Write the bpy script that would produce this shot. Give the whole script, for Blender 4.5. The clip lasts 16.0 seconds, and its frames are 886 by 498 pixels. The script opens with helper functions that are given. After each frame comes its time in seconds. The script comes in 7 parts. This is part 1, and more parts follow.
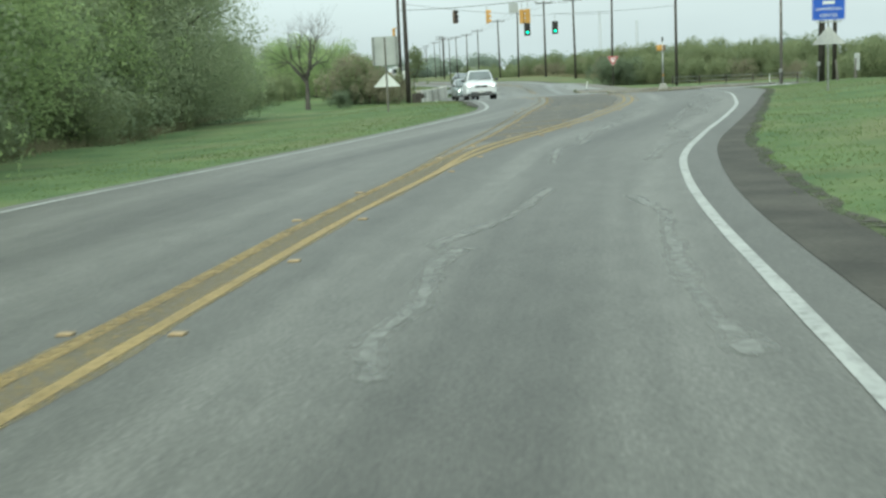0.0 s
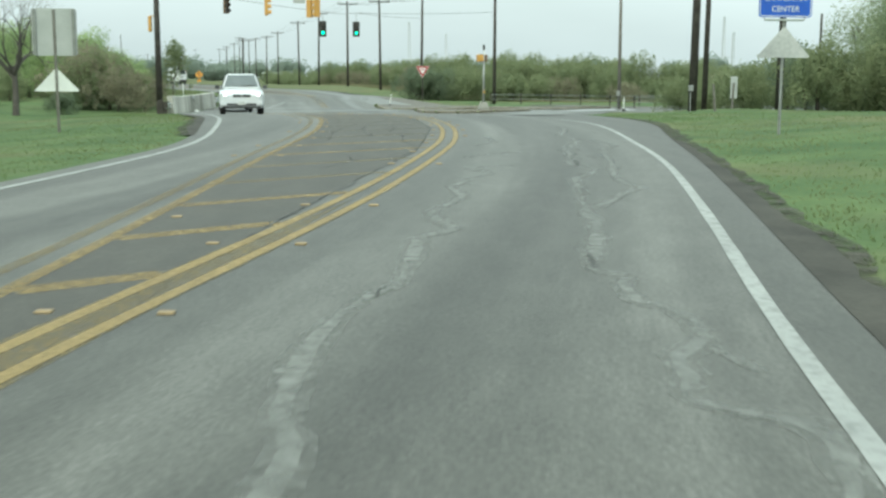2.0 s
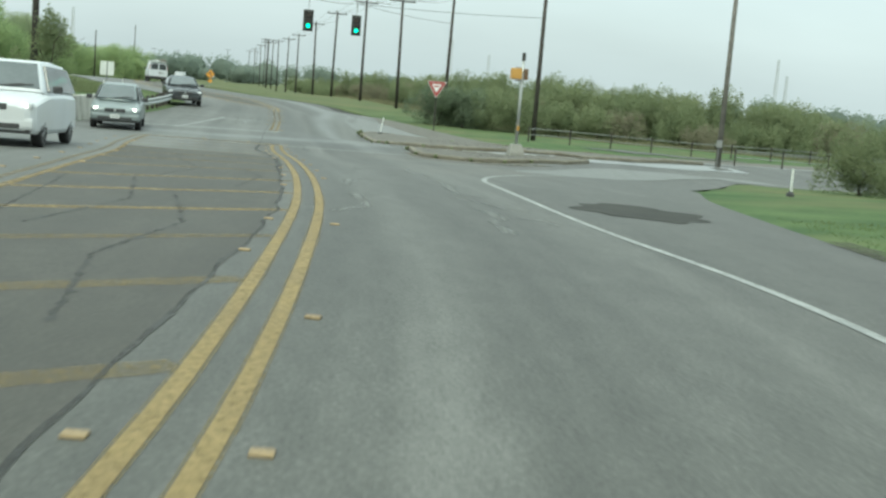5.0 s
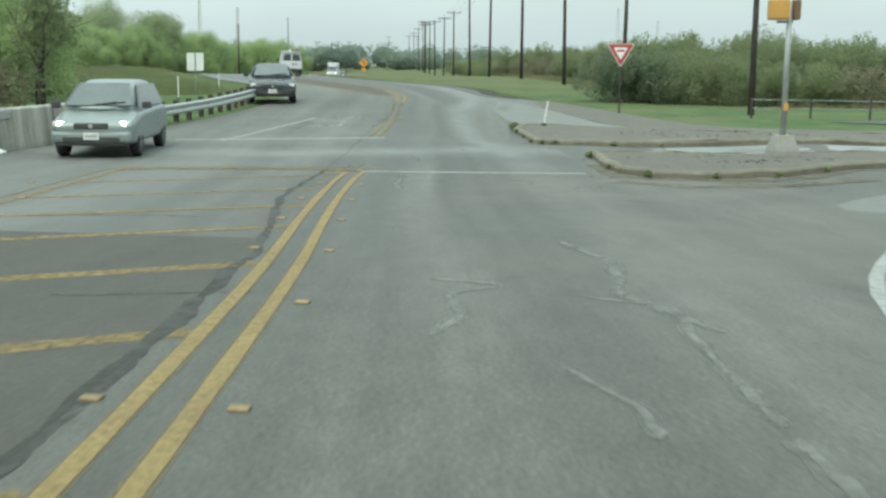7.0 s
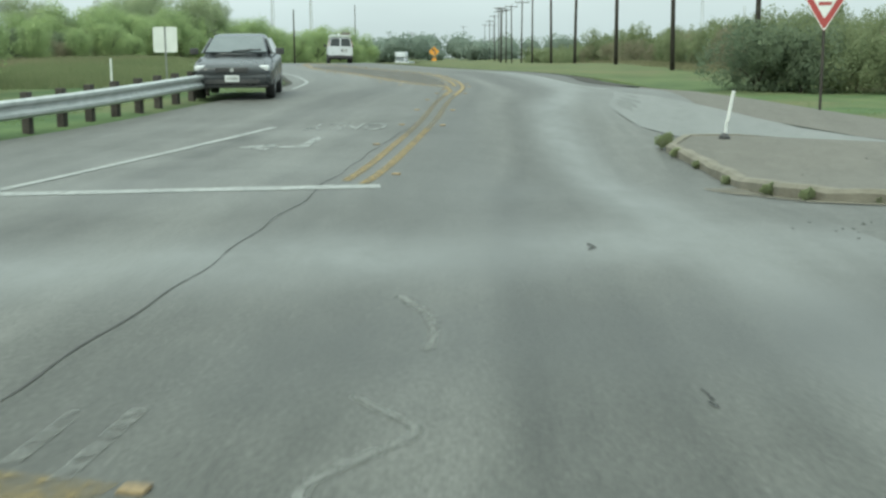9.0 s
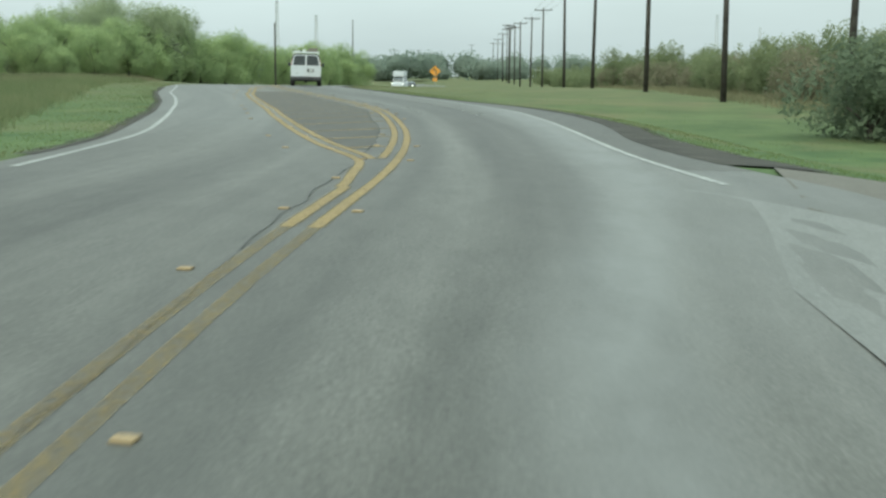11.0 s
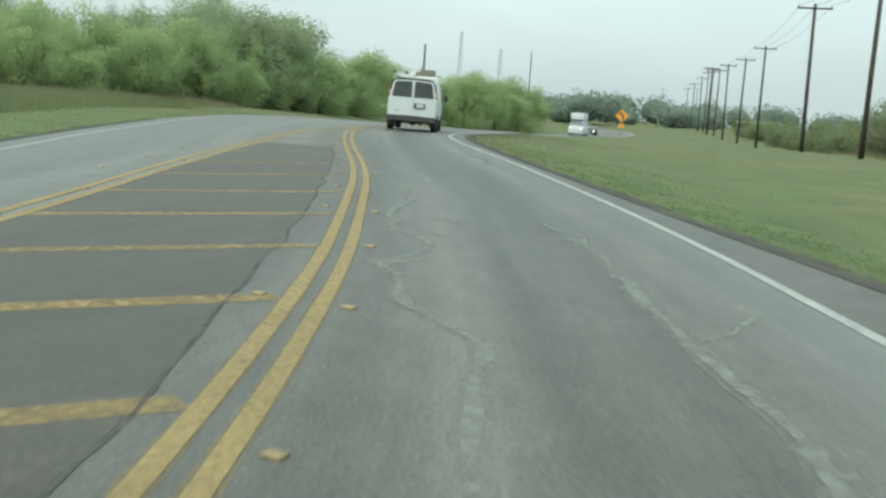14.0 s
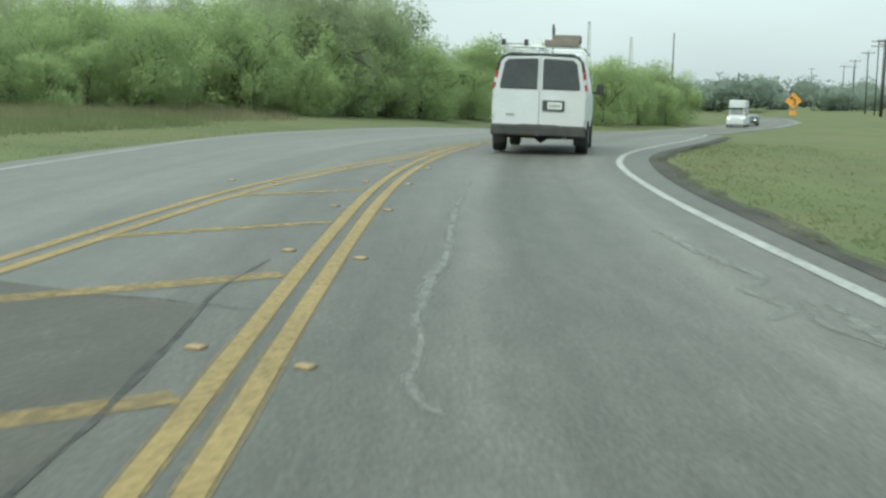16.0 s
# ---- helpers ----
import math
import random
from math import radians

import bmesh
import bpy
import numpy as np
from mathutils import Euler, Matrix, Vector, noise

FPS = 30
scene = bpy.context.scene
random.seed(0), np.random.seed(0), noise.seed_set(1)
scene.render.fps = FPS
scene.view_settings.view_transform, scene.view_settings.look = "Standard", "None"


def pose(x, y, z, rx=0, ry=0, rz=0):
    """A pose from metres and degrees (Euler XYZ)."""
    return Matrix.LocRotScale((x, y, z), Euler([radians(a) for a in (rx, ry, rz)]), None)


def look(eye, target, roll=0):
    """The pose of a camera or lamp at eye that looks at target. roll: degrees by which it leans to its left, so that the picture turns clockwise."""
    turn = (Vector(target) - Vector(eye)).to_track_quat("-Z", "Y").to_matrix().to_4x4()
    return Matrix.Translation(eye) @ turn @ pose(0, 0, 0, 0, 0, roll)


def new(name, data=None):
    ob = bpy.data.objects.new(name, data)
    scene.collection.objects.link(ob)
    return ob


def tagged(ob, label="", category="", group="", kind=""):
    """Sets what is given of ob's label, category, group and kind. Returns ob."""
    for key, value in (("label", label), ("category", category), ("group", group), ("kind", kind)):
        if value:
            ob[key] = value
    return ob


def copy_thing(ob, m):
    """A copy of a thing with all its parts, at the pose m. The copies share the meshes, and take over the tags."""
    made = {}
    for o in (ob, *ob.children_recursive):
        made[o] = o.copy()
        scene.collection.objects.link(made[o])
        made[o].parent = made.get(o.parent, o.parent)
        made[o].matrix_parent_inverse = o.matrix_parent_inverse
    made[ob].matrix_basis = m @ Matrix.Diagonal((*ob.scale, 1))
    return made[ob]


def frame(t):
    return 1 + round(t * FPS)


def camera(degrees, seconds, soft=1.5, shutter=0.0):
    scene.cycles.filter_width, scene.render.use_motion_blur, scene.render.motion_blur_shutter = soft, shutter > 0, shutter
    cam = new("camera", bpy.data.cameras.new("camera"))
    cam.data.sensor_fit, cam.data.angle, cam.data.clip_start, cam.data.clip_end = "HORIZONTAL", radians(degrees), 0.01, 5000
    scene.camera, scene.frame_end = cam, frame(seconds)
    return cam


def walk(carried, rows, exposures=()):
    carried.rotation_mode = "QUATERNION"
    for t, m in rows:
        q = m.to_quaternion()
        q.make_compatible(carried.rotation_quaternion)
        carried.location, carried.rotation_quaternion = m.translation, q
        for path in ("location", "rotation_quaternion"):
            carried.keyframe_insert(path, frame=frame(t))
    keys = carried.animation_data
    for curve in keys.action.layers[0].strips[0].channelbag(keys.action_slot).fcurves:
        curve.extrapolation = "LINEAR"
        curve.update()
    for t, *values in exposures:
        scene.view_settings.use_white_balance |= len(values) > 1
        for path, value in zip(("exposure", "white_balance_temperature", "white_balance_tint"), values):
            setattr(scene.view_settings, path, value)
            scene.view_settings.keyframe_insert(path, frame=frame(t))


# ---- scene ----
cam = camera(43.0, 16.0, 2.5, 0.2)
PATH = [
    (0, (-2.674, -51.418, 1.353), (-3.959, -41.622, -0.190), -2.78),
    (0.5, (-2.864, -46.878, 1.268), (-3.752, -37.034, -0.251), -2.25),
    (1, (-2.847, -42.181, 1.261), (-3.294, -32.302, -0.226), -1.46),
    (1.5, (-2.662, -37.560, 1.281), (-2.662, -27.667, -0.180), -0.65),
    (2, (-2.301, -33.216, 1.272), (-1.859, -23.340, -0.235), 0.16),
    (2.5, (-1.883, -28.985, 1.286), (-1.013, -19.135, -0.208), 0.59),
    (3, (-1.327, -24.602, 1.293), (-0.153, -14.775, -0.142), 1.23),
    (3.5, (-0.735, -20.215, 1.346), (0.350, -10.366, -0.005), 1.06),
    (3.7, (-0.510, -18.461, 1.364), (0.506, -8.599, 0.056), 1.20),
    (5.8, (0.000, 0.000, 1.400), (-0.356, 9.883, -0.084), 4.95),
    (6, (-0.084, 1.782, 1.373), (-0.594, 11.649, -0.169), 4.10),
    (6.5, (-0.330, 6.295, 1.317), (-1.274, 16.125, -0.259), 2.38),
    (7, (-0.691, 10.840, 1.220), (-2.034, 20.619, -0.385), 0.41),
    (7.5, (-1.210, 15.328, 1.072), (-2.906, 25.043, -0.587), -0.36),
    (8, (-1.825, 19.789, 0.945), (-3.783, 29.450, -0.734), -0.18),
    (8.5, (-2.503, 24.816, 0.868), (-4.597, 34.460, -0.748), 0.04),
    (9, (-3.261, 29.026, 0.657), (-5.279, 38.676, -1.019), -0.31),
    (9.5, (-3.975, 33.526, 0.604), (-5.981, 43.194, -0.980), -0.15),
    (9.7, (-4.263, 35.365, 0.585), (-6.262, 45.042, -0.949), -0.11),
    (11.8, (-6.637, 54.388, 1.191), (-8.790, 64.034, -0.333), 0.62),
    (12, (-7.024, 56.385, 1.181), (-9.221, 66.019, -0.354), 0.40),
    (12.5, (-8.070, 61.402, 1.144), (-10.429, 70.993, -0.419), 0.11),
    (13, (-9.224, 66.505, 1.177), (-11.838, 76.052, -0.247), 0.92),
    (13.5, (-10.742, 71.664, 1.268), (-13.838, 81.079, -0.059), 2.50),
    (14, (-12.520, 76.730, 1.352), (-16.088, 85.987, 0.098), 3.96),
    (14.5, (-14.563, 81.785, 1.352), (-18.533, 90.867, 0.030), 4.16),
    (15, (-16.720, 86.983, 1.356), (-20.939, 95.931, -0.111), 3.13),
    (15.5, (-18.994, 92.225, 1.401), (-23.444, 101.066, -0.032), 1.97),
    (16, (-21.166, 97.015, 1.415), (-25.805, 105.774, 0.086), 0.94),
]
walk(cam, [(t, look(eye, target, roll)) for t, eye, target, roll in PATH], [(0, 0.12, 6500, -9), (2.2, 0.16, 6500, -9), (3.6, 0.0, 6500, -9), (6, 0.0, 6500, -9), (8, 0.07, 6500, -9), (9.0, 0.06, 6500, -9), (9.6, 0.0, 6500, -9), (12, -0.04, 6500, -9), (16, 0.05, 6500, -9)])

# ================= world, light =================
SUN_EL, SUN_ROT = radians(52), radians(200)
world = bpy.data.worlds.new("overcast_world")
scene.world = world
world.use_nodes = True
wn, wl = world.node_tree.nodes, world.node_tree.links
wn.clear()
w_out = wn.new("ShaderNodeOutputWorld")
w_sky = wn.new("ShaderNodeTexSky")
w_sky.sky_type, w_sky.sun_disc = "NISHITA", False
w_sky.sun_elevation, w_sky.sun_rotation = SUN_EL, SUN_ROT
w_sky.dust_density, w_sky.air_density = 6.0, 1.2
w_bg = wn.new("ShaderNodeBackground")
w_bg.inputs[1].default_value = 0.06
w_cloud = wn.new("ShaderNodeBackground")
w_co = wn.new("ShaderNodeTexCoord")
w_sep = wn.new("ShaderNodeSeparateXYZ")
w_ramp = wn.new("ShaderNodeValToRGB")
# cloud deck: paler overhead than at the horizon
w_ramp.color_ramp.elements[0].position, w_ramp.color_ramp.elements[0].color = 0.0, (0.64, 0.695, 0.765, 1)
w_ramp.color_ramp.elements[1].position, w_ramp.color_ramp.elements[1].color = 0.95, (1.73, 1.84, 1.88, 1)
w_el = w_ramp.color_ramp.elements.new(0.12)
w_el.color = (0.70, 0.755, 0.84, 1)
w_el = w_ramp.color_ramp.elements.new(0.4)
w_el.color = (0.97, 1.035, 1.11, 1)
w_map = wn.new("ShaderNodeMapping")
w_map.inputs["Scale"].default_value = (1.0, 1.0, 4.0)
w_noise = wn.new("ShaderNodeTexNoise")
w_noise.inputs["Scale"].default_value, w_noise.inputs["Detail"].default_value = 2.2, 5
w_mr = wn.new("ShaderNodeMapRange")
w_mr.inputs["From Min"].default_value, w_mr.inputs["From Max"].default_value = 0.3, 0.7
w_mr.inputs["To Min"].default_value, w_mr.inputs["To Max"].default_value = 0.9, 1.08
w_mul = wn.new("ShaderNodeVectorMath")
w_mul.operation = "SCALE"
w_add = wn.new("ShaderNodeAddShader")
wl.new(w_co.outputs["Generated"], w_sep.inputs[0])
wl.new(w_sep.outputs[2], w_ramp.inputs[0])
wl.new(w_co.outputs["Generated"], w_map.inputs[0])
wl.new(w_map.outputs[0], w_noise.inputs[0])
wl.new(w_noise.outputs[0], w_mr.inputs[0])
wl.new(w_ramp.outputs[0], w_mul.inputs[0])
wl.new(w_mr.outputs[0], w_mul.inputs["Scale"])
wl.new(w_mul.outputs[0], w_cloud.inputs[0])
w_cloud.inputs[1].default_value = 1.0
wl.new(w_sky.outputs[0], w_bg.inputs[0])
wl.new(w_bg.outputs[0], w_add.inputs[0])
wl.new(w_cloud.outputs[0], w_add.inputs[1])
wl.new(w_add.outputs[0], w_out.inputs[0])

sun_data = bpy.data.lights.new("sun", "SUN")
sun_data.energy, sun_data.angle, sun_data.color = 0.9, radians(25), (1.0, 0.98, 0.93)
sun = new("sun", sun_data)
sun.matrix_world = look((0, 0, 60), (math.sin(SUN_ROT) * -40, math.cos(SUN_ROT) * -40, 60 - 40 * math.tan(SUN_EL)))


# ================= materials =================
def mat(name, c1, c2, rough=0.8, scale=6.0, fine=60.0, bump=0.2, metal=0.0, c3=None, island=0.0, wear=None, spec=0.5, coords="Object", bump_dist=0.02, thin=0.0, stretch=None, drift=None):
    """Two-scale noise between c1 and c2; c3: stains; island: shift per loose piece; wear: (scale, amount, start, width) of worn-off places."""
    m = bpy.data.materials.new(name)
    m.use_nodes = True
    n, l = m.node_tree.nodes, m.node_tree.links
    b = n["Principled BSDF"]
    b.inputs["Metallic"].default_value = metal
    b.inputs["Specular IOR Level"].default_value = spec
    co = n.new("ShaderNodeTexCoord")
    source = co.outputs[coords]
    if stretch:
        smap = n.new("ShaderNodeMapping")
        smap.inputs["Scale"].default_value = stretch
        l.new(source, smap.inputs[0])
        source = smap.outputs[0]
    big, small = n.new("ShaderNodeTexNoise"), n.new("ShaderNodeTexNoise")
    big.inputs["Scale"].default_value, big.inputs["Detail"].default_value = scale, 5
    small.inputs["Scale"].default_value, small.inputs["Detail"].default_value = fine, 3
    for t in (big, small):
        l.new(source, t.inputs["Vector"])
    mixf = n.new("ShaderNodeMath")
    mixf.operation = "MULTIPLY_ADD"
    mixf.inputs[1].default_value, mixf.inputs[2].default_value = 0.45, -0.22
    l.new(small.outputs[0], mixf.inputs[0])
    addf = n.new("ShaderNodeMath")
    addf.operation = "ADD"
    l.new(big.outputs[0], addf.inputs[0])
    l.new(mixf.outputs[0], addf.inputs[1])
    mr = n.new("ShaderNodeMapRange")
    mr.inputs["From Min"].default_value, mr.inputs["From Max"].default_value = 0.3, 0.7
    l.new(addf.outputs[0], mr.inputs[0])
    fac = mr.outputs[0]
    if island:
        geo, oi = n.new("ShaderNodeNewGeometry"), n.new("ShaderNodeObjectInfo")
        s1, s2 = n.new("ShaderNodeMath"), n.new("ShaderNodeMath")
        s1.operation = s2.operation = "MULTIPLY_ADD"
        s1.inputs[1].default_value = island
        l.new(geo.outputs["Random Per Island"], s1.inputs[0])
        l.new(fac, s1.inputs[2])
        s2.inputs[1].default_value = island * 0.8
        l.new(oi.outputs["Random"], s2.inputs[0])
        l.new(s1.outputs[0], s2.inputs[2])
        s3 = n.new("ShaderNodeMath")
        s3.operation = "SUBTRACT"
        l.new(s2.outputs[0], s3.inputs[0])
        s3.inputs[1].default_value = island * 0.9
        fac = s3.outputs[0]
    ramp = n.new("ShaderNodeValToRGB")
    ramp.color_ramp.elements[0].color, ramp.color_ramp.elements[1].color = (*c1, 1), (*c2, 1)
    l.new(fac, ramp.inputs[0])
    col = ramp.outputs[0]
    for extra in [(c3, scale * 0.23, 0.6)] if c3 else []:
        wn_ = n.new("ShaderNodeTexNoise")
        wn_.inputs["Scale"].default_value, wn_.inputs["Detail"].default_value = extra[1], 6
        wn_.inputs["Roughness"].default_value = 0.65
        l.new(source, wn_.inputs["Vector"])
        wr = n.new("ShaderNodeMapRange")
        wr.inputs["From Min"].default_value, wr.inputs["From Max"].default_value = 0.48, 0.66
        wr.inputs["To Max"].default_value = extra[2]
        l.new(wn_.outputs[0], wr.inputs[0])
        mx = n.new("ShaderNodeMix")
        mx.data_type = "RGBA"
        l.new(wr.outputs[0], mx.inputs["Factor"])
        l.new(col, mx.inputs["A"])
        mx.inputs["B"].default_value = (*extra[0], 1)
        col = mx.outputs["Result"]
    if drift:
        # drier from one stretch of the road to the next: (y where it starts, y where it is full, colour, share)
        dsep, dmr, dmx = n.new("ShaderNodeSeparateXYZ"), n.new("ShaderNodeMapRange"), n.new("ShaderNodeMix")
        l.new(source, dsep.inputs[0])
        l.new(dsep.outputs[1], dmr.inputs[0])
        dmr.inputs["From Min"].default_value, dmr.inputs["From Max"].default_value, dmr.inputs["To Max"].default_value = drift[0], drift[1], drift[3]
        dmx.data_type = "RGBA"
        l.new(dmr.outputs[0], dmx.inputs["Factor"])
        l.new(col, dmx.inputs["A"])
        dmx.inputs["B"].default_value = (*drift[2], 1)
        col = dmx.outputs["Result"]
    if wear:
        # worn-off places let the surface below show
        wt = n.new("ShaderNodeTexNoise")
        wt.inputs["Scale"].default_value, wt.inputs["Detail"].default_value, wt.inputs["Roughness"].default_value = wear[0], 7, 0.7
        l.new(source, wt.inputs["Vector"])
        wm = n.new("ShaderNodeMapRange")
        wm.inputs["From Min"].default_value, wm.inputs["From Max"].default_value = wear[2], wear[2] + wear[3]
        wm.inputs["To Min"].default_value, wm.inputs["To Max"].default_value = 1.0, 1.0 - wear[1]
        l.new(wt.outputs[0], wm.inputs[0])
        l.new(wm.outputs[0], b.inputs["Alpha"])
    l.new(col, b.inputs["Base Color"])
    rr = n.new("ShaderNodeMapRange")
    rr.inputs["To Min"].default_value, rr.inputs["To Max"].default_value = max(rough - 0.1, 0.02), min(rough + 0.1, 1)
    l.new(big.outputs[0], rr.inputs[0])
    l.new(rr.outputs[0], b.inputs["Roughness"])
    if bump:
        bp = n.new("ShaderNodeBump")
        bp.inputs["Strength"].default_value, bp.inputs["Distance"].default_value = bump, bump_dist
        l.new(addf.outputs[0], bp.inputs["Height"])
        l.new(bp.outputs[0], b.inputs["Normal"])
    if thin:
        tr, ms = n.new("ShaderNodeBsdfTranslucent"), n.new("ShaderNodeMixShader")
        l.new(col, tr.inputs["Color"])
        ms.inputs[0].default_value = thin
        l.new(b.outputs[0], ms.inputs[1])
        l.new(tr.outputs[0], ms.inputs[2])
        l.new(ms.outputs[0], n["Material Output"].inputs["Surface"])
    return m


def asphalt(name, dark, light, pale, rough=0.8, streak=0.5, stains=(), lanes=()):
    """Worn asphalt: lanes: (metres right of the centre line, tone) of oil bands and polished tracks; wide stains, streaks along the way of traffic, mottling and stone grain."""
    m = bpy.data.materials.new(name)
    m.use_nodes = True
    n, l = m.node_tree.nodes, m.node_tree.links
    b = n["Principled BSDF"]
    b.inputs["Specular IOR Level"].default_value = 0.4
    co = n.new("ShaderNodeTexCoord")

    along_lane = n.new("ShaderNodeUVMap") if lanes else None
    if lanes:
        along_lane.uv_map = "lane"

    def layer(scale, size, detail, lo, hi, rough_=0.55):
        mp, tx, mr = n.new("ShaderNodeMapping"), n.new("ShaderNodeTexNoise"), n.new("ShaderNodeMapRange")
        mp.inputs["Scale"].default_value = scale
        mp.inputs["Rotation"].default_value = (0, 0, 0 if lanes else radians(-9))
        tx.inputs["Scale"].default_value, tx.inputs["Detail"].default_value, tx.inputs["Roughness"].default_value = size, detail, rough_
        mr.inputs["From Min"].default_value, mr.inputs["From Max"].default_value = 0.3, 0.7
        mr.inputs["To Min"].default_value, mr.inputs["To Max"].default_value = lo, hi
        l.new(along_lane.outputs[0] if lanes else co.outputs["Object"], mp.inputs[0])
        l.new(mp.outputs[0], tx.inputs["Vector"])
        l.new(tx.outputs[0], mr.inputs[0])
        return mr.outputs[0]

    parts_ = [layer((1, 0.35, 1), 0.16, 6, 0.08, 0.26, 0.6), layer((1.1, 0.03, 1), 1.6, 4, 0.08, streak), layer((1, 0.4, 1), 3.4, 6, -0.12, 0.18, 0.75), layer((1, 1, 1), 30.0, 4, -0.42, 0.42, 0.8)]
    tot = parts_[0]
    for p in parts_[1:]:
        ad = n.new("ShaderNodeMath")
        ad.operation = "ADD"
        l.new(tot, ad.inputs[0])
        l.new(p, ad.inputs[1])
        tot = ad.outputs[0]
    if lanes:
        uv, sp = n.new("ShaderNodeUVMap"), n.new("ShaderNodeSeparateXYZ")
        uv.uv_map = "lane"
        l.new(uv.outputs[0], sp.inputs[0])
        wob = layer((1, 0.12, 1), 0.7, 4, -0.35, 0.35)
        lat, mrl, lr = n.new("ShaderNodeMath"), n.new("ShaderNodeMapRange"), n.new("ShaderNodeValToRGB")
        lat.operation = "ADD"
        l.new(sp.outputs[0], lat.inputs[0])
        l.new(wob, lat.inputs[1])
        mrl.inputs["From Min"].default_value, mrl.inputs["From Max"].default_value = -5.0, 5.0
        l.new(lat.outputs[0], mrl.inputs[0])
        lr.color_ramp.interpolation = "EASE"
        for i, (off, tone) in enumerate(lanes):
            le = lr.color_ramp.elements[i] if i < 2 else lr.color_ramp.elements.new((off + 5) / 10)
            le.position, le.color = (off + 5) / 10, (tone, tone, tone, 1.0)
        l.new(mrl.outputs[0], lr.inputs[0])
        amt = layer((1, 0.2, 1), 0.09, 3, 0.5, 1.0)
        ctr, sca, adl = n.new("ShaderNodeMath"), n.new("ShaderNodeMath"), n.new("ShaderNodeMath")
        ctr.operation, sca.operation, adl.operation = "SUBTRACT", "MULTIPLY", "ADD"
        ctr.inputs[1].default_value = 0.5
        l.new(lr.outputs[0], ctr.inputs[0])
        l.new(ctr.outputs[0], sca.inputs[0])
        l.new(amt, sca.inputs[1])
        l.new(sca.outputs[0], adl.inputs[0])
        l.new(tot, adl.inputs[1])
        tot = adl.outputs[0]
    rp = n.new("ShaderNodeValToRGB")
    rp.color_ramp.elements[0].color, rp.color_ramp.elements[1].color = (*dark, 1), (*pale, 1)
    e = rp.color_ramp.elements.new(0.5)
    e.color = (*light, 1)
    l.new(tot, rp.inputs[0])
    col = rp.outputs[0]
    for (sx, sy, sr, sc, amount) in stains:
        vm, mr, nz, mlt, mx = n.new("ShaderNodeVectorMath"), n.new("ShaderNodeMapRange"), n.new("ShaderNodeTexNoise"), n.new("ShaderNodeMath"), n.new("ShaderNodeMix")
        mp = n.new("ShaderNodeMapping")
        mp.inputs["Location"].default_value = (-sx / sr[0], -sy / sr[1], 0)
        mp.inputs["Scale"].default_value = (1 / sr[0], 1 / sr[1], 0)
        l.new(co.outputs["Object"], mp.inputs[0])
        vm.operation = "LENGTH"
        l.new(mp.outputs[0], vm.inputs[0])
        mr.inputs["From Min"].default_value, mr.inputs["From Max"].default_value = 1.0, 0.25
        l.new(vm.outputs["Value"], mr.inputs[0])
        nz.inputs["Scale"].default_value, nz.inputs["Detail"].default_value = 0.45, 7
        l.new(co.outputs["Object"], nz.inputs["Vector"])
        nr = n.new("ShaderNodeMapRange")
        nr.inputs["From Min"].default_value, nr.inputs["From Max"].default_value, nr.inputs["To Max"].default_value = 0.4, 0.6, amount
        l.new(nz.outputs[0], nr.inputs[0])
        mlt.operation = "MULTIPLY"
        l.new(mr.outputs[0], mlt.inputs[0])
        l.new(nr.outputs[0], mlt.inputs[1])
        mx.data_type = "RGBA"
        l.new(mlt.outputs[0], mx.inputs["Factor"])
        l.new(col, mx.inputs["A"])
        mx.inputs["B"].default_value = (*sc, 1)
        col = mx.outputs["Result"]
    if lanes:
        # u: scoured pale stone and painted sheen, v: oily dark film
        uvw, spw, brk = n.new("ShaderNodeUVMap"), n.new("ShaderNodeSeparateXYZ"), layer((1, 0.5, 1), 1.3, 6, 0.55, 1.1, 0.7)
        uvw.uv_map = "wear"
        l.new(uvw.outputs[0], spw.inputs[0])
        for k, tone in ((0, (0.178, 0.186, 0.182)), (1, (0.062, 0.065, 0.064))):
            wk, mxw = n.new("ShaderNodeMath"), n.new("ShaderNodeMix")
            wk.operation, wk.use_clamp, mxw.data_type = "MULTIPLY", True, "RGBA"
            l.new(spw.outputs[k], wk.inputs[0])
            l.new(brk, wk.inputs[1])
            l.new(wk.outputs[0], mxw.inputs["Factor"])
            l.new(col, mxw.inputs["A"])
            mxw.inputs["B"].default_value = (*tone, 1)
            col = mxw.outputs["Result"]
    l.new(col, b.inputs["Base Color"])
    b.inputs["Roughness"].default_value = rough
    bp = n.new("ShaderNodeBump")
    bp.inputs["Strength"].default_value, bp.inputs["Distance"].default_value = 0.4, 0.004
    l.new(parts_[3], bp.inputs["Height"])
    l.new(bp.outputs[0], b.inputs["Normal"])
    return m


def lamp_mat(name, colour, strength):
    m = bpy.data.materials.new(name)
    m.use_nodes = True
    b = m.node_tree.nodes["Principled BSDF"]
    b.inputs["Base Color"].default_value = (*colour, 1)
    b.inputs["Emission Color"].default_value = (*colour, 1)
    b.inputs["Emission Strength"].default_value = strength
    return m


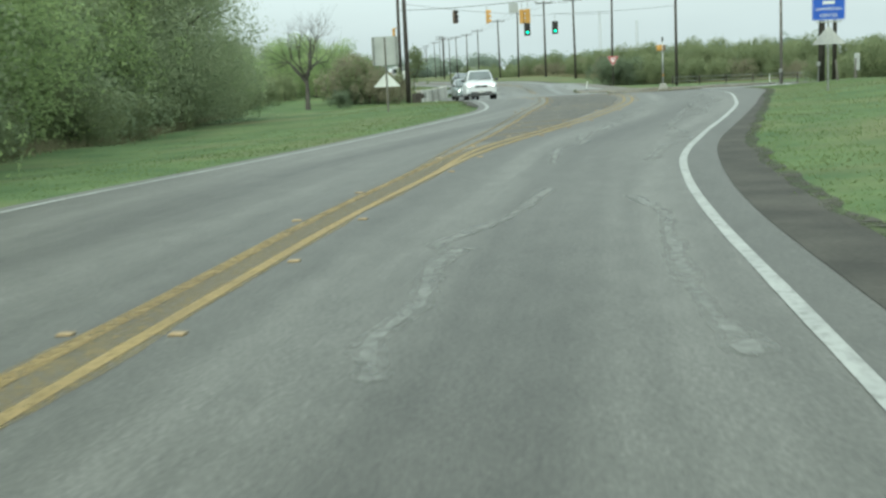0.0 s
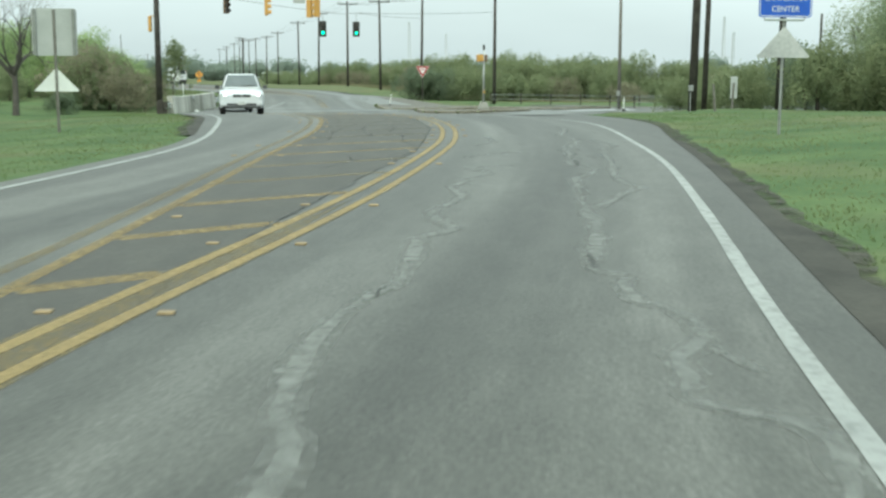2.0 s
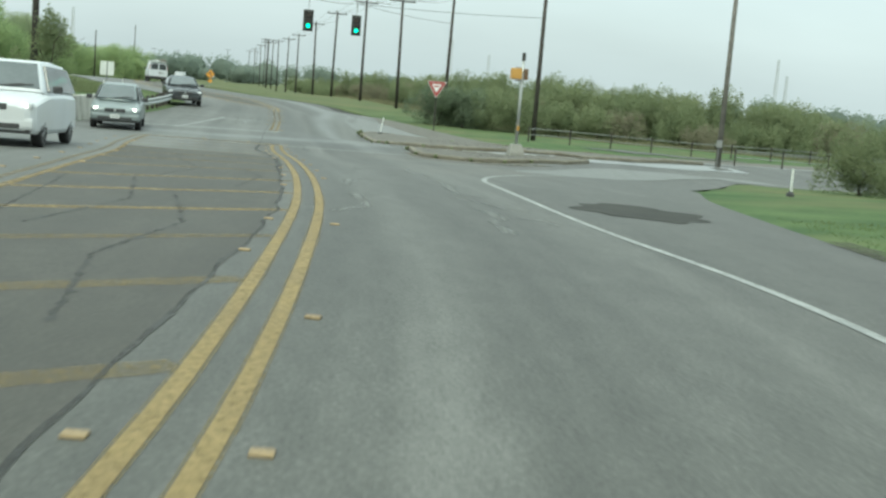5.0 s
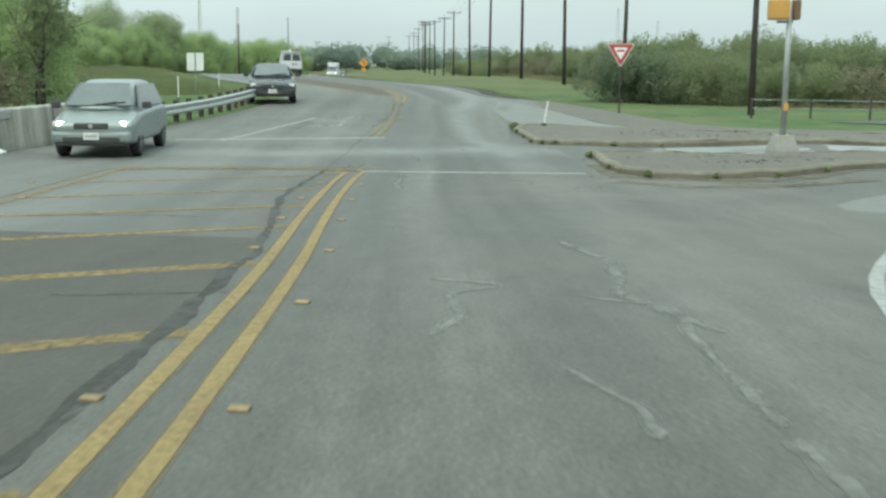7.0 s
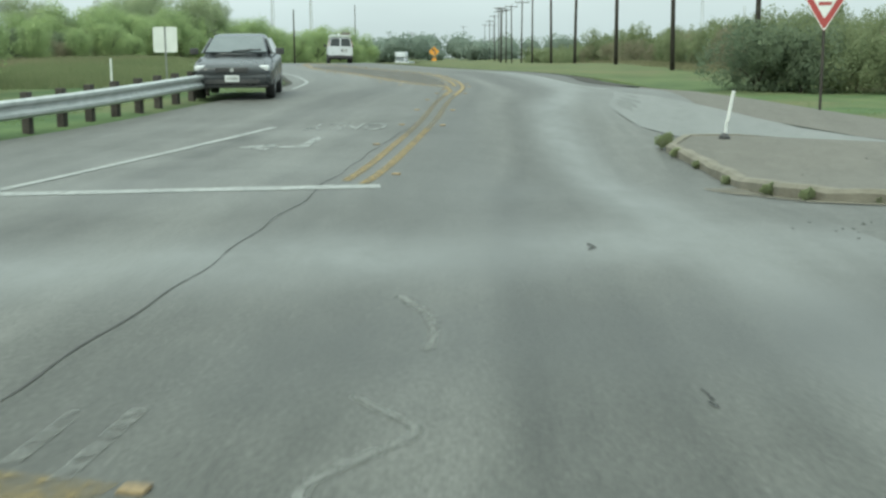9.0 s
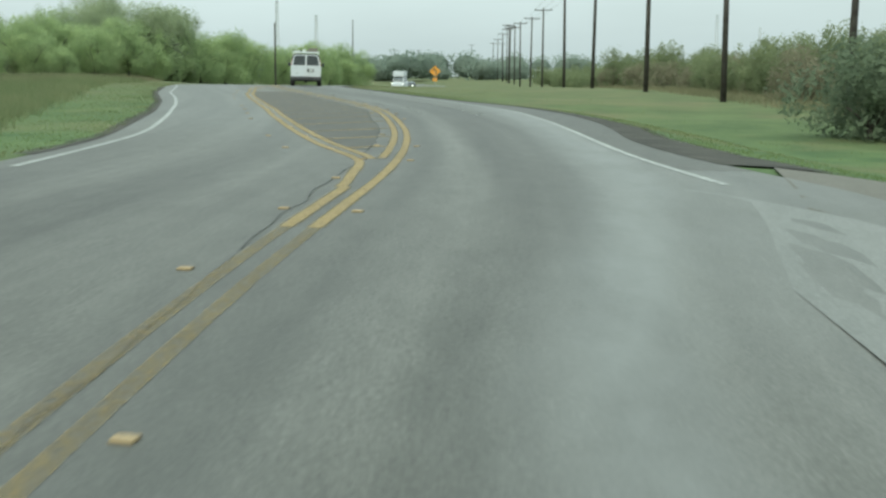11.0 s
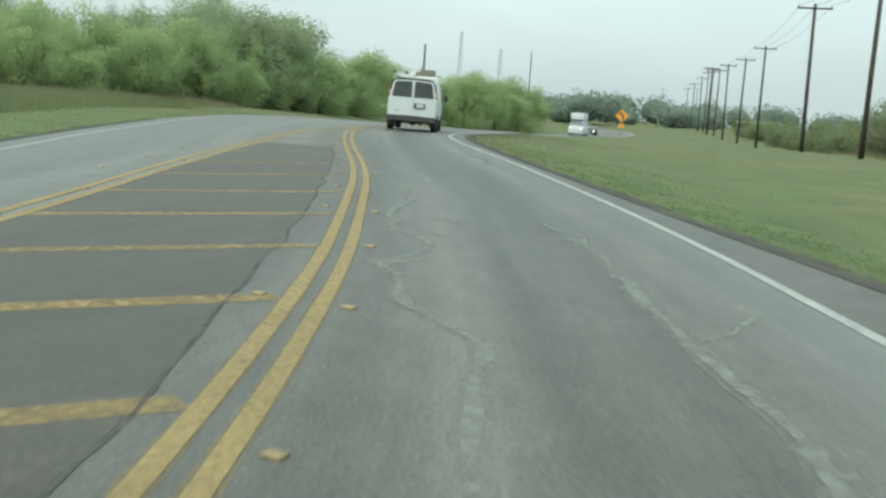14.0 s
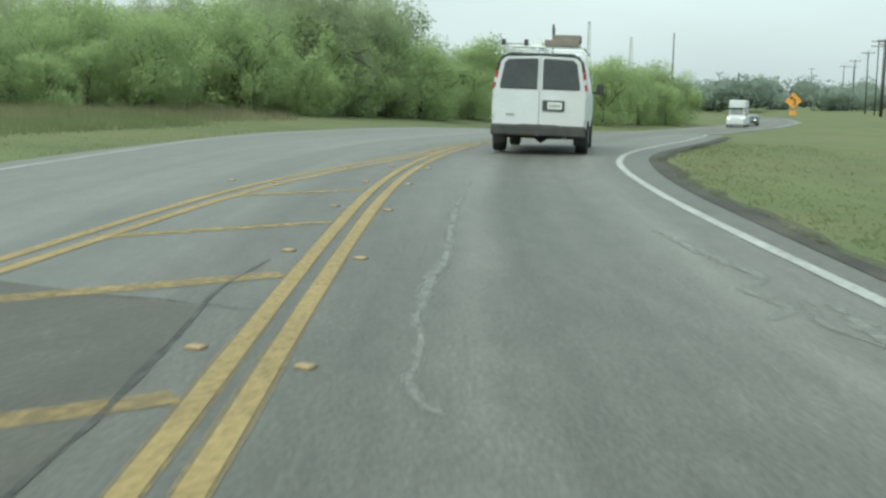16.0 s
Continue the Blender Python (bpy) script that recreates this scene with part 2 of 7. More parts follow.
PALE = (0.178, 0.182, 0.172)
STAINS = ((0.5, 27, (4, 10), (0.13, 0.122, 0.104), 0.6), (-9.5, 44, (4, 9), PALE, 0.4))
LANE_TONES = ((-4.6, .5), (-3.3, .72), (-2.6, .25), (-1.6, .66), (-.5, .45), (.4, .42), (1.12, .68), (1.65, .33), (2.2, .35), (2.8, .54), (3.2, .66), (4.6, .5))
ASPHALT = asphalt("worn_asphalt", (0.037, 0.0373, 0.0332), (0.081, 0.0818, 0.073), (0.156, 0.157, 0.143), 0.62, 0.4, stains=STAINS, lanes=LANE_TONES)
ASPHALT_SIDE = asphalt("side_street_asphalt", (0.037, 0.0373, 0.0332), (0.081, 0.0818, 0.073), (0.156, 0.157, 0.143), 0.62, 0.4, stains=STAINS)
SLIP = asphalt("pale_slip_lane", (0.1, 0.104, 0.097), (0.15, 0.155, 0.147), (0.2, 0.206, 0.198), 0.6, 0.3)
ASPHALT_DARK = asphalt("median_asphalt", (0.033, 0.0322, 0.028), (0.059, 0.0568, 0.048), (0.108, 0.102, 0.086), 0.7, 0.3)
SHOULDER = asphalt("shoulder_asphalt", (0.044, 0.0445, 0.04), (0.08, 0.081, 0.0725), (0.13, 0.13, 0.118), 0.64, 0.3)
DIRT = mat("dark_soil", (0.038, 0.0375, 0.0335), (0.074, 0.072, 0.063), 0.95, 1.0, 20, 1.0, spec=0.15, bump_dist=0.02, wear=(3.5, 1.0, 0.64, 0.25))
CRUMBLED = mat("crumbled_asphalt", (0.04, 0.041, 0.038), (0.066, 0.067, 0.061), 0.95, 1.0, 25, 1.0, spec=0.15, bump_dist=0.015, wear=(3.5, 1.0, 0.66, 0.2))
DIRT_THIN = mat("thin_scattered_soil", (0.05, 0.05, 0.042), (0.08, 0.078, 0.064), 0.95, 1.0, 25, 0.6, spec=0.1, bump_dist=0.01, wear=(4.5, 1.0, 0.4, 0.25))
SEAL = mat("crack_seal", (0.13, 0.134, 0.123), (0.164, 0.168, 0.155), 0.62, 1.5, 40, 0.05, wear=(7, 0.8, 0.36, 0.4), bump_dist=0.003)
SEAL_THIN = mat("worn_thin_seal", (0.136, 0.14, 0.129), (0.172, 0.176, 0.163), 0.65, 1.5, 40, 0.05, wear=(9, 1.0, 0.33, 0.27), bump_dist=0.002)
TAR = mat("tar_joint", (0.03, 0.031, 0.029), (0.052, 0.052, 0.048), 0.75, 2, 40, 0.1, wear=(1.6, 0.95, 0.45, 0.25), bump_dist=0.003)
WHITE_PAINT = mat("white_road_paint", (0.22, 0.23, 0.222), (0.3, 0.312, 0.3), 0.7, 1.5, 50, 0.25, wear=(11, 0.7, 0.48, 0.36), bump_dist=0.003)
WHITE_FADED = mat("faded_white_paint", (0.2, 0.21, 0.2), (0.26, 0.27, 0.26), 0.7, 2.0, 50, 0.25, wear=(6, 0.95, 0.4, 0.3), bump_dist=0.003)
YELLOW_PAINT = mat("yellow_road_paint", (0.2, 0.144, 0.056), (0.258, 0.19, 0.077), 0.7, 1.2, 60, 0.25, wear=(22, 0.7, 0.4, 0.42), bump_dist=0.003)
YELLOW_GHOST = mat("rubbed_yellow_paint", (0.16, 0.122, 0.056), (0.2, 0.155, 0.07), 0.75, 1.2, 60, 0.2, wear=(18, 0.95, 0.28, 0.34), bump_dist=0.003)
YELLOW_FADED = mat("faded_yellow_paint", (0.18, 0.13, 0.052), (0.235, 0.17, 0.066), 0.75, 1.2, 60, 0.25, wear=(12, 0.92, 0.36, 0.36), bump_dist=0.003)
BUTTON = mat("button_ceramic", (0.13, 0.092, 0.045), (0.3, 0.225, 0.12), 0.6, 8, 60, 0.1, island=0.6)
GRASS_GROUND = mat("mown_grass", (0.05, 0.086, 0.037), (0.1, 0.142, 0.062), 0.95, 0.55, 9, 0.3, c3=(0.15, 0.132, 0.075), spec=0.1, bump_dist=0.03, drift=(78, 118, (0.124, 0.119, 0.066), 0.5))
BLADE = mat("grass_blades", (0.138, 0.192, 0.084), (0.19, 0.242, 0.108), 0.85, 0.2, 5, 0.0, island=0.25, spec=0.05, thin=0.65, c3=(0.225, 0.192, 0.112), drift=(78, 118, (0.207, 0.2, 0.117), 0.5))
CONCRETE = mat("stained_concrete", (0.23, 0.23, 0.205), (0.33, 0.33, 0.3), 0.9, 1.6, 30, 0.5, c3=(0.11, 0.107, 0.092), spec=0.3)
STREAKED = mat("rain_streaked_concrete", (0.25, 0.25, 0.215), (0.56, 0.555, 0.505), 0.9, 1.3, 30, 0.4, c3=(0.075, 0.075, 0.062), spec=0.3, stretch=(2.2, 2.2, 0.22))
WALK = asphalt("wet_concrete", (0.13, 0.135, 0.131), (0.19, 0.197, 0.192), (0.25, 0.26, 0.255), 0.28, 0.3)
KERB = mat("kerb_concrete", (0.14, 0.131, 0.104), (0.215, 0.202, 0.164), 0.9, 3, 30, 0.6, c3=(0.12, 0.105, 0.075), spec=0.3)
BARK = mat("bark", (0.05, 0.043, 0.035), (0.11, 0.095, 0.08), 0.95, 6, 30, 0.8, spec=0.2)
POLE_WOOD = mat("creosoted_wood", (0.04, 0.036, 0.032), (0.085, 0.078, 0.07), 0.9, 3, 25, 0.6, spec=0.2)
POLE_PALE = mat("grey_wood", (0.13, 0.125, 0.11), (0.2, 0.19, 0.17), 0.9, 3, 25, 0.6, spec=0.2)
STEEL = mat("galvanised_steel", (0.36, 0.38, 0.37), (0.5, 0.52, 0.51), 0.5, 4, 40, 0.1, metal=0.6)
STEEL_DULL = mat("weathered_steel", (0.2, 0.21, 0.2), (0.3, 0.31, 0.3), 0.6, 4, 40, 0.1, metal=0.4)
SIGN_BACK = mat("sign_back_aluminium", (0.36, 0.38, 0.37), (0.46, 0.48, 0.47), 0.55, 1.5, 30, 0.05, metal=0.3)
SIGN_WHITE = mat("sign_white", (0.62, 0.64, 0.62), (0.72, 0.74, 0.72), 0.5, 2, 30, 0.05)
SIGN_STAINED = mat("stained_sign_panel", (0.3, 0.31, 0.31), (0.5, 0.51, 0.5), 0.6, 1.6, 12, 0.05)
SIGN_RED = mat("sign_red", (0.3, 0.045, 0.045), (0.38, 0.065, 0.06), 0.5, 2, 30, 0.05)
SIGN_BLUE = mat("sign_blue", (0.012, 0.075, 0.42), (0.02, 0.1, 0.5), 0.45, 2, 30, 0.05)
SIGN_ORANGE = mat("sign_amber", (0.62, 0.27, 0.03), (0.72, 0.33, 0.045), 0.5, 2, 30, 0.05)
SIGNAL_YELLOW = mat("signal_yellow_enamel", (0.46, 0.25, 0.06), (0.56, 0.32, 0.085), 0.5, 3, 30, 0.05)
SIGNAL_DARK = mat("signal_black", (0.03, 0.03, 0.028), (0.05, 0.05, 0.045), 0.6, 3, 30, 0.05)
SIGNAL_BROWN = mat("signal_brown", (0.12, 0.075, 0.045), (0.18, 0.11, 0.06), 0.6, 3, 30, 0.05)
GREEN_LENS = lamp_mat("green_lens", (0.05, 0.95, 0.6), 2.2)
DARK_LENS = mat("dark_lens", (0.09, 0.07, 0.06), (0.12, 0.09, 0.08), 0.3, 3, 30, 0)
HEADLIGHT = lamp_mat("headlight_lit", (1.0, 0.98, 0.9), 8.0)
LENS_CLEAR = mat("lamp_plastic", (0.5, 0.52, 0.53), (0.62, 0.64, 0.65), 0.15, 5, 40, 0)
TAIL_RED = mat("tail_lamp_red", (0.26, 0.03, 0.026), (0.36, 0.045, 0.038), 0.25, 5, 40, 0)
TAIL_DARK = mat("smoked_lamp", (0.07, 0.03, 0.028), (0.1, 0.045, 0.04), 0.3, 5, 40, 0)
VAN_WHITE = mat("white_car_paint", (0.53, 0.56, 0.585), (0.61, 0.64, 0.665), 0.35, 1.2, 20, 0.02, c3=(0.5, 0.51, 0.5))
CAR_SILVER = mat("silver_car_paint", (0.19, 0.225, 0.225), (0.25, 0.285, 0.285), 0.3, 1.2, 20, 0.02, metal=0.35)
CAR_DARK = mat("charcoal_car_paint", (0.028, 0.032, 0.035), (0.045, 0.05, 0.053), 0.25, 1.2, 20, 0.02, metal=0.3)
BLACK_PLASTIC = mat("black_plastic", (0.03, 0.031, 0.032), (0.06, 0.06, 0.06), 0.65, 4, 40, 0.1)
RUBBER = mat("tyre_rubber", (0.018, 0.018, 0.018), (0.035, 0.035, 0.034), 0.9, 6, 50, 0.3)
GLASS = mat("tinted_car_glass", (0.045, 0.052, 0.054), (0.066, 0.074, 0.077), 0.12, 1.5, 10, 0, spec=0.6)
# base paler than the other car glass, to stand in for mirrored sky
WINDSCREEN = mat("sloping_windscreen", (0.075, 0.092, 0.098), (0.1, 0.118, 0.124), 0.1, 1.5, 10, 0, spec=0.7)
PLATE = mat("number_plate", (0.55, 0.57, 0.56), (0.66, 0.68, 0.67), 0.5, 6, 30, 0)
CARDBOARD = mat("weathered_box", (0.13, 0.12, 0.1), (0.22, 0.2, 0.17), 0.85, 3, 25, 0.2)
LEAF_SPRING = mat("spring_leaves", (0.262, 0.345, 0.172), (0.43, 0.52, 0.258), 0.85, 0.35, 4, 0.0, island=0.22, spec=0.05, thin=0.55)
LEAF_OAK = mat("oak_leaves", (0.25, 0.305, 0.19), (0.375, 0.425, 0.262), 0.85, 0.35, 4, 0.0, island=0.22, spec=0.05, thin=0.6)
LEAF_DUSTY = mat("dusty_scrub_leaves", (0.176, 0.216, 0.12), (0.286, 0.32, 0.18), 0.85, 0.35, 4, 0.0, island=0.26, spec=0.06, thin=0.56)
LEAF_DARK = mat("juniper_leaves", (0.142, 0.182, 0.124), (0.222, 0.268, 0.172), 0.85, 0.4, 4, 0.0, island=0.26, spec=0.06, thin=0.52)
LEAF_BROWN = mat("brown_scrub_twigs", (0.209, 0.198, 0.138), (0.297, 0.281, 0.193), 0.9, 0.4, 4, 0.0, island=0.26, spec=0.05, thin=0.5)
DRY_BLADE = mat("rough_dry_grass", (0.17, 0.175, 0.1), (0.27, 0.25, 0.16), 0.9, 0.3, 5, 0.0, island=0.5, spec=0.05, thin=0.5)
OLIVE_BLADE = mat("olive_grass", (0.15, 0.19, 0.094), (0.225, 0.245, 0.135), 0.9, 0.3, 5, 0.0, island=0.4, spec=0.05, thin=0.5)
# distance haze is mixed into this leaf colour: paler, greyer, bluer than near leaves
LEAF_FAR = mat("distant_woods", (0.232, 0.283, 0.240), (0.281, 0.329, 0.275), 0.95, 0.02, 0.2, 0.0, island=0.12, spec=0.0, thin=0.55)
TAN_DIRT = mat("tan_silt", (0.145, 0.133, 0.106), (0.185, 0.171, 0.137), 0.95, 2, 30, 0.6, wear=(2.5, 1.0, 0.34, 0.4), spec=0.1, bump_dist=0.01)
ISLAND_TOP = asphalt("island_paving", (0.08, 0.076, 0.064), (0.122, 0.116, 0.099), (0.18, 0.172, 0.15), 0.85, 0.25)
RIM = mat("dull_wheel_steel", (0.16, 0.165, 0.165), (0.24, 0.245, 0.245), 0.55, 5, 40, 0.05, metal=0.3)
TWIG = mat("bare_twigs", (0.075, 0.069, 0.062), (0.12, 0.112, 0.1), 0.95, 5, 30, 0, spec=0.2)
HOUSE_WALL = mat("pale_siding", (0.45, 0.46, 0.44), (0.55, 0.56, 0.53), 0.8, 1, 20, 0.1)


# ================= small mesh tools =================
def link(name, bm, material, parent=None, label="", smooth=False):
    me = bpy.data.meshes.new(name)
    bm.normal_update()
    bm.to_mesh(me)
    bm.free()
    me.materials.append(material)
    if smooth:
        for p in me.polygons:
            p.use_smooth = True
    ob = new(name, me)
    if parent is not None:
        ob.parent = parent
    if label:
        ob["label"] = label
    return ob


def part(name, bm, material, parent, label="", smooth=False):
    return link(name, bm, material, parent, label, smooth)


def thing(name, m, label, category, group="", kind=""):
    e = new(name)
    e.matrix_world = m
    return tagged(e, label, category, group, kind)


def raw_mesh(name, verts, faces, material, parent=None, smooth=False):
    me = bpy.data.meshes.new(name)
    me.from_pydata(verts, [], faces)
    me.materials.append(material)
    if smooth:
        me.polygons.foreach_set("use_smooth", [True] * len(me.polygons))
    me.update()
    ob = new(name, me)
    if parent is not None:
        ob.parent = parent
    return ob


def box(sx, sy, sz, at=(0, 0, 0), bevel=0.0, bm=None, rot=None):
    """A box centred at `at`, bevelled, added to bm."""
    out = bm or bmesh.new()
    tmp = bmesh.new()
    bmesh.ops.create_cube(tmp, size=1.0)
    for v in tmp.verts:
        v.co = Vector((v.co.x * sx, v.co.y * sy, v.co.z * sz))
    if bevel:
        bmesh.ops.bevel(tmp, geom=tmp.edges[:], offset=min(bevel, 0.45 * min(sx, sy, sz)), segments=2, affect="EDGES", profile=0.6)
    if rot is not None:
        bmesh.ops.transform(tmp, matrix=rot, verts=tmp.verts)
    bmesh.ops.translate(tmp, vec=at, verts=tmp.verts)
    merge(out, tmp)
    return out


def merge(out, tmp):
    idx = {}
    for v in tmp.verts:
        idx[v] = out.verts.new(v.co)
    for f in tmp.faces:
        try:
            out.faces.new([idx[v] for v in f.verts])
        except ValueError:
            pass
    tmp.free()


def tube(points, radii, sides=8, bm=None, cap=True):
    """A tapered tube along points."""
    out = bm or bmesh.new()
    rings = []
    pts = [Vector(p) for p in points]
    for i, p in enumerate(pts):
        d = (pts[min(i + 1, len(pts) - 1)] - pts[max(i - 1, 0)]).normalized()
        a = d.orthogonal().normalized() if abs(d.z) < 0.9 else Vector((1, 0, 0)).cross(d).normalized()
        b = d.cross(a).normalized()
        r = radii[i] if isinstance(radii, (list, tuple)) else radii
        rings.append([out.verts.new(p + (a * math.cos(k * math.tau / sides) + b * math.sin(k * math.tau / sides)) * r) for k in range(sides)])
    for r0, r1 in zip(rings, rings[1:]):
        for k in range(sides):
            out.faces.new((r0[k], r0[(k + 1) % sides], r1[(k + 1) % sides], r1[k]))
    if cap:
        out.faces.new(rings[0][::-1])
        out.faces.new(rings[-1])
    return out


def loft(sections, bm=None, cap=True):
    """Joins closed sections (lists of equal length) in order."""
    out = bm or bmesh.new()
    rings = [[out.verts.new(p) for p in s] for s in sections]
    n = len(rings[0])
    for r0, r1 in zip(rings, rings[1:]):
        for k in range(n):
            out.faces.new((r0[k], r0[(k + 1) % n], r1[(k + 1) % n], r1[k]))
    if cap:
        out.faces.new(rings[0][::-1])
        out.faces.new(rings[-1])
    bmesh.ops.recalc_face_normals(out, faces=out.faces)
    return out


def plate(outline, thick, bm=None):
    """A flat plate in the xz plane (facing -y), from an outline of (x, z)."""
    return loft([[(x, -thick / 2, z) for x, z in outline], [(x, thick / 2, z) for x, z in outline]], bm)


def rounded(w, h, r, n=4):
    pts = []
    for cx, cz, a0 in ((w / 2 - r, h / 2 - r, 0), (-w / 2 + r, h / 2 - r, 90), (-w / 2 + r, -h / 2 + r, 180), (w / 2 - r, -h / 2 + r, 270)):
        for k in range(n + 1):
            a = radians(a0 + 90 * k / n)
            pts.append((cx + r * math.cos(a), cz + r * math.sin(a)))
    return pts


# ================= plan: everything along the road is a function of y =================
STEP = 0.5
YS = np.arange(-120, 420, STEP)


def along(pts, soft=7):
    """A smooth line value(y) through control points (y, value)."""
    p = np.array(pts, float)
    v = np.interp(YS, p[:, 0], p[:, 1])
    k = np.ones(2 * soft + 1) / (2 * soft + 1)
    v = np.convolve(np.pad(v, soft, mode="edge"), k, "valid")
    return lambda y: float(np.interp(y, YS, v))


road_z = along([(-120, 0), (-75, 0), (-51, -.05), (-42, -.14), (-33, -.13), (-24, -.1), (-18, -.04), (0, 0), (11, -.18), (20, -.45), (29, -.74), (36, -.82), (45, -.58),
                (54, -.22), (66, -.22), (77, -.06), (87, -.04), (97, .03), (110, .24), (123, .26), (139, .14), (155, -.25), (175, -.9), (200, -1.4), (240, -1.5), (300, -1.2), (420, -1)], 9)
white_r = along([(-120, -1.5), (-46, -1.45), (-40, -1.5), (-36, -1.38), (-32.5, -1.1), (-30, -.62), (-26.8, -.1), (-23.5, .62), (-19, 1.5), (-15, 2.15), (-10.5, 2.65), (-6, 3.15), (-2, 3.4),
                 (2, 3.2), (5, 2.6), (8, 2.15), (11, 1.9), (15, 1.5), (19, 1.25)], 4)
white_r2 = along([(57, -4.2), (61.4, -5.5), (64.6, -6.45), (68.1, -7.25), (74, -8.75), (81, -10.8), (84.5, -12.2), (89.3, -14.2), (93.6, -16.2), (97.4, -18.1), (100.3, -19.6), (104.7, -22),
                  (108.6, -24.2), (112, -25.9), (116, -27.7), (118.5, -28.6), (122, -29.5), (131.7, -31.0), (140, -32.6), (150, -35.2), (160, -38.6), (175, -43.2), (190, -46.3), (205, -47.8), (240, -50), (270, -53.5), (300, -61), (330, -73), (420, -112)], 4)
yellow_a = along([(-120, -5.1), (-47, -5.3), (-40, -5.25), (-31, -4.65), (-27.5, -4.0), (-24.5, -3.35), (-22, -2.8), (-18.8, -2.2), (-14.5, -1.55), (-11, -1.1), (-8.5, -.9), (-4, -.72), (0, -.85),
                  (3.6, -1.08), (5.5, -1.2), (8.6, -1.5), (13.3, -2.1), (20, -3.15), (23.3, -3.8), (27.6, -4.55), (31.8, -5.15)], 4)
median_a = along([(-120, -5.45), (-47, -5.65), (-39, -5.58), (-31.3, -5.1), (-26.4, -4.8), (-21.5, -4.6), (-14, -4.4), (-7, -4.15), (-3.7, -4.2), (2.4, -4.5), (10, -5.6), (18, -6.9), (24, -8.3), (31, -9.6)], 4)
yellow_b = along([(40.6, -6.5), (44, -6.9), (49, -7.5), (52, -8), (57.7, -8.8), (60.3, -9.2), (64.9, -10.1), (69.5, -11.22), (75.3, -13), (80, -14.598), (85.3, -16.69), (90, -18.81), (94.8, -21.01), (98.7, -22.99), (103.2, -25.39), (108.8, -28.26), (113, -30.21), (117.4, -32.01), (123.5, -34.11), (132, -35.71), (140, -37.11), (150, -39.51), (160, -42.71), (175, -47.01), (190, -49.91), (205, -51.41), (240, -53.61), (270, -57.11), (300, -64.61), (330, -76.61), (420, -115.61)], 4)
median_b = along([(61.5, -9.65), (62.7, -10.0), (65.4, -11.5), (70, -13.7), (75.7, -16.3), (78.8, -17.6), (83.3, -19.6), (87, -21.2), (93, -23.9), (96.1, -25.2), (98.6, -26.3), (102.5, -27.7), (106, -29.1),
                  (108.7, -30.1), (113, -31.3), (117.4, -32.4), (123.5, -34.35), (140, -37.4)], 2)
white_l = along([(-120, -10.5), (-50, -10.6), (-38, -10.1), (-35.4, -9.7), (-32, -9), (-27, -8.1), (-23.5, -7.5), (-20, -7), (-16, -6.45), (-12.5, -6.15), (-8.5, -6.3), (-1, -7.2), (4.4, -8), (12, -9.6), (19, -11)], 4)
white_l2 = along([(58, -13.6), (64, -15.2), (68, -16.3), (75, -19.2), (83, -22.8), (87, -24.7), (93, -27.6), (99.5, -31), (106.2, -33.9), (113, -37), (120, -40.4), (126.7, -42.6), (136, -44.6), (148, -47.2), (162, -50.2), (180, -53),
                  (205, -55), (240, -57), (270, -60.5), (300, -68), (330, -80), (420, -119)], 4)
edge_l = along([(-120, -11.1), (-50, -11), (-38, -10.5), (-32, -9.4), (-27, -8.5), (-20, -7.35), (-12.5, -6.5), (-8.5, -6.65), (-1, -7.7), (5, -8.6), (12, -10.4), (20, -12.2), (27, -13.7), (31, -14.1), (40, -13.8),
                (48, -13.2), (53, -13.4), (58, -14.1), (66, -16.2), (77, -20.6), (87, -25.3), (99.5, -31.7), (113, -37.7), (127, -43.4), (136, -45.3), (148, -47.9), (162, -50.9), (180, -53.7), (205, -55.7), (240, -57.7), (270, -61.2), (300, -68.7), (330, -80.7), (420, -120)], 4)
edge_r = along([(-120, -.9), (-46, -.95), (-40, -1), (-35.8, -.8), (-31, -.35), (-27, .4), (-21.5, 1.5), (-16, 2.55), (-11, 3.4), (-7, 4.1), (-3, 4.9), (2, 5.3), (10, 5.4), (16, 5.8), (22, 7.0), (26, 6.5), (30, 2), (33, -.45), (40, -2.2),
                (46, -3.6), (50, -3.5), (54, -2.6), (58, -3.2), (61, -4.3), (64.2, -5.5), (68, -6.6), (72.3, -7.2), (77.5, -8.5), (84, -10.73), (87.5, -12.43), (92.5, -15.06), (97, -17.43), (101.7, -20.01), (106.2, -22.47),
                (111.8, -25.33), (116.3, -27.2), (120.3, -28.56), (131.7, -30.3), (140, -31.9), (150, -34.5), (160, -37.9), (175, -42.5), (190, -45.6), (205, -47.1), (240, -49.3), (270, -52.8), (300, -60.3), (330, -72.3), (420, -111)], 4)
base_r = along([(-120, .3), (-50, .25), (-10, .38), (2, .2), (15, -.08), (27, -.5), (35, -.78), (57, -1.05), (87, -1.15), (105, -.3), (125, .1), (150, 0), (217, -1.1), (300, -.6), (420, 0)], 12)
base_l = along([(-120, -.2), (-50, -.25), (-5, -.5), (30, -.8), (60, -.4), (85, .1), (110, .5), (130, .7), (160, .2), (220, -1), (300, -.6), (420, 0)], 12)


def smooth01(t):
    t = min(max(t, 0.0), 1.0)
    return t * t * (3 - 2 * t)


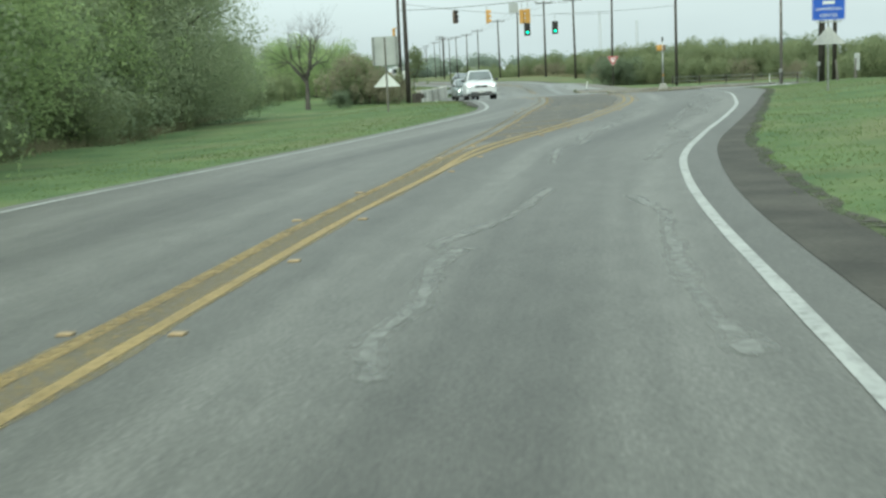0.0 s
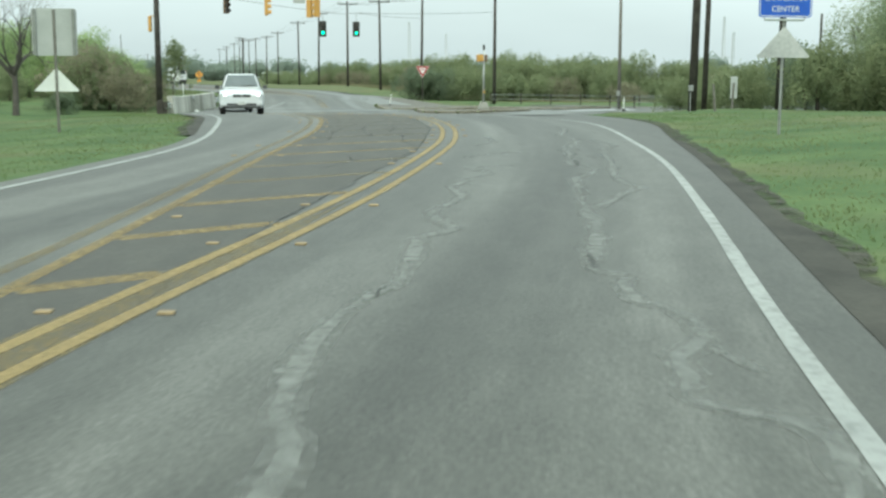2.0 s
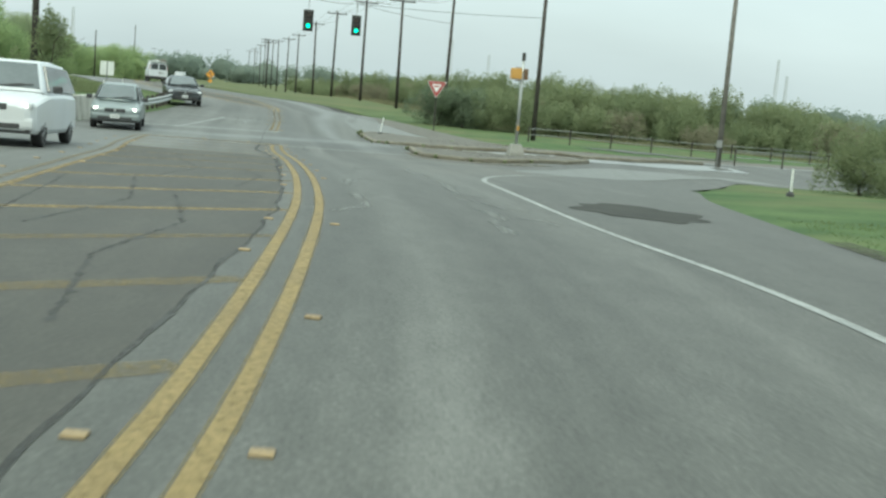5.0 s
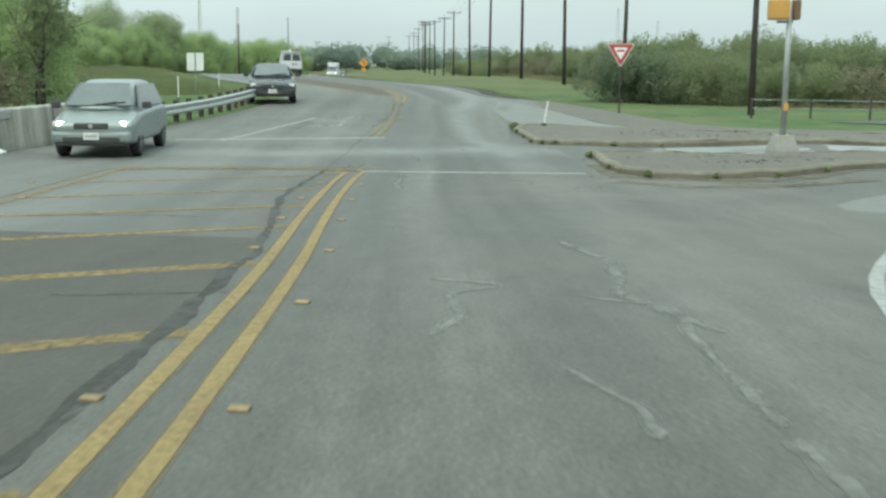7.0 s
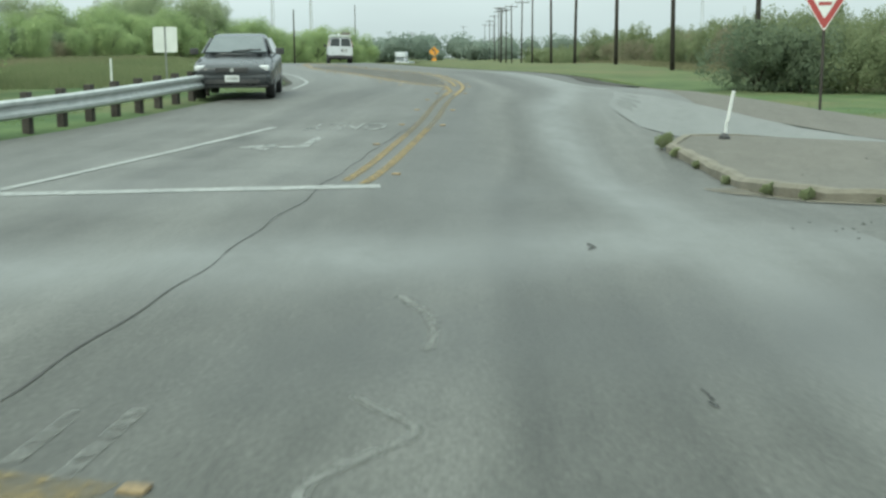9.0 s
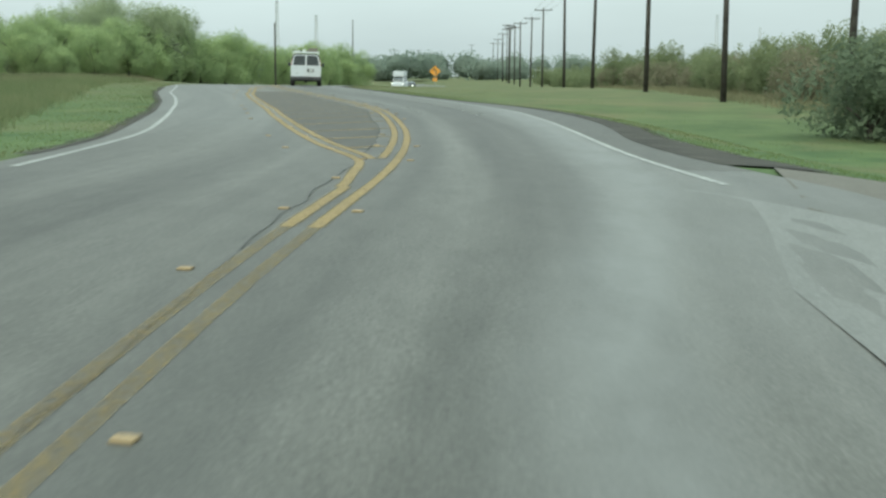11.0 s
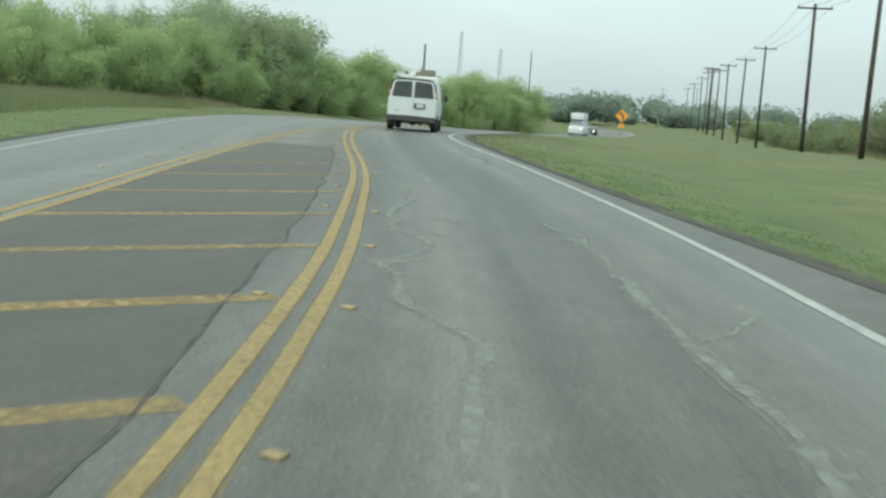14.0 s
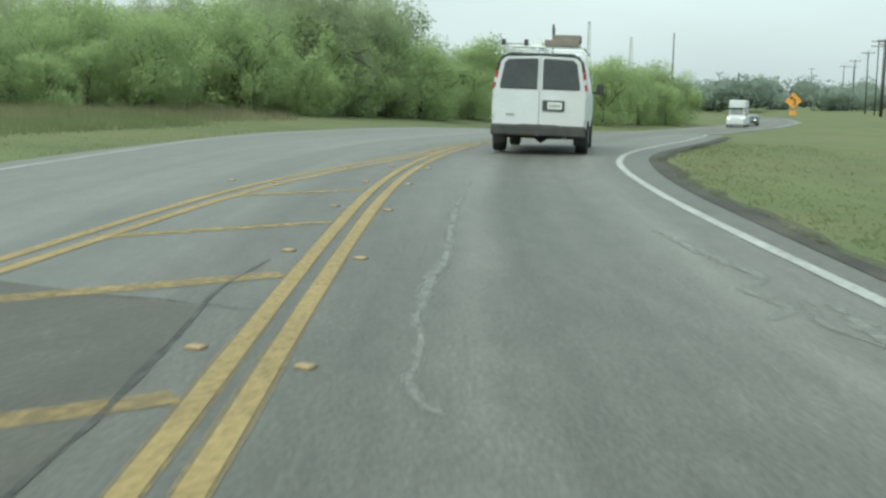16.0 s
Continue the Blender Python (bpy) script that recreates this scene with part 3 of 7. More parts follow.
def ground_z(x, y):
    z = road_z(y)
    if 38 < y < 60:
        # the right half of the junction falls away to the gutter
        z -= 0.4 * smooth01((x - 0.5 * (edge_l(y) + edge_r(y)) - 1.2) / 3.6) * smooth01((y - 38) / 7) * smooth01((60 - y) / 8)
    l, r = edge_l(y), edge_r(y)
    if x < l:
        t = smooth01((l - x) / 9.0)
        b = base_l(y)
        far = smooth01((l - x - 40) / 200)
    elif x > r:
        t = smooth01((x - r) / 7.0)
        b = base_r(y)
        far = smooth01((x - r - 60) / 200)
    else:
        return z
    b = b * (1 - far)
    rough = (noise.noise((x * 0.12, y * 0.12, 0)) * 0.16 + noise.noise((x * 0.5, y * 0.5, 3)) * 0.04) * t
    return z * (1 - t) + b * t + rough


def sheet_strip(y0, y1, lo, hi, lift, cols, step=1.0):
    """A strip of surface between the lines lo(y) and hi(y), laid on the road at a lift."""
    rows = int(round((y1 - y0) / step)) + 1
    vs, fs = [], []
    for j in range(rows):
        y = y0 + (y1 - y0) * j / (rows - 1)
        a, b = lo(y), hi(y)
        for i in range(cols + 1):
            x = a + (b - a) * i / cols
            vs.append((x, y, ground_z(x, y) + lift))
    for j in range(rows - 1):
        for i in range(cols):
            k = j * (cols + 1) + i
            fs.append((k, k + 1, k + cols + 2, k + cols + 1))
    return vs, fs


def ribbon(points, width, lift, taper=None):
    """A painted or poured band of a width along plan points, laid on the ground."""
    vs, fs = [], []
    n = len(points)
    for i, (x, y) in enumerate(points):
        x0, y0 = points[max(i - 1, 0)]
        x1, y1 = points[min(i + 1, n - 1)]
        d = math.hypot(x1 - x0, y1 - y0) or 1
        nx, ny = (y1 - y0) / d, -(x1 - x0) / d
        w = width / 2 * (taper[i] if taper else 1)
        for s in (-1, 1):
            px, py = x + nx * w * s, y + ny * w * s
            vs.append((px, py, ground_z(px, py) + lift))
    for i in range(n - 1):
        fs.append((2 * i, 2 * i + 1, 2 * i + 3, 2 * i + 2))
    return vs, fs


def line_points(f, y0, y1, off=0.0, step=0.75):
    n = max(2, int((y1 - y0) / step) + 1)
    return [(f(y0 + (y1 - y0) * i / (n - 1)) + off, y0 + (y1 - y0) * i / (n - 1)) for i in range(n)]


# ================= outlines of the junction =================
def line_x(pts):
    p = np.array(pts, float)
    return lambda x: float(np.interp(x, p[:, 0], p[:, 1]))


low_edge = line_x([(-4.9, 50), (-4.6, 45), (-3.6, 40.3), (-1.9, 33), (0.4, 29.5), (4.6, 25.5), (6.8, 22), (9.5, 27.5), (14, 31), (25, 37), (60, 54)])
high_edge = line_x([(-6.5, 53.5), (-3.5, 50.4), (1, 49.4), (4, 49), (8, 49.5), (12, 51), (25, 57), (60, 75)])
slip_lo = line_x([(-5.6, 59.3), (-4.6, 53.5), (-3.6, 50), (-2.4, 49.5), (-1.4, 48.9), (-0.3, 48.3), (0.9, 47.5), (2.7, 47.0), (12, 49.2), (30, 58)])
slip_hi = line_x([(-5.6, 59.5), (-4.2, 58), (-2.9, 56), (-1.6, 53.8), (-0.2, 51.5), (1.1, 50), (5, 49.6), (12, 51.6), (30, 61)])
verge_hi = line_x([(-5, 64), (-4.6, 63.5), (-2.6, 62.3), (-0.6, 60.3), (1.1, 58.6), (1.9, 57.6), (7, 55.5), (12, 56), (30, 64)])


def paved(x, y):
    """Inside the side street, slip lane and verge."""
    return -3.6 < x < 58 and low_edge(x) + 0.7 < y < max(high_edge(x), verge_hi(x)) - 0.7


# ================= ground sheet =================
def axis(fine0, fine1, fine, ends, grow=1.25):
    mid = list(np.arange(fine0, fine1 + 0.01, fine))
    lo, s = [], fine
    v = fine0
    while v > ends[0]:
        s *= grow
        v -= s
        lo.append(v)
    hi, s = [], fine
    v = fine1
    while v < ends[1]:
        s *= grow
        v += s
        hi.append(v)
    return lo[::-1] + mid + hi


GX = axis(-70, 34, 1.0, (-1500, 1500))
GY = axis(-62, 245, 1.2, (-400, 2500))
gv, gf = [], []
for y in GY:
    for x in GX:
        inside = edge_l(y) + 0.3 < x < edge_r(y) - 0.3
        gv.append((x, y, ground_z(x, y) - (0.12 if inside or paved(x, y) else 0.0)))
nx_ = len(GX)
for j in range(len(GY) - 1):
    for i in range(nx_ - 1):
        k = j * nx_ + i
        gf.append((k, k + 1, k + nx_ + 1, k + nx_))
ground = raw_mesh("ground", gv, gf, GRASS_GROUND, smooth=True)
tagged(ground, "green mown roadside grass with dry patches", "ground", kind="structure")

# ================= roads =================
vs, fs = sheet_strip(-100, 330, edge_l, edge_r, 0.012, 40, 0.5)
road = raw_mesh("road", vs, fs, ASPHALT, smooth=True)
# u: metres to the right of the centre line
centre_line = lambda y: yellow_a(y) if y < 31.5 else (yellow_b(y) if y > 41 else yellow_a(31.5) + (yellow_b(41) - yellow_a(31.5)) * (y - 31.5) / 9.5)
lane_uv = road.data.uv_layers.new(name="lane")
for lp in road.data.loops:
    c_ = road.data.vertices[lp.vertex_index].co
    lane_uv.data[lp.index].uv = (c_.x - centre_line(c_.y), c_.y)
# wear: u pale where wheels and gravel scour the stone and where sheen is painted, v dark with oil and damp
scoured = along([(32, -1.7), (35, -2.35), (39, -3.3), (42, -3.95), (47, -5.0), (52, -5.85), (58, -6.0), (61, -6.2), (64, -6.8), (68, -7.65), (72, -8.55), (77, -9.9), (84, -12.0), (92, -15.3)], 3)
sheen_band = along([(-14, 35.8), (-10, 35.6), (-8.2, 35.7), (-6.5, 36.2), (-4.2, 37.5), (-2.5, 37.7), (2, 38.4)], 3)


def bump_at(d, half):
    return math.exp(-(d / half) ** 2)


def wear_and_sheen_at(x, y):
    pale = dark = 0.0
    if 30 < y < 46 and x > -14:
        # pale band across the junction: reflected light painted into the asphalt tone
        pale = (0.88 - 0.22 * smooth01((x + 4.5) / 2.5)) * bump_at(y - sheen_band(x) - 0.35 * noise.noise((x * 0.7, y * 0.2, 7)), 1.15) + 0.2 * smooth01((-3 - x) / 2) * bump_at(y - 40.5, 2.2)
        dark = 0.7 * bump_at(y - sheen_band(x) + 2.7, 1.1) * smooth01((x + 6.2) / 1.5)
    if 31 < y < 95:
        k = 0.85 * smooth01((y - 31) / 5) * smooth01((95 - y) / 18)
        pale = max(pale, k * bump_at(x - scoured(y), 0.62 - 0.16 * smooth01((62 - y) / 8)))
        dark = max(dark, 0.5 * k * smooth01((56 - y) / 8) * bump_at(x - scoured(y) + 1.75, 0.5))
    # the oncoming lanes before the junction, dusty and worn
    if 8 < y < 36:
        pale = max(pale, 0.42 * smooth01((y - 8) / 10) * smooth01((36 - y) / 3) * smooth01((yellow_a(min(y, 31)) - 1.6 - x) / 1.5))
    # the far lanes of the second bend, worn pale all over
    if y > 40:
        pale = max(pale, 0.3 * smooth01((y - 62) / 14) * smooth01((yellow_b(y) - 1.0 - x) / 1.5))
    if 50 < y < 75:
        pale = max(pale, 0.4 * smooth01((y - 50) / 6) * smooth01((75 - y) / 9) * smooth01((x - scoured(y) + 0.2) / 0.5))
    return min(pale, 1.0), min(dark, 1.0)


wear_sheen_uv = road.data.uv_layers.new(name="wear")
wear_sheen_of = [wear_and_sheen_at(v.co.x, v.co.y) for v in road.data.vertices]
for lp in road.data.loops:
    wear_sheen_uv.data[lp.index].uv = wear_sheen_of[lp.vertex_index]
tagged(road, "worn grey asphalt road with patched cracks", "road", kind="structure")


def road_piece(name, data, material, label=""):
    ob = raw_mesh(name, data[0], data[1], material, road)
    if label:
        ob["label"] = label
    return ob


# shoulder strip outside the edge line, and the soil beside it
road_piece("shoulder", sheet_strip(-100, 16, lambda y: white_r(y) - 0.04, edge_r, 0.0145, 2), SHOULDER, "darker asphalt shoulder")
road_piece("shoulder", sheet_strip(62, 200, lambda y: white_r2(y) - 0.03, edge_r, 0.0145, 2), SHOULDER, "darker asphalt shoulder")


def soil(y0, y1, side, width, seed, material=DIRT):
    e = edge_r if side > 0 else edge_l
    wide = width if callable(width) else (lambda y: width)
    inner = (lambda y: e(y) - 0.05 * side)
    outer = lambda y: e(y) + side * (wide(y) + 0.16 * noise.noise((y * 0.35, seed, 0)) + 0.1 * noise.noise((y * 1.3, seed, 5)))
    lo, hi = (inner, outer) if side > 0 else (outer, inner)
    vs, fs = sheet_strip(y0, y1, lo, hi, 0.02, 8, 0.25)
    ob = tagged(raw_mesh("soil_strip", vs, fs, material), "bare dark soil beside the asphalt edge", "soil", kind="structure")
    # thinner soil scattered into the grass
    rim = lambda y: outer(y) + side * (0.2 + 0.14 * noise.noise((y * 0.8, seed, 9)))
    lo, hi = (outer, rim) if side > 0 else (rim, outer)
    raw_mesh("scattered_soil", *sheet_strip(y0, y1, lo, hi, 0.02, 3, 0.25), DIRT_THIN, ob)
    return ob


soil_wide = line_x([(60, 1.7), (66, 1.2), (70, 0.75), (73, 0.55), (77, 0.34), (92, 0.2), (120, 0.2)])
soil(-75, -10, 1, line_x([(-52, .62), (-38, .6), (-27, .34), (-20, .2), (-10, .14)]), 1.0)
soil(-10, 8, 1, 0.14, 1.0, DIRT_THIN)
soil(63, 140, 1, soil_wide, 2.0)
soil(-8, 12, -1, 0.22, 3.0)
soil(62, 110, -1, 0.1, 4.0)

# tar joint line, and the darker asphalt of the hatched medians beside it
joint = along([(-30, -4.2), (-24, -3.6), (-13, -1.85), (-5, -1.35), (4, -1.62), (8, -1.95), (12, -2.5), (21, -3.8), (25, -4.85), (28, -5.45), (31, -5.72), (35, -6.3), (39, -6.78), (42.3, -7.2), (47, -7.6), (50, -7.85),
               (58.5, -9.45), (61.4, -9.95), (66, -10.95), (70.6, -12.1), (75, -13.6), (80, -15.1), (84, -16.9), (88, -18.6), (95, -21.9), (100, -24.3), (104, -26.6)], 3)

road_piece("median_surface", sheet_strip(-28, 21.6, median_a, lambda y: max(joint(y), median_a(y) + 0.02), 0.0145, 6), ASPHALT_DARK, "dark patched asphalt of the hatched median")
road_piece("median_surface", sheet_strip(64.5, 102.3, median_b, lambda y: max(joint(y), median_b(y) + 0.02), 0.0145, 6), ASPHALT_DARK, "dark patched asphalt of the hatched median")
# edge lines
PAINT = 0.0175


def painted(name, pts, width, material, label="", lift=None):
    if material is YELLOW_PAINT and name == "yellow_line":
        # older, rubbed-off paint spreading beside the line
        road_piece("paint_smear", ribbon(pts, width * 1.4, 0.0158, [1 + 0.3 * noise.noise((p[1] * 0.7, p[0], 0)) for p in pts]), YELLOW_GHOST, "rubbed yellow paint smear")
    return road_piece(name, ribbon(pts, width, lift or PAINT, [1 + 0.12 * noise.noise((p[1] * 2.1, p[0], 0)) for p in pts]), material, label)


corner = [(1.21, 16.7), (1.21, 17.5), (1.27, 18.4), (1.38, 19.3), (1.57, 20.2), (1.83, 21.1), (2.15, 22.0), (2.55, 22.9), (3.1, 23.9), (3.8, 25.0)]
painted("edge_line", [(x - 0.07 * smooth01((y + 27) / 8) - 0.11 * smooth01((y - 2) / 9), y) for x, y in line_points(white_r, -90, 16)] + corner, 0.114, WHITE_PAINT, "white edge line")
painted("edge_line", line_points(white_r2, 60, 300, -0.04), 0.125, WHITE_PAINT, "white edge line")
painted("edge_line", line_points(white_l, -90, 18), 0.12, WHITE_PAINT, "white edge line")
painted("edge_line", line_points(white_l2, 60, 300), 0.12, WHITE_PAINT, "white edge line")
# double yellow lines
for off in (0.0, -0.3):
    spread = lambda pts, y0: [(x + off * smooth01((y - y0) / 8), y) for x, y in pts]
    painted("yellow_line", spread(line_points(yellow_a, -90 if off == 0 else -36, 31.4), -36), 0.1, YELLOW_PAINT, "worn yellow centre line")
    for y0, y1, paint in (((40.7, 47, YELLOW_FADED), (47, 55.5, YELLOW_GHOST), (55.5, 300, YELLOW_PAINT)) if off == 0 else ((40.9, 46, YELLOW_FADED), (46, 55.5, YELLOW_GHOST), (55.5, 58.6, YELLOW_PAINT), (62.8, 300, YELLOW_PAINT))):
        painted("yellow_line", line_points(yellow_b, y0, y1, off * 0.83), 0.112, paint, "worn yellow centre line")
    painted("yellow_line", spread(line_points(median_a, -90 if off == 0 else -36, 31), -36), 0.13, YELLOW_FADED if off == 0 else YELLOW_GHOST, "faded yellow median line")
for off, y0 in ((0.04, 62.7), (-0.25, 63.6)):
    painted("yellow_line", line_points(median_b, y0, 124, off), 0.125, YELLOW_PAINT, "worn yellow median line")
smear_ = line_points(yellow_a, -48, -20, -0.16, 0.4)
road_piece("paint_smear", ribbon(smear_, 0.62, 0.0154, [smooth01((-20 - p[1]) / 9) * (0.85 + 0.3 * noise.noise((p[1] * 0.6, 3, 0))) for p in smear_]), YELLOW_GHOST, "wide rubbed yellow paint smear")
merge_ = [58.6 + 0.5 * i for i in range(11)]
painted("yellow_line", [((yellow_b(y) - 0.3) * (1 - smooth01((y - 58.6) / 5)) + (median_b(y) - 0.25) * smooth01((y - 58.6) / 5), y) for y in merge_], 0.12, YELLOW_PAINT, "worn yellow median line")
painted("closing_band", [(-5.1, 31.92), (-5.9, 31.96), (-6.8, 31.85), (-7.8, 31.65), (-8.8, 31.4), (-9.8, 31.15)], 0.86, YELLOW_GHOST, "rubbed yellow band closing the median", 0.0166)
for stub in ([(-5.56, 32.44), (-5.6, 32.76), (-5.64, 33.08)], [(-5.3, 32.33), (-5.35, 32.74), (-5.4, 33.14)]):
    painted("lane_line", stub, 0.08, SEAL_THIN, "short worn white dash")
painted("yellow_line", [(-5.3, 31.75), (-6.3, 31.9), (-7.3, 31.75), (-9.6, 31.2)], 0.3, YELLOW_GHOST, "faded yellow line closing the median", PAINT + 0.0015)


def hatches(f_r, f_l, starts, skew_at, worn_at):
    """Slanted yellow bars across a median; the left end lies nearer."""
    for y in starts:
        skew = skew_at(y)
        xr = f_r(y) - 0.36
        xl = f_l(y) + 0.06
        for _ in range(8):
            xl = f_l(y - skew * max(xr - xl, 0)) + 0.06
        w = xr - xl
        if w > 0.5:
            n = max(3, int(w / 0.4))
            pts = [(xr - w * i / n, y - skew * w * i / n) for i in range(n + 1)]
            painted("hatch_bar", pts, 0.22 + 0.04 * random.random(), worn_at(y), "yellow hatching bar", PAINT - 0.0012)


def worn_first(y):
    return YELLOW_GHOST if -18.5 < y < -13.5 or -7.5 < y < 6 else YELLOW_FADED


hatches(yellow_a, median_a, [-25.4 + 2.63 * i for i in range(15)] + [14.3, 17.1, 19.9, 22.7, 25.2, 27.9, 30.7], lambda y: 0.75, worn_first)
hatches(yellow_b, median_b, (65.4, 68.1, 70.7, 73.4, 75.9, 78.4, 80.9, 83.5, 86.1, 88.8, 91.6, 94.6, 97.5, 100.7, 103.5, 106.2, 109.3), lambda y: 1.12 + (y - 66) * 0.0155, lambda y: YELLOW_FADED)

# stop lines, turn-lane line, arrow and lettering
painted("stop_line", [(-5.1 + 0.42 * i, 31.6 + 0.05 * i) for i in range(11)], 0.24, WHITE_PAINT, "thin white stop line")
painted("stop_line", [(-11.6 + 0.525 * i, 38.95 + 0.161 * i) for i in range(11)], 0.28, WHITE_PAINT, "white stop line")
painted("lane_line", [(-10.35 + 0.05 * i, 38.9 + 0.9 * i) for i in range(10)], 0.14, WHITE_PAINT, "white turn-lane line", PAINT + 0.0015)


def flat_shape(name, outline, at, turn, material, label):
    c, s = math.cos(turn), math.sin(turn)
    vs = []
    for x, y in outline:
        px, py = at[0] + x * c - y * s, at[1] + x * s + y * c
        vs.append((px, py, ground_z(px, py) + PAINT))
    return road_piece(name, (vs, [tuple(range(len(vs)))]), material, label)


# arrow for oncoming traffic, bending to its left
flat_shape("lane_arrow", [(-.08, -1), (.08, -1), (.08, .25), (.45, .25), (.45, 0), (.95, .4), (.45, .8), (.45, .5), (-.08, .5)], (-8.5, 44.6), radians(188), WHITE_FADED, "faded white turn arrow")


def lettering(text, size, material, parent, m, label, stretch=1.0, name="lettering"):
    cu = bpy.data.curves.new(name, "FONT")
    cu.body, cu.size, cu.align_x, cu.align_y, cu.extrude = text, size, "CENTER", "CENTER", 0.001
    tmp = bpy.data.objects.new(name, cu)
    scene.collection.objects.link(tmp)
    bpy.context.view_layer.update()
    me = bpy.data.meshes.new_from_object(tmp.evaluated_get(bpy.context.evaluated_depsgraph_get()))
    bpy.data.objects.remove(tmp)
    for v in me.vertices:
        v.co.y *= stretch
    me.materials.clear()
    me.materials.append(material)
    ob = new(name, me)
    ob.parent = parent
    ob.matrix_local = m
    ob["label"] = label
    return ob


word = lettering("ONLY", 0.5, WHITE_FADED, road, Matrix(), "white ONLY lettering on the turn lane", 3.3)
turn_ = pose(-8.7, 47.3, 0, 0, 0, 188)
for v in word.data.vertices:
    q = turn_ @ v.co
    v.co = (q.x, q.y, ground_z(q.x, q.y) + PAINT + (0.003 if v.co.z > 0 else -0.002))

# tar joint along the median side of the lane
jp = [(x + 0.09 * noise.noise((y * 0.9, 4, 0)), y) for x, y in line_points(joint, -24, 104, 0, 0.12)]
joint_wide = line_x([(-24, 1.0), (6, 1.0), (13, 2.2), (16, 2.7), (30, 2.5), (31.8, 1.2), (33, 0.42), (45, 0.45), (64, 0.8), (104, 0.9)])
road_piece("tar_joint", ribbon(jp, 0.05, 0.0165, [joint_wide(p[1]) * (0.55 + 0.75 * abs(noise.noise((p[1] * 0.6, 9, 0))) + 0.6 * abs(noise.noise((p[1] * 2.7, 5, 0))) + 0.4 * noise.noise((p[1] * 7.3, 2, 0))) for p in jp]), TAR, "black tar-filled joint")


lane_off = lambda k: (lambda y: (yellow_a(y) if y < 34 else yellow_b(y)) + k)


def poured_seal(ctrl, seed, width=0.1):
    """Sealant poured along a jagged crack; ctrl: (metres right of the yellow line, y) of its bends."""
    rnd = random.Random(seed)
    pts = []
    for (u0, y0), (u1, y1) in zip(ctrl, ctrl[1:]):
        n = max(2, int(math.hypot(u1 - u0, y1 - y0) / 0.07))
        for i in range(n):
            k = i / n
            y = y0 + (y1 - y0) * k
            pts.append((lane_off(u0 + (u1 - u0) * k)(y) + 0.035 * noise.noise((y * 2.3, u0, seed)), y + 0.03 * noise.noise((u0 + k * 3, y, seed + 3))))
    # ease the bends
    for _ in range(3):
        pts = [pts[0]] + [((a[0] + 2 * b[0] + c[0]) / 4, (a[1] + 2 * b[1] + c[1]) / 4) for a, b, c in zip(pts, pts[1:], pts[2:])] + [pts[-1]]
    tp = [max(0.12, 0.72 + 0.75 * noise.noise((p[0] * 1.3, p[1] * 0.8, seed)) + 0.4 * noise.noise((p[0] * 5, p[1] * 4.1, seed)) + rnd.uniform(-0.1, 0.1)) for p in pts]
    tp[0] = tp[-1] = 0.15
    rough_ = [(x + rnd.uniform(-0.06, 0.06) * width, y + rnd.uniform(-0.06, 0.06) * width) for x, y in pts]
    road_piece("crack_seal", ribbon(rough_, width * 0.9, 0.0162, tp), SEAL, "pale sealant over a wandering crack")
    # worn sealant dragged out beside it
    spread_ = [(x + 0.3 * width * noise.noise((y * 1.7, x, seed + 5)), y) for x, y in pts]
    road_piece("crack_seal", ribbon(spread_, width * 2.0, 0.0153, [0.3 + 0.7 * t_ for t_ in tp]), SEAL_THIN, "worn sealant smeared beside a crack")


poured_seal([(1.96, -37.4), (1.77, -40.1), (1.24, -42), (1.5, -42.1), (1.39, -43), (1.52, -44.2), (1.42, -45.5), (1.58, -46.4)], 28, 0.13)
poured_seal([(2.96, -38.5), (3.3, -40), (3.28, -41.8), (3.27, -44), (3.4, -46)], 29, 0.12)
poured_seal([(1.24, -42), (1.79, -42.2)], 30, 0.06)
poured_seal([(1.2, 13.95), (1.07, 13.9), (.75, 13.5), (.65, 13), (.61, 12.5), (.54, 11.9), (.55, 11.4)], 10, 0.11)
poured_seal([(.46, 9.8), (.59, 9.7), (.55, 8.9), (.67, 8.2), (.65, 7.6), (.45, 7.2), (.26, 6.8), (.15, 6.5)], 11, 0.11)
poured_seal([(2.62, 15.5), (2.59, 14.7), (2.57, 13.7), (2.45, 12.7), (2.43, 11.9), (2.5, 11.4), (2.6, 11.2), (2.87, 11)], 12, 0.1)
poured_seal([(2.17, 11), (2.25, 10.7), (2.24, 10.4), (2.36, 10.2), (2.54, 9.9), (2.56, 9.3), (3.08, 8.8)], 41, 0.09)
poured_seal([(2.48, 13.8), (2.38, 12.9)], 42, 0.07)
poured_seal([(2.17, 18.8), (2.75, 18.5), (2.64, 16.9), (2.62, 15.6)], 43, 0.08)
poured_seal([(1.8, 16.6), (2.03, 15.9), (2.04, 15.3)], 44, 0.06)
poured_seal([(2.2, 8.5), (2.35, 8.4), (2.31, 7.6), (2.38, 7.3), (2.15, 6.8), (2.17, 6.4), (2.2, 5.4)], 13, 0.11)
poured_seal([(2.37, 7.6), (2.92, 7.6), (3.01, 6.8)], 14, 0.06)
poured_seal([(1.1, 19.4), (1.7, 19.2), (1.2, 18.7), (1.3, 18), (1.05, 17.2)], 15, 0.07)
poured_seal([(2.5, 22), (2.75, 20.6), (2.5, 19), (2.9, 17.6)], 16, 0.09)
poured_seal([(.55, 33.5), (.96, 33.1), (.61, 32.4), (.92, 31.8)], 17, 0.05)
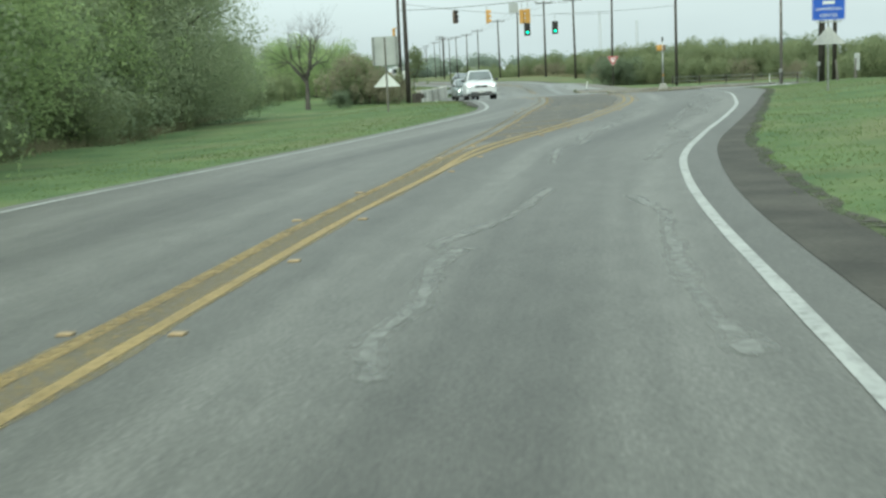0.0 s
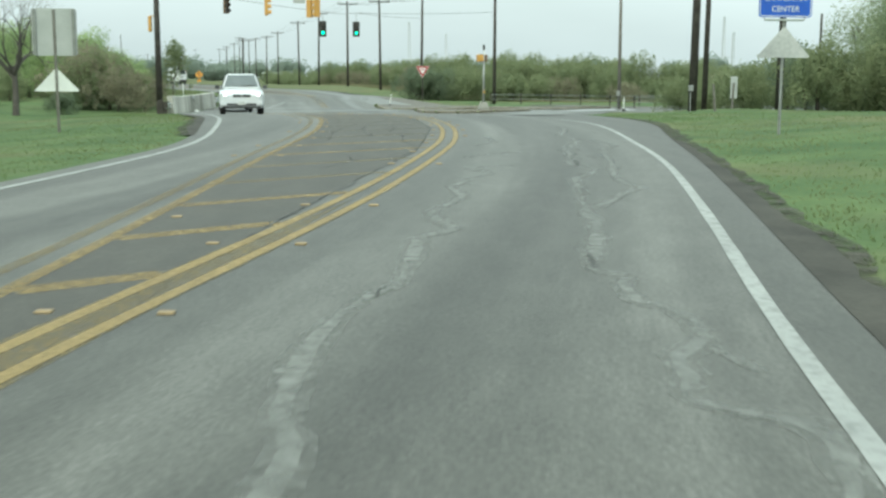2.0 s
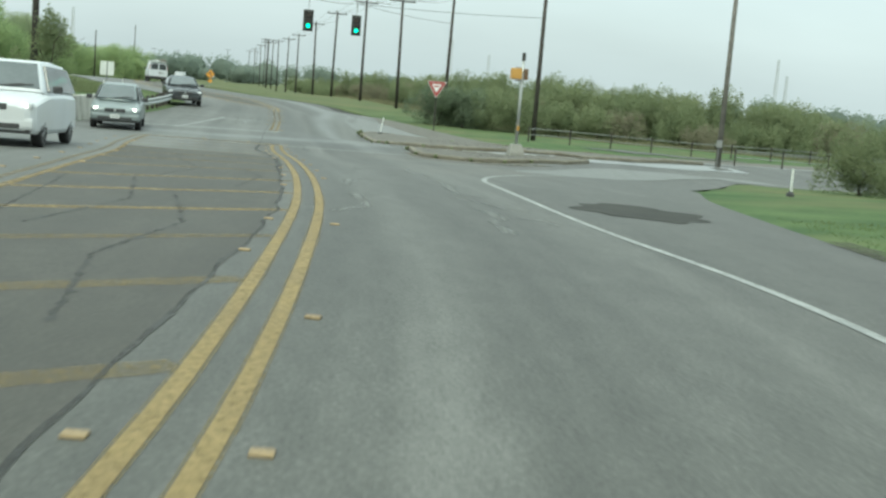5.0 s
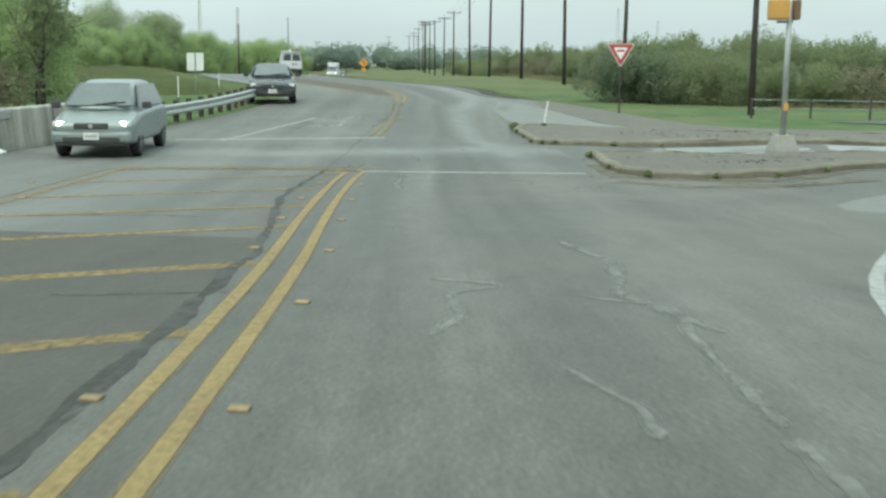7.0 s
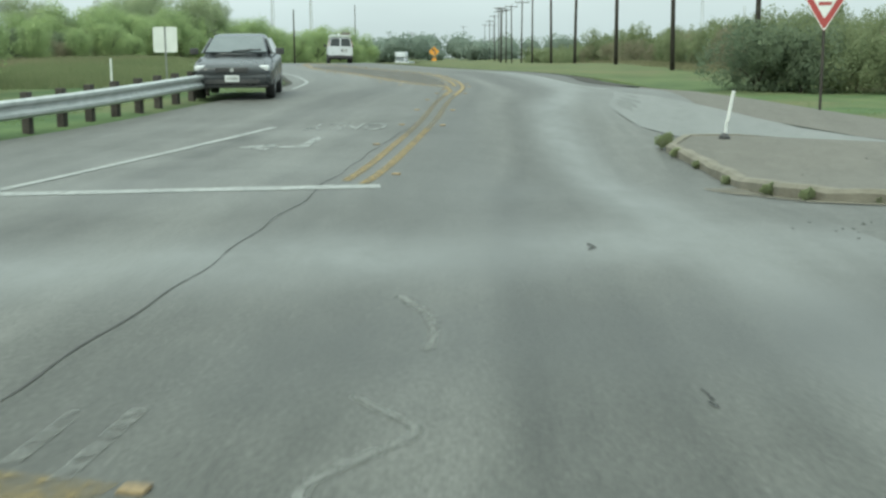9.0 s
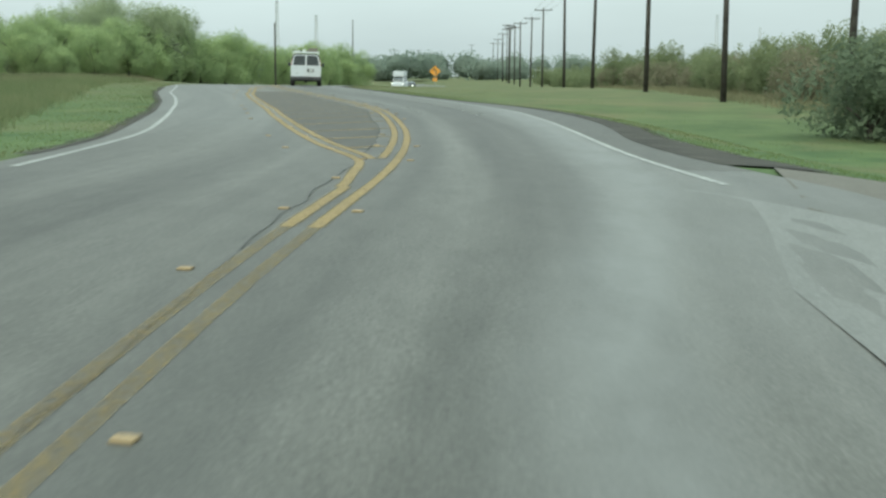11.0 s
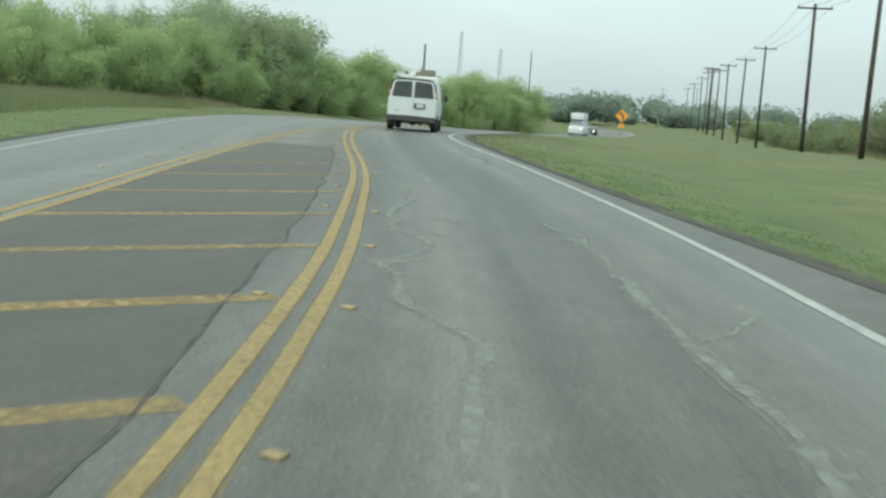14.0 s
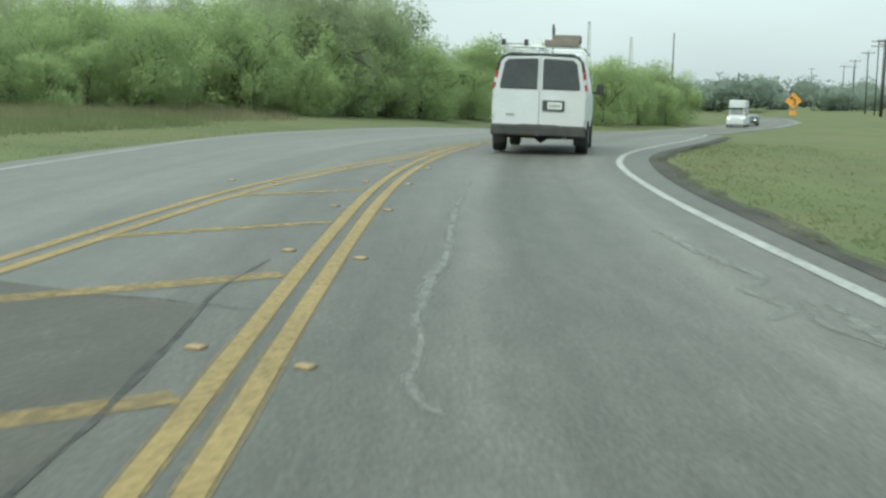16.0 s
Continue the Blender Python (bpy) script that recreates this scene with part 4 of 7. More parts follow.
poured_seal([(.77, 31.4), (.74, 30.6), (.91, 30.6), (.78, 30), (.8, 29.6), (.75, 29.1), (.79, 28.7), (.88, 28.2)], 18, 0.11)
poured_seal([(2.7, 30.4), (3.1, 30), (3.01, 29.4)], 45, 0.07)
poured_seal([(1.61, 35.5), (1.82, 35.2), (2.01, 34.7), (2.07, 34.2)], 19, 0.06)

# first bend
poured_seal([(2.88, -3.3), (2.6, -6.6), (2.27, -8.2), (2.52, -9.6), (2.43, -11.2), (2.25, -12.3), (2.09, -12.9), (2.2, -13.6), (2.28, -14), (2.17, -14.5), (2.28, -15), (2.38, -15.2), (2.17, -15.6), (2.16, -15.9), (2.22, -16.3), (2.6, -17), (2.52, -17.7), (2.25, -18.5), (2.3, -19.2), (2.38, -20.2), (2.4, -21), (2.46, -21.9), (2.6, -22.9), (2.64, -24.2), (2.63, -25.3), (2.9, -25.6), (2.93, -26.4), (3.22, -26.7), (3.31, -27.1), (3.31, -27.5), (3.14, -27.9), (3.22, -28.3), (3.12, -28.5), (3.3, -28.7), (3.63, -28.9), (3.7, -29.2), (3.6, -29.8), (3.35, -30.9), (3.3, -32), (3.15, -34)], 4, 0.12)
poured_seal([(2.8, -18.4), (2.45, -18.4)], 46, 0.06)
poured_seal([(2.87, -9.6), (2.94, -10.5), (3.16, -11.3), (3.18, -11.8), (2.93, -12.5), (2.83, -12.9), (2.89, -13.2), (3.08, -13.4)], 5, 0.1)
poured_seal([(2.93, -13.5), (2.77, -14.1), (2.83, -14.7), (2.84, -15.3), (2.85, -16.1), (2.81, -17.5), (2.8, -18.4), (2.88, -18.9), (2.95, -19.3), (3.12, -19.7), (2.86, -20.3), (2.77, -20.9), (2.5, -21.8)], 27, 0.11)
poured_seal([(3.34, -27.6), (3.59, -28.2)], 31, 0.07)
poured_seal([(3.16, -6.2), (3.33, -7.2)], 32, 0.05)
poured_seal([(1.4, -13.6), (1.12, -13.6), (.99, -13.9), (.62, -14.4), (.54, -14.55), (.5, -14.9), (.73, -15)], 7, 0.085)
poured_seal([(.68, -8.6), (.7, -9.2), (.85, -10.6), (.69, -11.1), (.48, -11.5), (.46, -12)], 8, 0.09)
poured_seal([(.86, -19), (1.15, -19.6)], 47, 0.06)
poured_seal([(1.31, -16.4), (.71, -16.9), (1.14, -17.9), (.83, -18.5), (.85, -19), (.74, -19.6), (1.04, -20.6), (.9, -22.1), (1.08, -22.7), (1.34, -23.2), (1.1, -23.7), (1.22, -24.6), (1.36, -25.7), (1.24, -26.4), (1.22, -27.3), (1.32, -28), (1.45, -28.7), (1.62, -29.1), (1.66, -29.8), (1.4, -30.8), (1.5, -32), (1.7, -34)], 3, 0.11)
# second bend
poured_seal([(.7, 93.4), (.7, 92.6), (.77, 91.4), (.45, 90.2), (.38, 89.3), (.52, 88.8), (.38, 88.1), (.49, 87.8), (.71, 87.7), (.84, 87.2), (.78, 86.7), (.61, 86.2), (.43, 85.9)], 21, 0.1)
poured_seal([(.8, 86.1), (.62, 85.9), (.42, 85.7), (.33, 85.5), (.08, 85.5)], 22, 0.09)
poured_seal([(.33, 85.5), (.5, 85.1), (.58, 83.9), (1.14, 83), (1.02, 81.5), (1, 80), (.88, 79.2), (.97, 78.6), (.89, 77.4)], 33, 0.1)
poured_seal([(.98, 87.9), (1.08, 87.95), (1.19, 87.9)], 34, 0.09)
poured_seal([(2.5, 90.2), (2.54, 89.8), (2.73, 89.5), (2.83, 89.1), (2.44, 88.5)], 35, 0.1)
poured_seal([(2.83, 89.1), (2.66, 88.3), (2.7, 87.9), (2.73, 87.3), (2.64, 86.8), (2.58, 83.8), (2.64, 81.9), (2.5, 80), (2.83, 78.6), (2.44, 77.5), (2.5, 76.9), (2.71, 76.6)], 20, 0.11)
poured_seal([(3.44, 85.3), (3.0, 84.4), (2.64, 83.9)], 36, 0.07)
poured_seal([(3.7, 104.4), (3.65, 102.8), (3.2, 100.9)], 37, 0.08)
poured_seal([(2.42, 98.4), (2.56, 98.2), (2.86, 98.6)], 39, 0.06)
poured_seal([(1.45, 96.4), (1.66, 96.6), (1.92, 96.9)], 40, 0.07)
poured_seal([(1.08, 111.5), (1.06, 109.8), (.98, 106.7), (.95, 104.8), (.83, 103.8), (.78, 102.8), (.82, 101.8), (.75, 101.4), (.83, 101.1), (1.02, 101)], 24, 0.06)
poured_seal([(.9, 99.7), (.95, 99), (.67, 97.8), (.57, 97.1), (.83, 96.7), (.93, 96.4), (.78, 96.2), (.7, 95.5), (.75, 94.5)], 38, 0.09)
poured_seal([(3.15, 107.3), (3.32, 106), (3.54, 105.2), (3.22, 104.6), (3.38, 104.1), (3.09, 103.6)], 25, 0.08)
poured_seal([(3.55, 104.4), (3.44, 103.8), (3.6, 103.2), (3.3, 101.4)], 26, 0.07)


def dark_crack(ctrl, seed, width=0.05):
    """A crack broken open to the dark base; ctrl: (metres right of the yellow line, y) of its bends."""
    rnd = random.Random(seed)
    pts = []
    for (u0, y0), (u1, y1) in zip(ctrl, ctrl[1:]):
        n = max(2, int(math.hypot(u1 - u0, y1 - y0) / 0.04))
        for i in range(n):
            y = y0 + (y1 - y0) * i / n
            pts.append((lane_off(u0 + (u1 - u0) * i / n)(y) + rnd.uniform(-0.02, 0.02), y + rnd.uniform(-0.015, 0.015)))
    pts.append((lane_off(ctrl[-1][0])(ctrl[-1][1]), ctrl[-1][1]))
    tp = [max(0.1, 0.12 + 0.9 * abs(noise.noise((p[0] * 3.1, p[1] * 2.9, seed))) + 0.65 * rnd.random() ** 2) for p in pts]
    tp[0] = tp[-1] = 0.1
    road_piece("crack", ribbon(pts, width, 0.0168, tp), TAR, "open dark crack")


# chipped hollows beside the sealant
dark_crack([(2.28, -13.5), (2.34, -13.95)], 1, 0.09)
dark_crack([(2.28, -15.45), (2.29, -15.6), (2.31, -15.8), (2.33, -16), (2.31, -16.2), (2.3, -16.5)], 2, 0.08)
dark_crack([(2.49, -14.5), (2.57, -14.7), (2.63, -14.95)], 3, 0.05)
dark_crack([(2.37, -12.6), (2.42, -13.2)], 4, 0.05)
dark_crack([(2.32, -17.8), (2.34, -18.2)], 5, 0.06)
dark_crack([(2.35, -19.7), (2.4, -20.3)], 10, 0.07)
dark_crack([(2.6, -24.6), (2.66, -25.3)], 6, 0.06)
dark_crack([(1.3, -25.9), (1.32, -26.3)], 7, 0.05)
dark_crack([(.83, 89.3), (1.04, 89.4), (1.27, 89.3), (1.3, 89)], 8, 0.04)
dark_crack([(.9, 88), (1.0, 87.85)], 9, 0.05)
dark_crack([(2.6, 37.55), (2.63, 37.4), (2.62, 37.25)], 51, 0.045)
dark_crack([(2.0, 33.9), (2.08, 33.6)], 52, 0.04)
# the broken surface of the first median
for k_, c_ in enumerate(([(-.54, -14.8), (-.56, -13.9), (-.5, -13.3), (-.55, -12.3), (-1.05, -10.3), (-1.13, -8.8), (-1.3, -7)], [(-2.03, -8.6), (-1.86, -8.4), (-1.95, -7.3), (-1.7, -6.3)], [(-1.6, -12.7), (-1.21, -12.7)],
                         [(-3.6, 9.1), (-3.1, 4), (-2.99, 1.4), (-3.04, -.5)], [(-2.6, -10), (-2.85, -7), (-2.8, -4.8), (-2.5, -2)], [(-1.55, -6.6), (-1.5, -4), (-1.9, -2)], [(-1.75, -13.4), (-1.6, -12.9), (-1.2, -12.2)],
                         [(-1.99, -7.8), (-2.3, -5), (-2.2, -2.5), (-1.8, 0)], [(-1.2, -1), (-1.6, 1.5), (-1.3, 4), (-1.8, 7)], [(-2.6, 3), (-2.2, 6), (-2.7, 9.5)], [(-1.4, -17), (-1.2, -15.6), (-1.5, -14.4)],
                         [(-1.6, 18.1), (-.9, 18.3), (-.2, 18.5)], [(-3.4, 23.2), (-2.2, 23.4), (-1.4, 23.5)], [(-2.5, 10), (-2.0, 13), (-2.6, 16)], [(-1.2, 9), (-.9, 12), (-1.3, 14)], [(-3.1, 16.2), (-2.77, 16.9), (-2.71, 17.7), (-2.36, 18.3)], [(-2.2, 26.6), (-1.9, 27), (-1.5, 27.1)])):
    dark_crack(c_, 20 + k_, 0.075)
# across the end of the dark patch on the second median
dark_crack([(-1.6, 102.25), (-1.1, 102.35), (-.6, 102.35), (-.2, 102.4)], 50, 0.04)


# ceramic buttons beside the yellow lines
def button_mesh():
    bm = box(0.1, 0.08, 0.022, (0, 0, 0.007), 0.01)
    me = bpy.data.meshes.new("raised_button")
    bm.to_mesh(me)
    bm.free()
    me.materials.append(BUTTON)
    return me


BUTTON_MESH = button_mesh()


def button(x, y):
    ob = new("raised_button", BUTTON_MESH)
    ob.parent = road
    ob.matrix_local = pose(x, y, ground_z(x, y) + 0.012, 0, 0, random.uniform(-6, 6))


for f, g_, y0, y1, pitch in ((yellow_a, median_a, -45.2, 31, 2.64), (yellow_b, median_b, 41.6, 140, 2.99)):
    y = y0
    while y < y1:
        if random.random() < 0.7:
            button(f(y) + 0.2, y)
        if random.random() < 0.8:
            button(f(y) - 0.52, y + 0.05)
        if (f is yellow_a and y > -22) or (f is yellow_b and 63 < y < 116):
            if random.random() < 0.8:
                button(g_(y) + 0.22, y - 0.9)
            if random.random() < 0.7:
                button(g_(y) - 0.55, y - 0.9)
        y += pitch


for x, y in ((-5.2, 31.9), (-5.0, 32.3), (-6.4, 32.7), (-7.9, 32.4), (-7.6, 31.2), (-5.4, 31.1)):
    button(x, y)


# ================= cross street, slip lane, islands =================
def patch(name, lower, upper, x0, x1, lift, material, label, cat="road", cols=10, step=1.5):
    """A paved patch between lower(x) and upper(x), laid on the ground."""
    n = int((x1 - x0) / step) + 1
    vs, fs = [], []
    for i in range(n + 1):
        x = x0 + (x1 - x0) * i / n
        a, b = lower(x), upper(x)
        for j in range(cols + 1):
            y = a + (b - a) * j / cols
            under = 0.04 if lift < 0.01 and edge_l(y) < x < edge_r(y) - 0.35 else 0.0
            vs.append((x, y, ground_z(x, y) + lift - under))
    for i in range(n):
        for j in range(cols):
            k = i * (cols + 1) + j
            fs.append((k, k + cols + 1, k + cols + 2, k + 1))
    return tagged(raw_mesh(name, vs, fs, material, smooth=True), label, cat, kind="structure")


patch("cross_road", low_edge, high_edge, -4.4, 60, 0.005, ASPHALT_SIDE, "worn asphalt side street joining from the right", cols=44, step=0.4)
patch("slip_lane", slip_lo, slip_hi, -5.6, 30, 0.0155, SLIP, "pale wet slip lane round the island", cols=6, step=0.8)
patch("paved_verge", slip_hi, verge_hi, -4.4, 30, 0.013, ISLAND_TOP, "dark gravelly paved verge", "pavement", 6)


def island(name, outline, h, label):
    """A kerbed traffic island: concrete kerb round a paved top."""
    holder = thing(name, pose(0, 0, 0), label, "traffic island", kind="structure")
    n = len(outline)
    # denser outline
    pts = []
    for i in range(n):
        a, b = Vector(outline[i]), Vector(outline[(i + 1) % n])
        k = max(1, int((b - a).length / 0.3))
        pts += [a.lerp(b, j / k) for j in range(k)]
    cen = sum(pts, Vector((0, 0))) / len(pts)
    bm = bmesh.new()
    rows = []
    for p in pts:
        inward = (cen - p).normalized()
        z = ground_z(p.x, p.y)
        w = 0.035 * noise.noise((p.x * 2, p.y * 2, 1)) + 0.025 * noise.noise((p.x * 6, p.y * 6, 4))
        q0, q1, q2, q3 = p, p + inward * 0.03, p + inward * 0.17, p + inward * 0.19
        rows.append([bm.verts.new((q0.x, q0.y, z - 0.05)), bm.verts.new((q0.x, q0.y, z + h * 0.7 + w)), bm.verts.new((q1.x + inward.x * .02, q1.y + inward.y * .02, z + h + w)), bm.verts.new((q2.x, q2.y, z + h + w)), bm.verts.new((q3.x, q3.y, z + h - 0.05))])
    m = len(rows)
    for i in range(m):
        r0, r1 = rows[i], rows[(i + 1) % m]
        for k in range(4):
            bm.faces.new((r0[k], r1[k], r1[k + 1], r0[k + 1]))
    bmesh.ops.recalc_face_normals(bm, faces=bm.faces)
    part("kerb", bm, KERB, holder, "weathered tan concrete kerb")
    bm = bmesh.new()
    ring = [bm.verts.new((p.x + (cen - p).normalized().x * 0.15, p.y + (cen - p).normalized().y * 0.15, ground_z(p.x, p.y) + h - 0.02)) for p in pts]
    c = bm.verts.new((cen.x, cen.y, ground_z(cen.x, cen.y) + h - 0.02))
    for i in range(m):
        bm.faces.new((ring[i], ring[(i + 1) % m], c))
    bmesh.ops.subdivide_edges(bm, edges=bm.edges[:], cuts=1)
    part("top", bm, ISLAND_TOP, holder, "worn tan-grey paving")
    return holder


patch("damp_strip", line_x([(2.6, 26.3), (4, 25.4), (6, 26.4), (9, 29.1), (12, 30.9)]), line_x([(2.6, 27.0), (3.2, 28.2), (5, 30.8), (7.5, 32.6), (12, 34.8)]), 2.6, 12, 0.013, SLIP, "pale damp strip across the side street", cols=8, step=0.5)
island("traffic_island", [(-0.85, 36.3), (-0.65, 34.3), (-0.3, 32.4), (0.3, 31.4), (1.2, 31.3), (3.0, 32.2), (5.0, 34.4), (6.2, 36.6), (6.0, 37.8), (3.2, 37.1), (0.6, 36.7)], 0.15, "kerbed island with the pedestrian signal on it")
island("traffic_island", [(-3.45, 47.6), (-2.9, 45.4), (-2.5, 43.3), (-2.15, 42.0), (-1.7, 41.4), (-0.4, 40.8), (1.3, 40.9), (5.5, 42.5), (10, 45.3), (13.5, 48.4), (11, 48.0), (5, 46.7), (2.7, 46.8), (0.9, 47.3), (-0.3, 48.1), (-1.4, 48.7), (-2.4, 49.2), (-3.2, 49.0)], 0.15, "long kerbed island between side street and slip lane")
patch("wet_crossing", line_x([(1, 37.2), (6.2, 38.3), (14, 42)]), line_x([(1, 40.4), (5.5, 42), (14, 47)]), 1, 14, 0.012, WALK, "pale wet concrete crossing between the islands", "pavement", 6)
# crossing stripes in the cut between the islands
for i in range(4):
    pts = [(0.6 + 0.55 * k, 37.75 + 0.5 * i + 0.16 * k) for k in range(8)]
    vs, fs = ribbon(pts, 0.2, 0.032)
    tagged(raw_mesh("crossing_stripe", vs, fs, WHITE_PAINT), "white crossing stripe on wet concrete", "road marking", group="crossing stripes", kind="structure")

# corner dirt and gravel inside the turn
def blob(cx, cy, rx, ry, lift, material, name, label, seed):
    vs, fs = [(cx, cy, ground_z(cx, cy) + lift)], []
    n = 40
    for ring_ in (0.5, 1.0):
        for i in range(n):
            a = math.tau * i / n
            k = ring_ * (1 + 0.35 * noise.noise((math.cos(a) * 2 + seed, math.sin(a) * 2, seed)))
            x, y = cx + rx * k * math.cos(a), cy + ry * k * math.sin(a)
            vs.append((x, y, ground_z(x, y) + lift))
    for i in range(n):
        j = (i + 1) % n
        fs += [(0, 1 + i, 1 + j), (1 + i, 1 + n + i, 1 + n + j, 1 + j)]
    return tagged(raw_mesh(name, vs, fs, material), label, "soil", kind="structure")


blob(3.35, 10.7, 1.05, 1.6, 0.022, CRUMBLED, "soil_patch", "dark crumbled soil at the corner of the junction", 2.0)


def gutter_silt(outline, wide, label):
    """Silt washed against the foot of a kerb, uneven in width."""
    pts = []
    for a, b in zip(outline[:-1], outline[1:]):
        k = max(1, int(math.dist(a, b) / 0.18))
        pts += [(a[0] + (b[0] - a[0]) * i / k + 0.08 * noise.noise((a[0] + i * 0.4, a[1], 3)), a[1] + (b[1] - a[1]) * i / k + 0.08 * noise.noise((a[1], i * 0.4, 8))) for i in range(k)]
    vs, fs = ribbon(pts, wide, 0.0175, [0.35 + 1.3 * abs(noise.noise((p[0] * 0.9, p[1] * 0.9, 6))) for p in pts])
    return tagged(raw_mesh("silt_strip", vs, fs, TAN_DIRT), label, "soil", kind="structure")


gutter_silt([(-0.75, 34.2), (-0.5, 32.4), (0.1, 31.3), (1.2, 31.05), (3.1, 31.95), (5.2, 34.2)], 0.75, "tan silt washed against the island kerb")
gutter_silt([(-2.7, 43.2), (-2.3, 41.9), (-1.75, 41.2), (-0.4, 40.6), (1.3, 40.7), (5.5, 42.3)], 0.5, "tan silt along the foot of the long kerb")
gutter_silt([(-0.4, 30.4), (0.8, 29.7), (2.3, 30.2), (4.2, 31.6)], 0.9, "thin tan silt fanned over the side street")
gutter_silt([(1.5, 30.7), (2.4, 30.3), (3.4, 31.2)], 0.6, "tan silt drifted at the island corner")


def rubble(name, spots, material, label, seed):
    """Loose clods, twigs and grit lying about, as one stuff."""
    rnd = np.random.default_rng(seed)
    vs, fs = [], []
    for x, y, r, n, size, lift in spots:
        for _ in range(n // 2):
            px, py = x + rnd.normal() * r, y + rnd.normal() * r * 0.6
            z = ground_z(px, py) + lift
            a, sx, sy, h = rnd.uniform(0, math.tau), size * rnd.uniform(0.3, 1.2), size * rnd.uniform(0.2, 0.55), size * rnd.uniform(0.15, 0.4)
            k = len(vs)
            c, s = math.cos(a), math.sin(a)
            for u, w in ((-1, -0.6), (0.2, -1), (1, 0.1), (0.3, 0.9), (-0.8, 0.7)):
                vs.append((px + (u * c * sx - w * s * sy), py + (u * s * sx + w * c * sy), z - 0.01))
            vs.append((px + rnd.normal() * size * 0.2, py + rnd.normal() * size * 0.2, z + h))
            fs += [(k + i, k + (i + 1) % 5, k + 5) for i in range(5)]
    return tagged(raw_mesh(name, vs, fs, material), label, "debris", kind="stuff")


rubble("loose_debris", [(0.9, 32.6, 0.5, 40, 0.03, 0.135), (2.2, 34.2, 0.5, 60, 0.05, 0.135), (1.6, 35.5, 0.4, 70, 0.06, 0.135), (3.6, 35.4, 0.7, 60, 0.04, 0.135), (0.2, 34.6, 0.4, 40, 0.03, 0.135), (-0.2, 31.3, 0.5, 40, 0.03, 0.015), (2.0, 31.0, 0.9, 50, 0.025, 0.015),
                        (-0.9, 43.2, 0.6, 40, 0.04, 0.135), (1.6, 44.0, 1.0, 60, 0.05, 0.135), (4.6, 44.6, 1.0, 60, 0.06, 0.135), (0.6, 46.0, 0.8, 50, 0.05, 0.135), (-1.6, 38.6, 0.4, 25, 0.03, 0.015), (-0.9, 28.9, 0.35, 14, 0.035, 0.015)], CRUMBLED, "dark clods and litter on the islands", 71)


def island_patch(pts, lift, material, label):
    vs = [(x, y, ground_z(x, y) + lift) for x, y in pts]
    return tagged(raw_mesh("worn_patch", vs, [tuple(range(len(vs)))], material), label, "pavement", kind="structure")


island_patch([(-0.7, 41.35), (-0.1, 41.2), (0.6, 41.25), (1.5, 41.5), (2.6, 41.9), (2.5, 42.4), (1.7, 42.55), (0.9, 42.3), (0.2, 42.35), (-0.5, 42.1), (-0.9, 41.8)], 0.148, KERB, "pale bare concrete patch on the long island")

blob(14, 60, 4.5, 1.6, 0.03, SHOULDER, "gravel_patch", "gravel beside the verge", 12.0)


# ================= roadside hardware =================
def on_ground(x, y, turn=0.0, sink=0.0):
    return pose(x, y, ground_z(x, y) - sink, 0, 0, turn)


def utility_pole(x, y, h, r, arm, label, lean=(0, 0), turn=8, wood=POLE_WOOD, insul=3, arm_w=2.6):
    t = thing("utility_pole", on_ground(x, y, turn, 0.05), label, "utility pole", group="utility poles")
    part("pole", tube([(0, 0, 0), (lean[0] * 0.5, lean[1] * 0.5, h * 0.5), (lean[0], lean[1], h)], [r, r * 0.85, r * 0.68], 10), wood, t, smooth=True)
    if arm:
        for k in range(arm):
            z = h - 0.35 - 0.9 * k
            bm = box(arm_w, 0.1, 0.13, (lean[0], lean[1] - r * 0.7, z), 0.015)
            a = part("crossarm", bm, wood, t)
            for i in range(insul):
                px = lean[0] + (-arm_w / 2 + 0.12) + (arm_w - 0.24) * i / (insul - 1)
                bm = tube([(px, lean[1] - r * 0.7, z + 0.05), (px, lean[1] - r * 0.7, z + 0.14), (px, lean[1] - r * 0.7, z + 0.2), (px, lean[1] - r * 0.7, z + 0.26)], [0.02, 0.055, 0.04, 0.05], 8)
                part("insulator", bm, STEEL_DULL, a)
    return t


def cable(p0, p1, sag, r, label, n=14):
    a, b = Vector(p0), Vector(p1)
    pts = []
    for i in range(n + 1):
        k = i / n
        p = a.lerp(b, k)
        p.z -= sag * 4 * k * (1 - k)
        pts.append(p)
    ob = link("cable", tube(pts, r, 5), SIGNAL_DARK)
    return tagged(ob, label, "cable", group="overhead cables")


TALL = "tall dark wooden utility pole with a crossarm"
BARE = "tall bare dark wooden pole carrying wires"
row = [(7.0, 70.5, 11.3), (1.0, 97.5, 11.4), (-3.8, 109.5, 11.2), (-8.4, 122.5, 11.4), (-13.9, 146.5, 11.5), (-18.6, 167, 11.2), (-27.0, 214.5, 12.0), (-32.3, 240, 12.0), (-37.3, 262, 12.2), (-42.4, 288, 12.3), (-46.3, 306, 12.8), (-54.2, 345, 12.8), (-64, 395, 12.8), (-75, 450, 13)]
tops = []
for i, (x, y, h) in enumerate(row):
    utility_pole(x, y, h, 0.17 if i < 6 else 0.16, 0 if i == 0 else 1, BARE if i == 0 else TALL, (0.15 * math.sin(i * 2.1), 0), 8)
    tops.append((x, y, ground_z(x, y) + h - 0.1))
for a, b in zip(tops, tops[1:]):
    for dx in (-1.15, 0.0, 1.15):
        cable((a[0] + dx, a[1], a[2]), (b[0] + dx, b[1], b[2]), 0.5, 0.014, "thin sagging power line between poles")
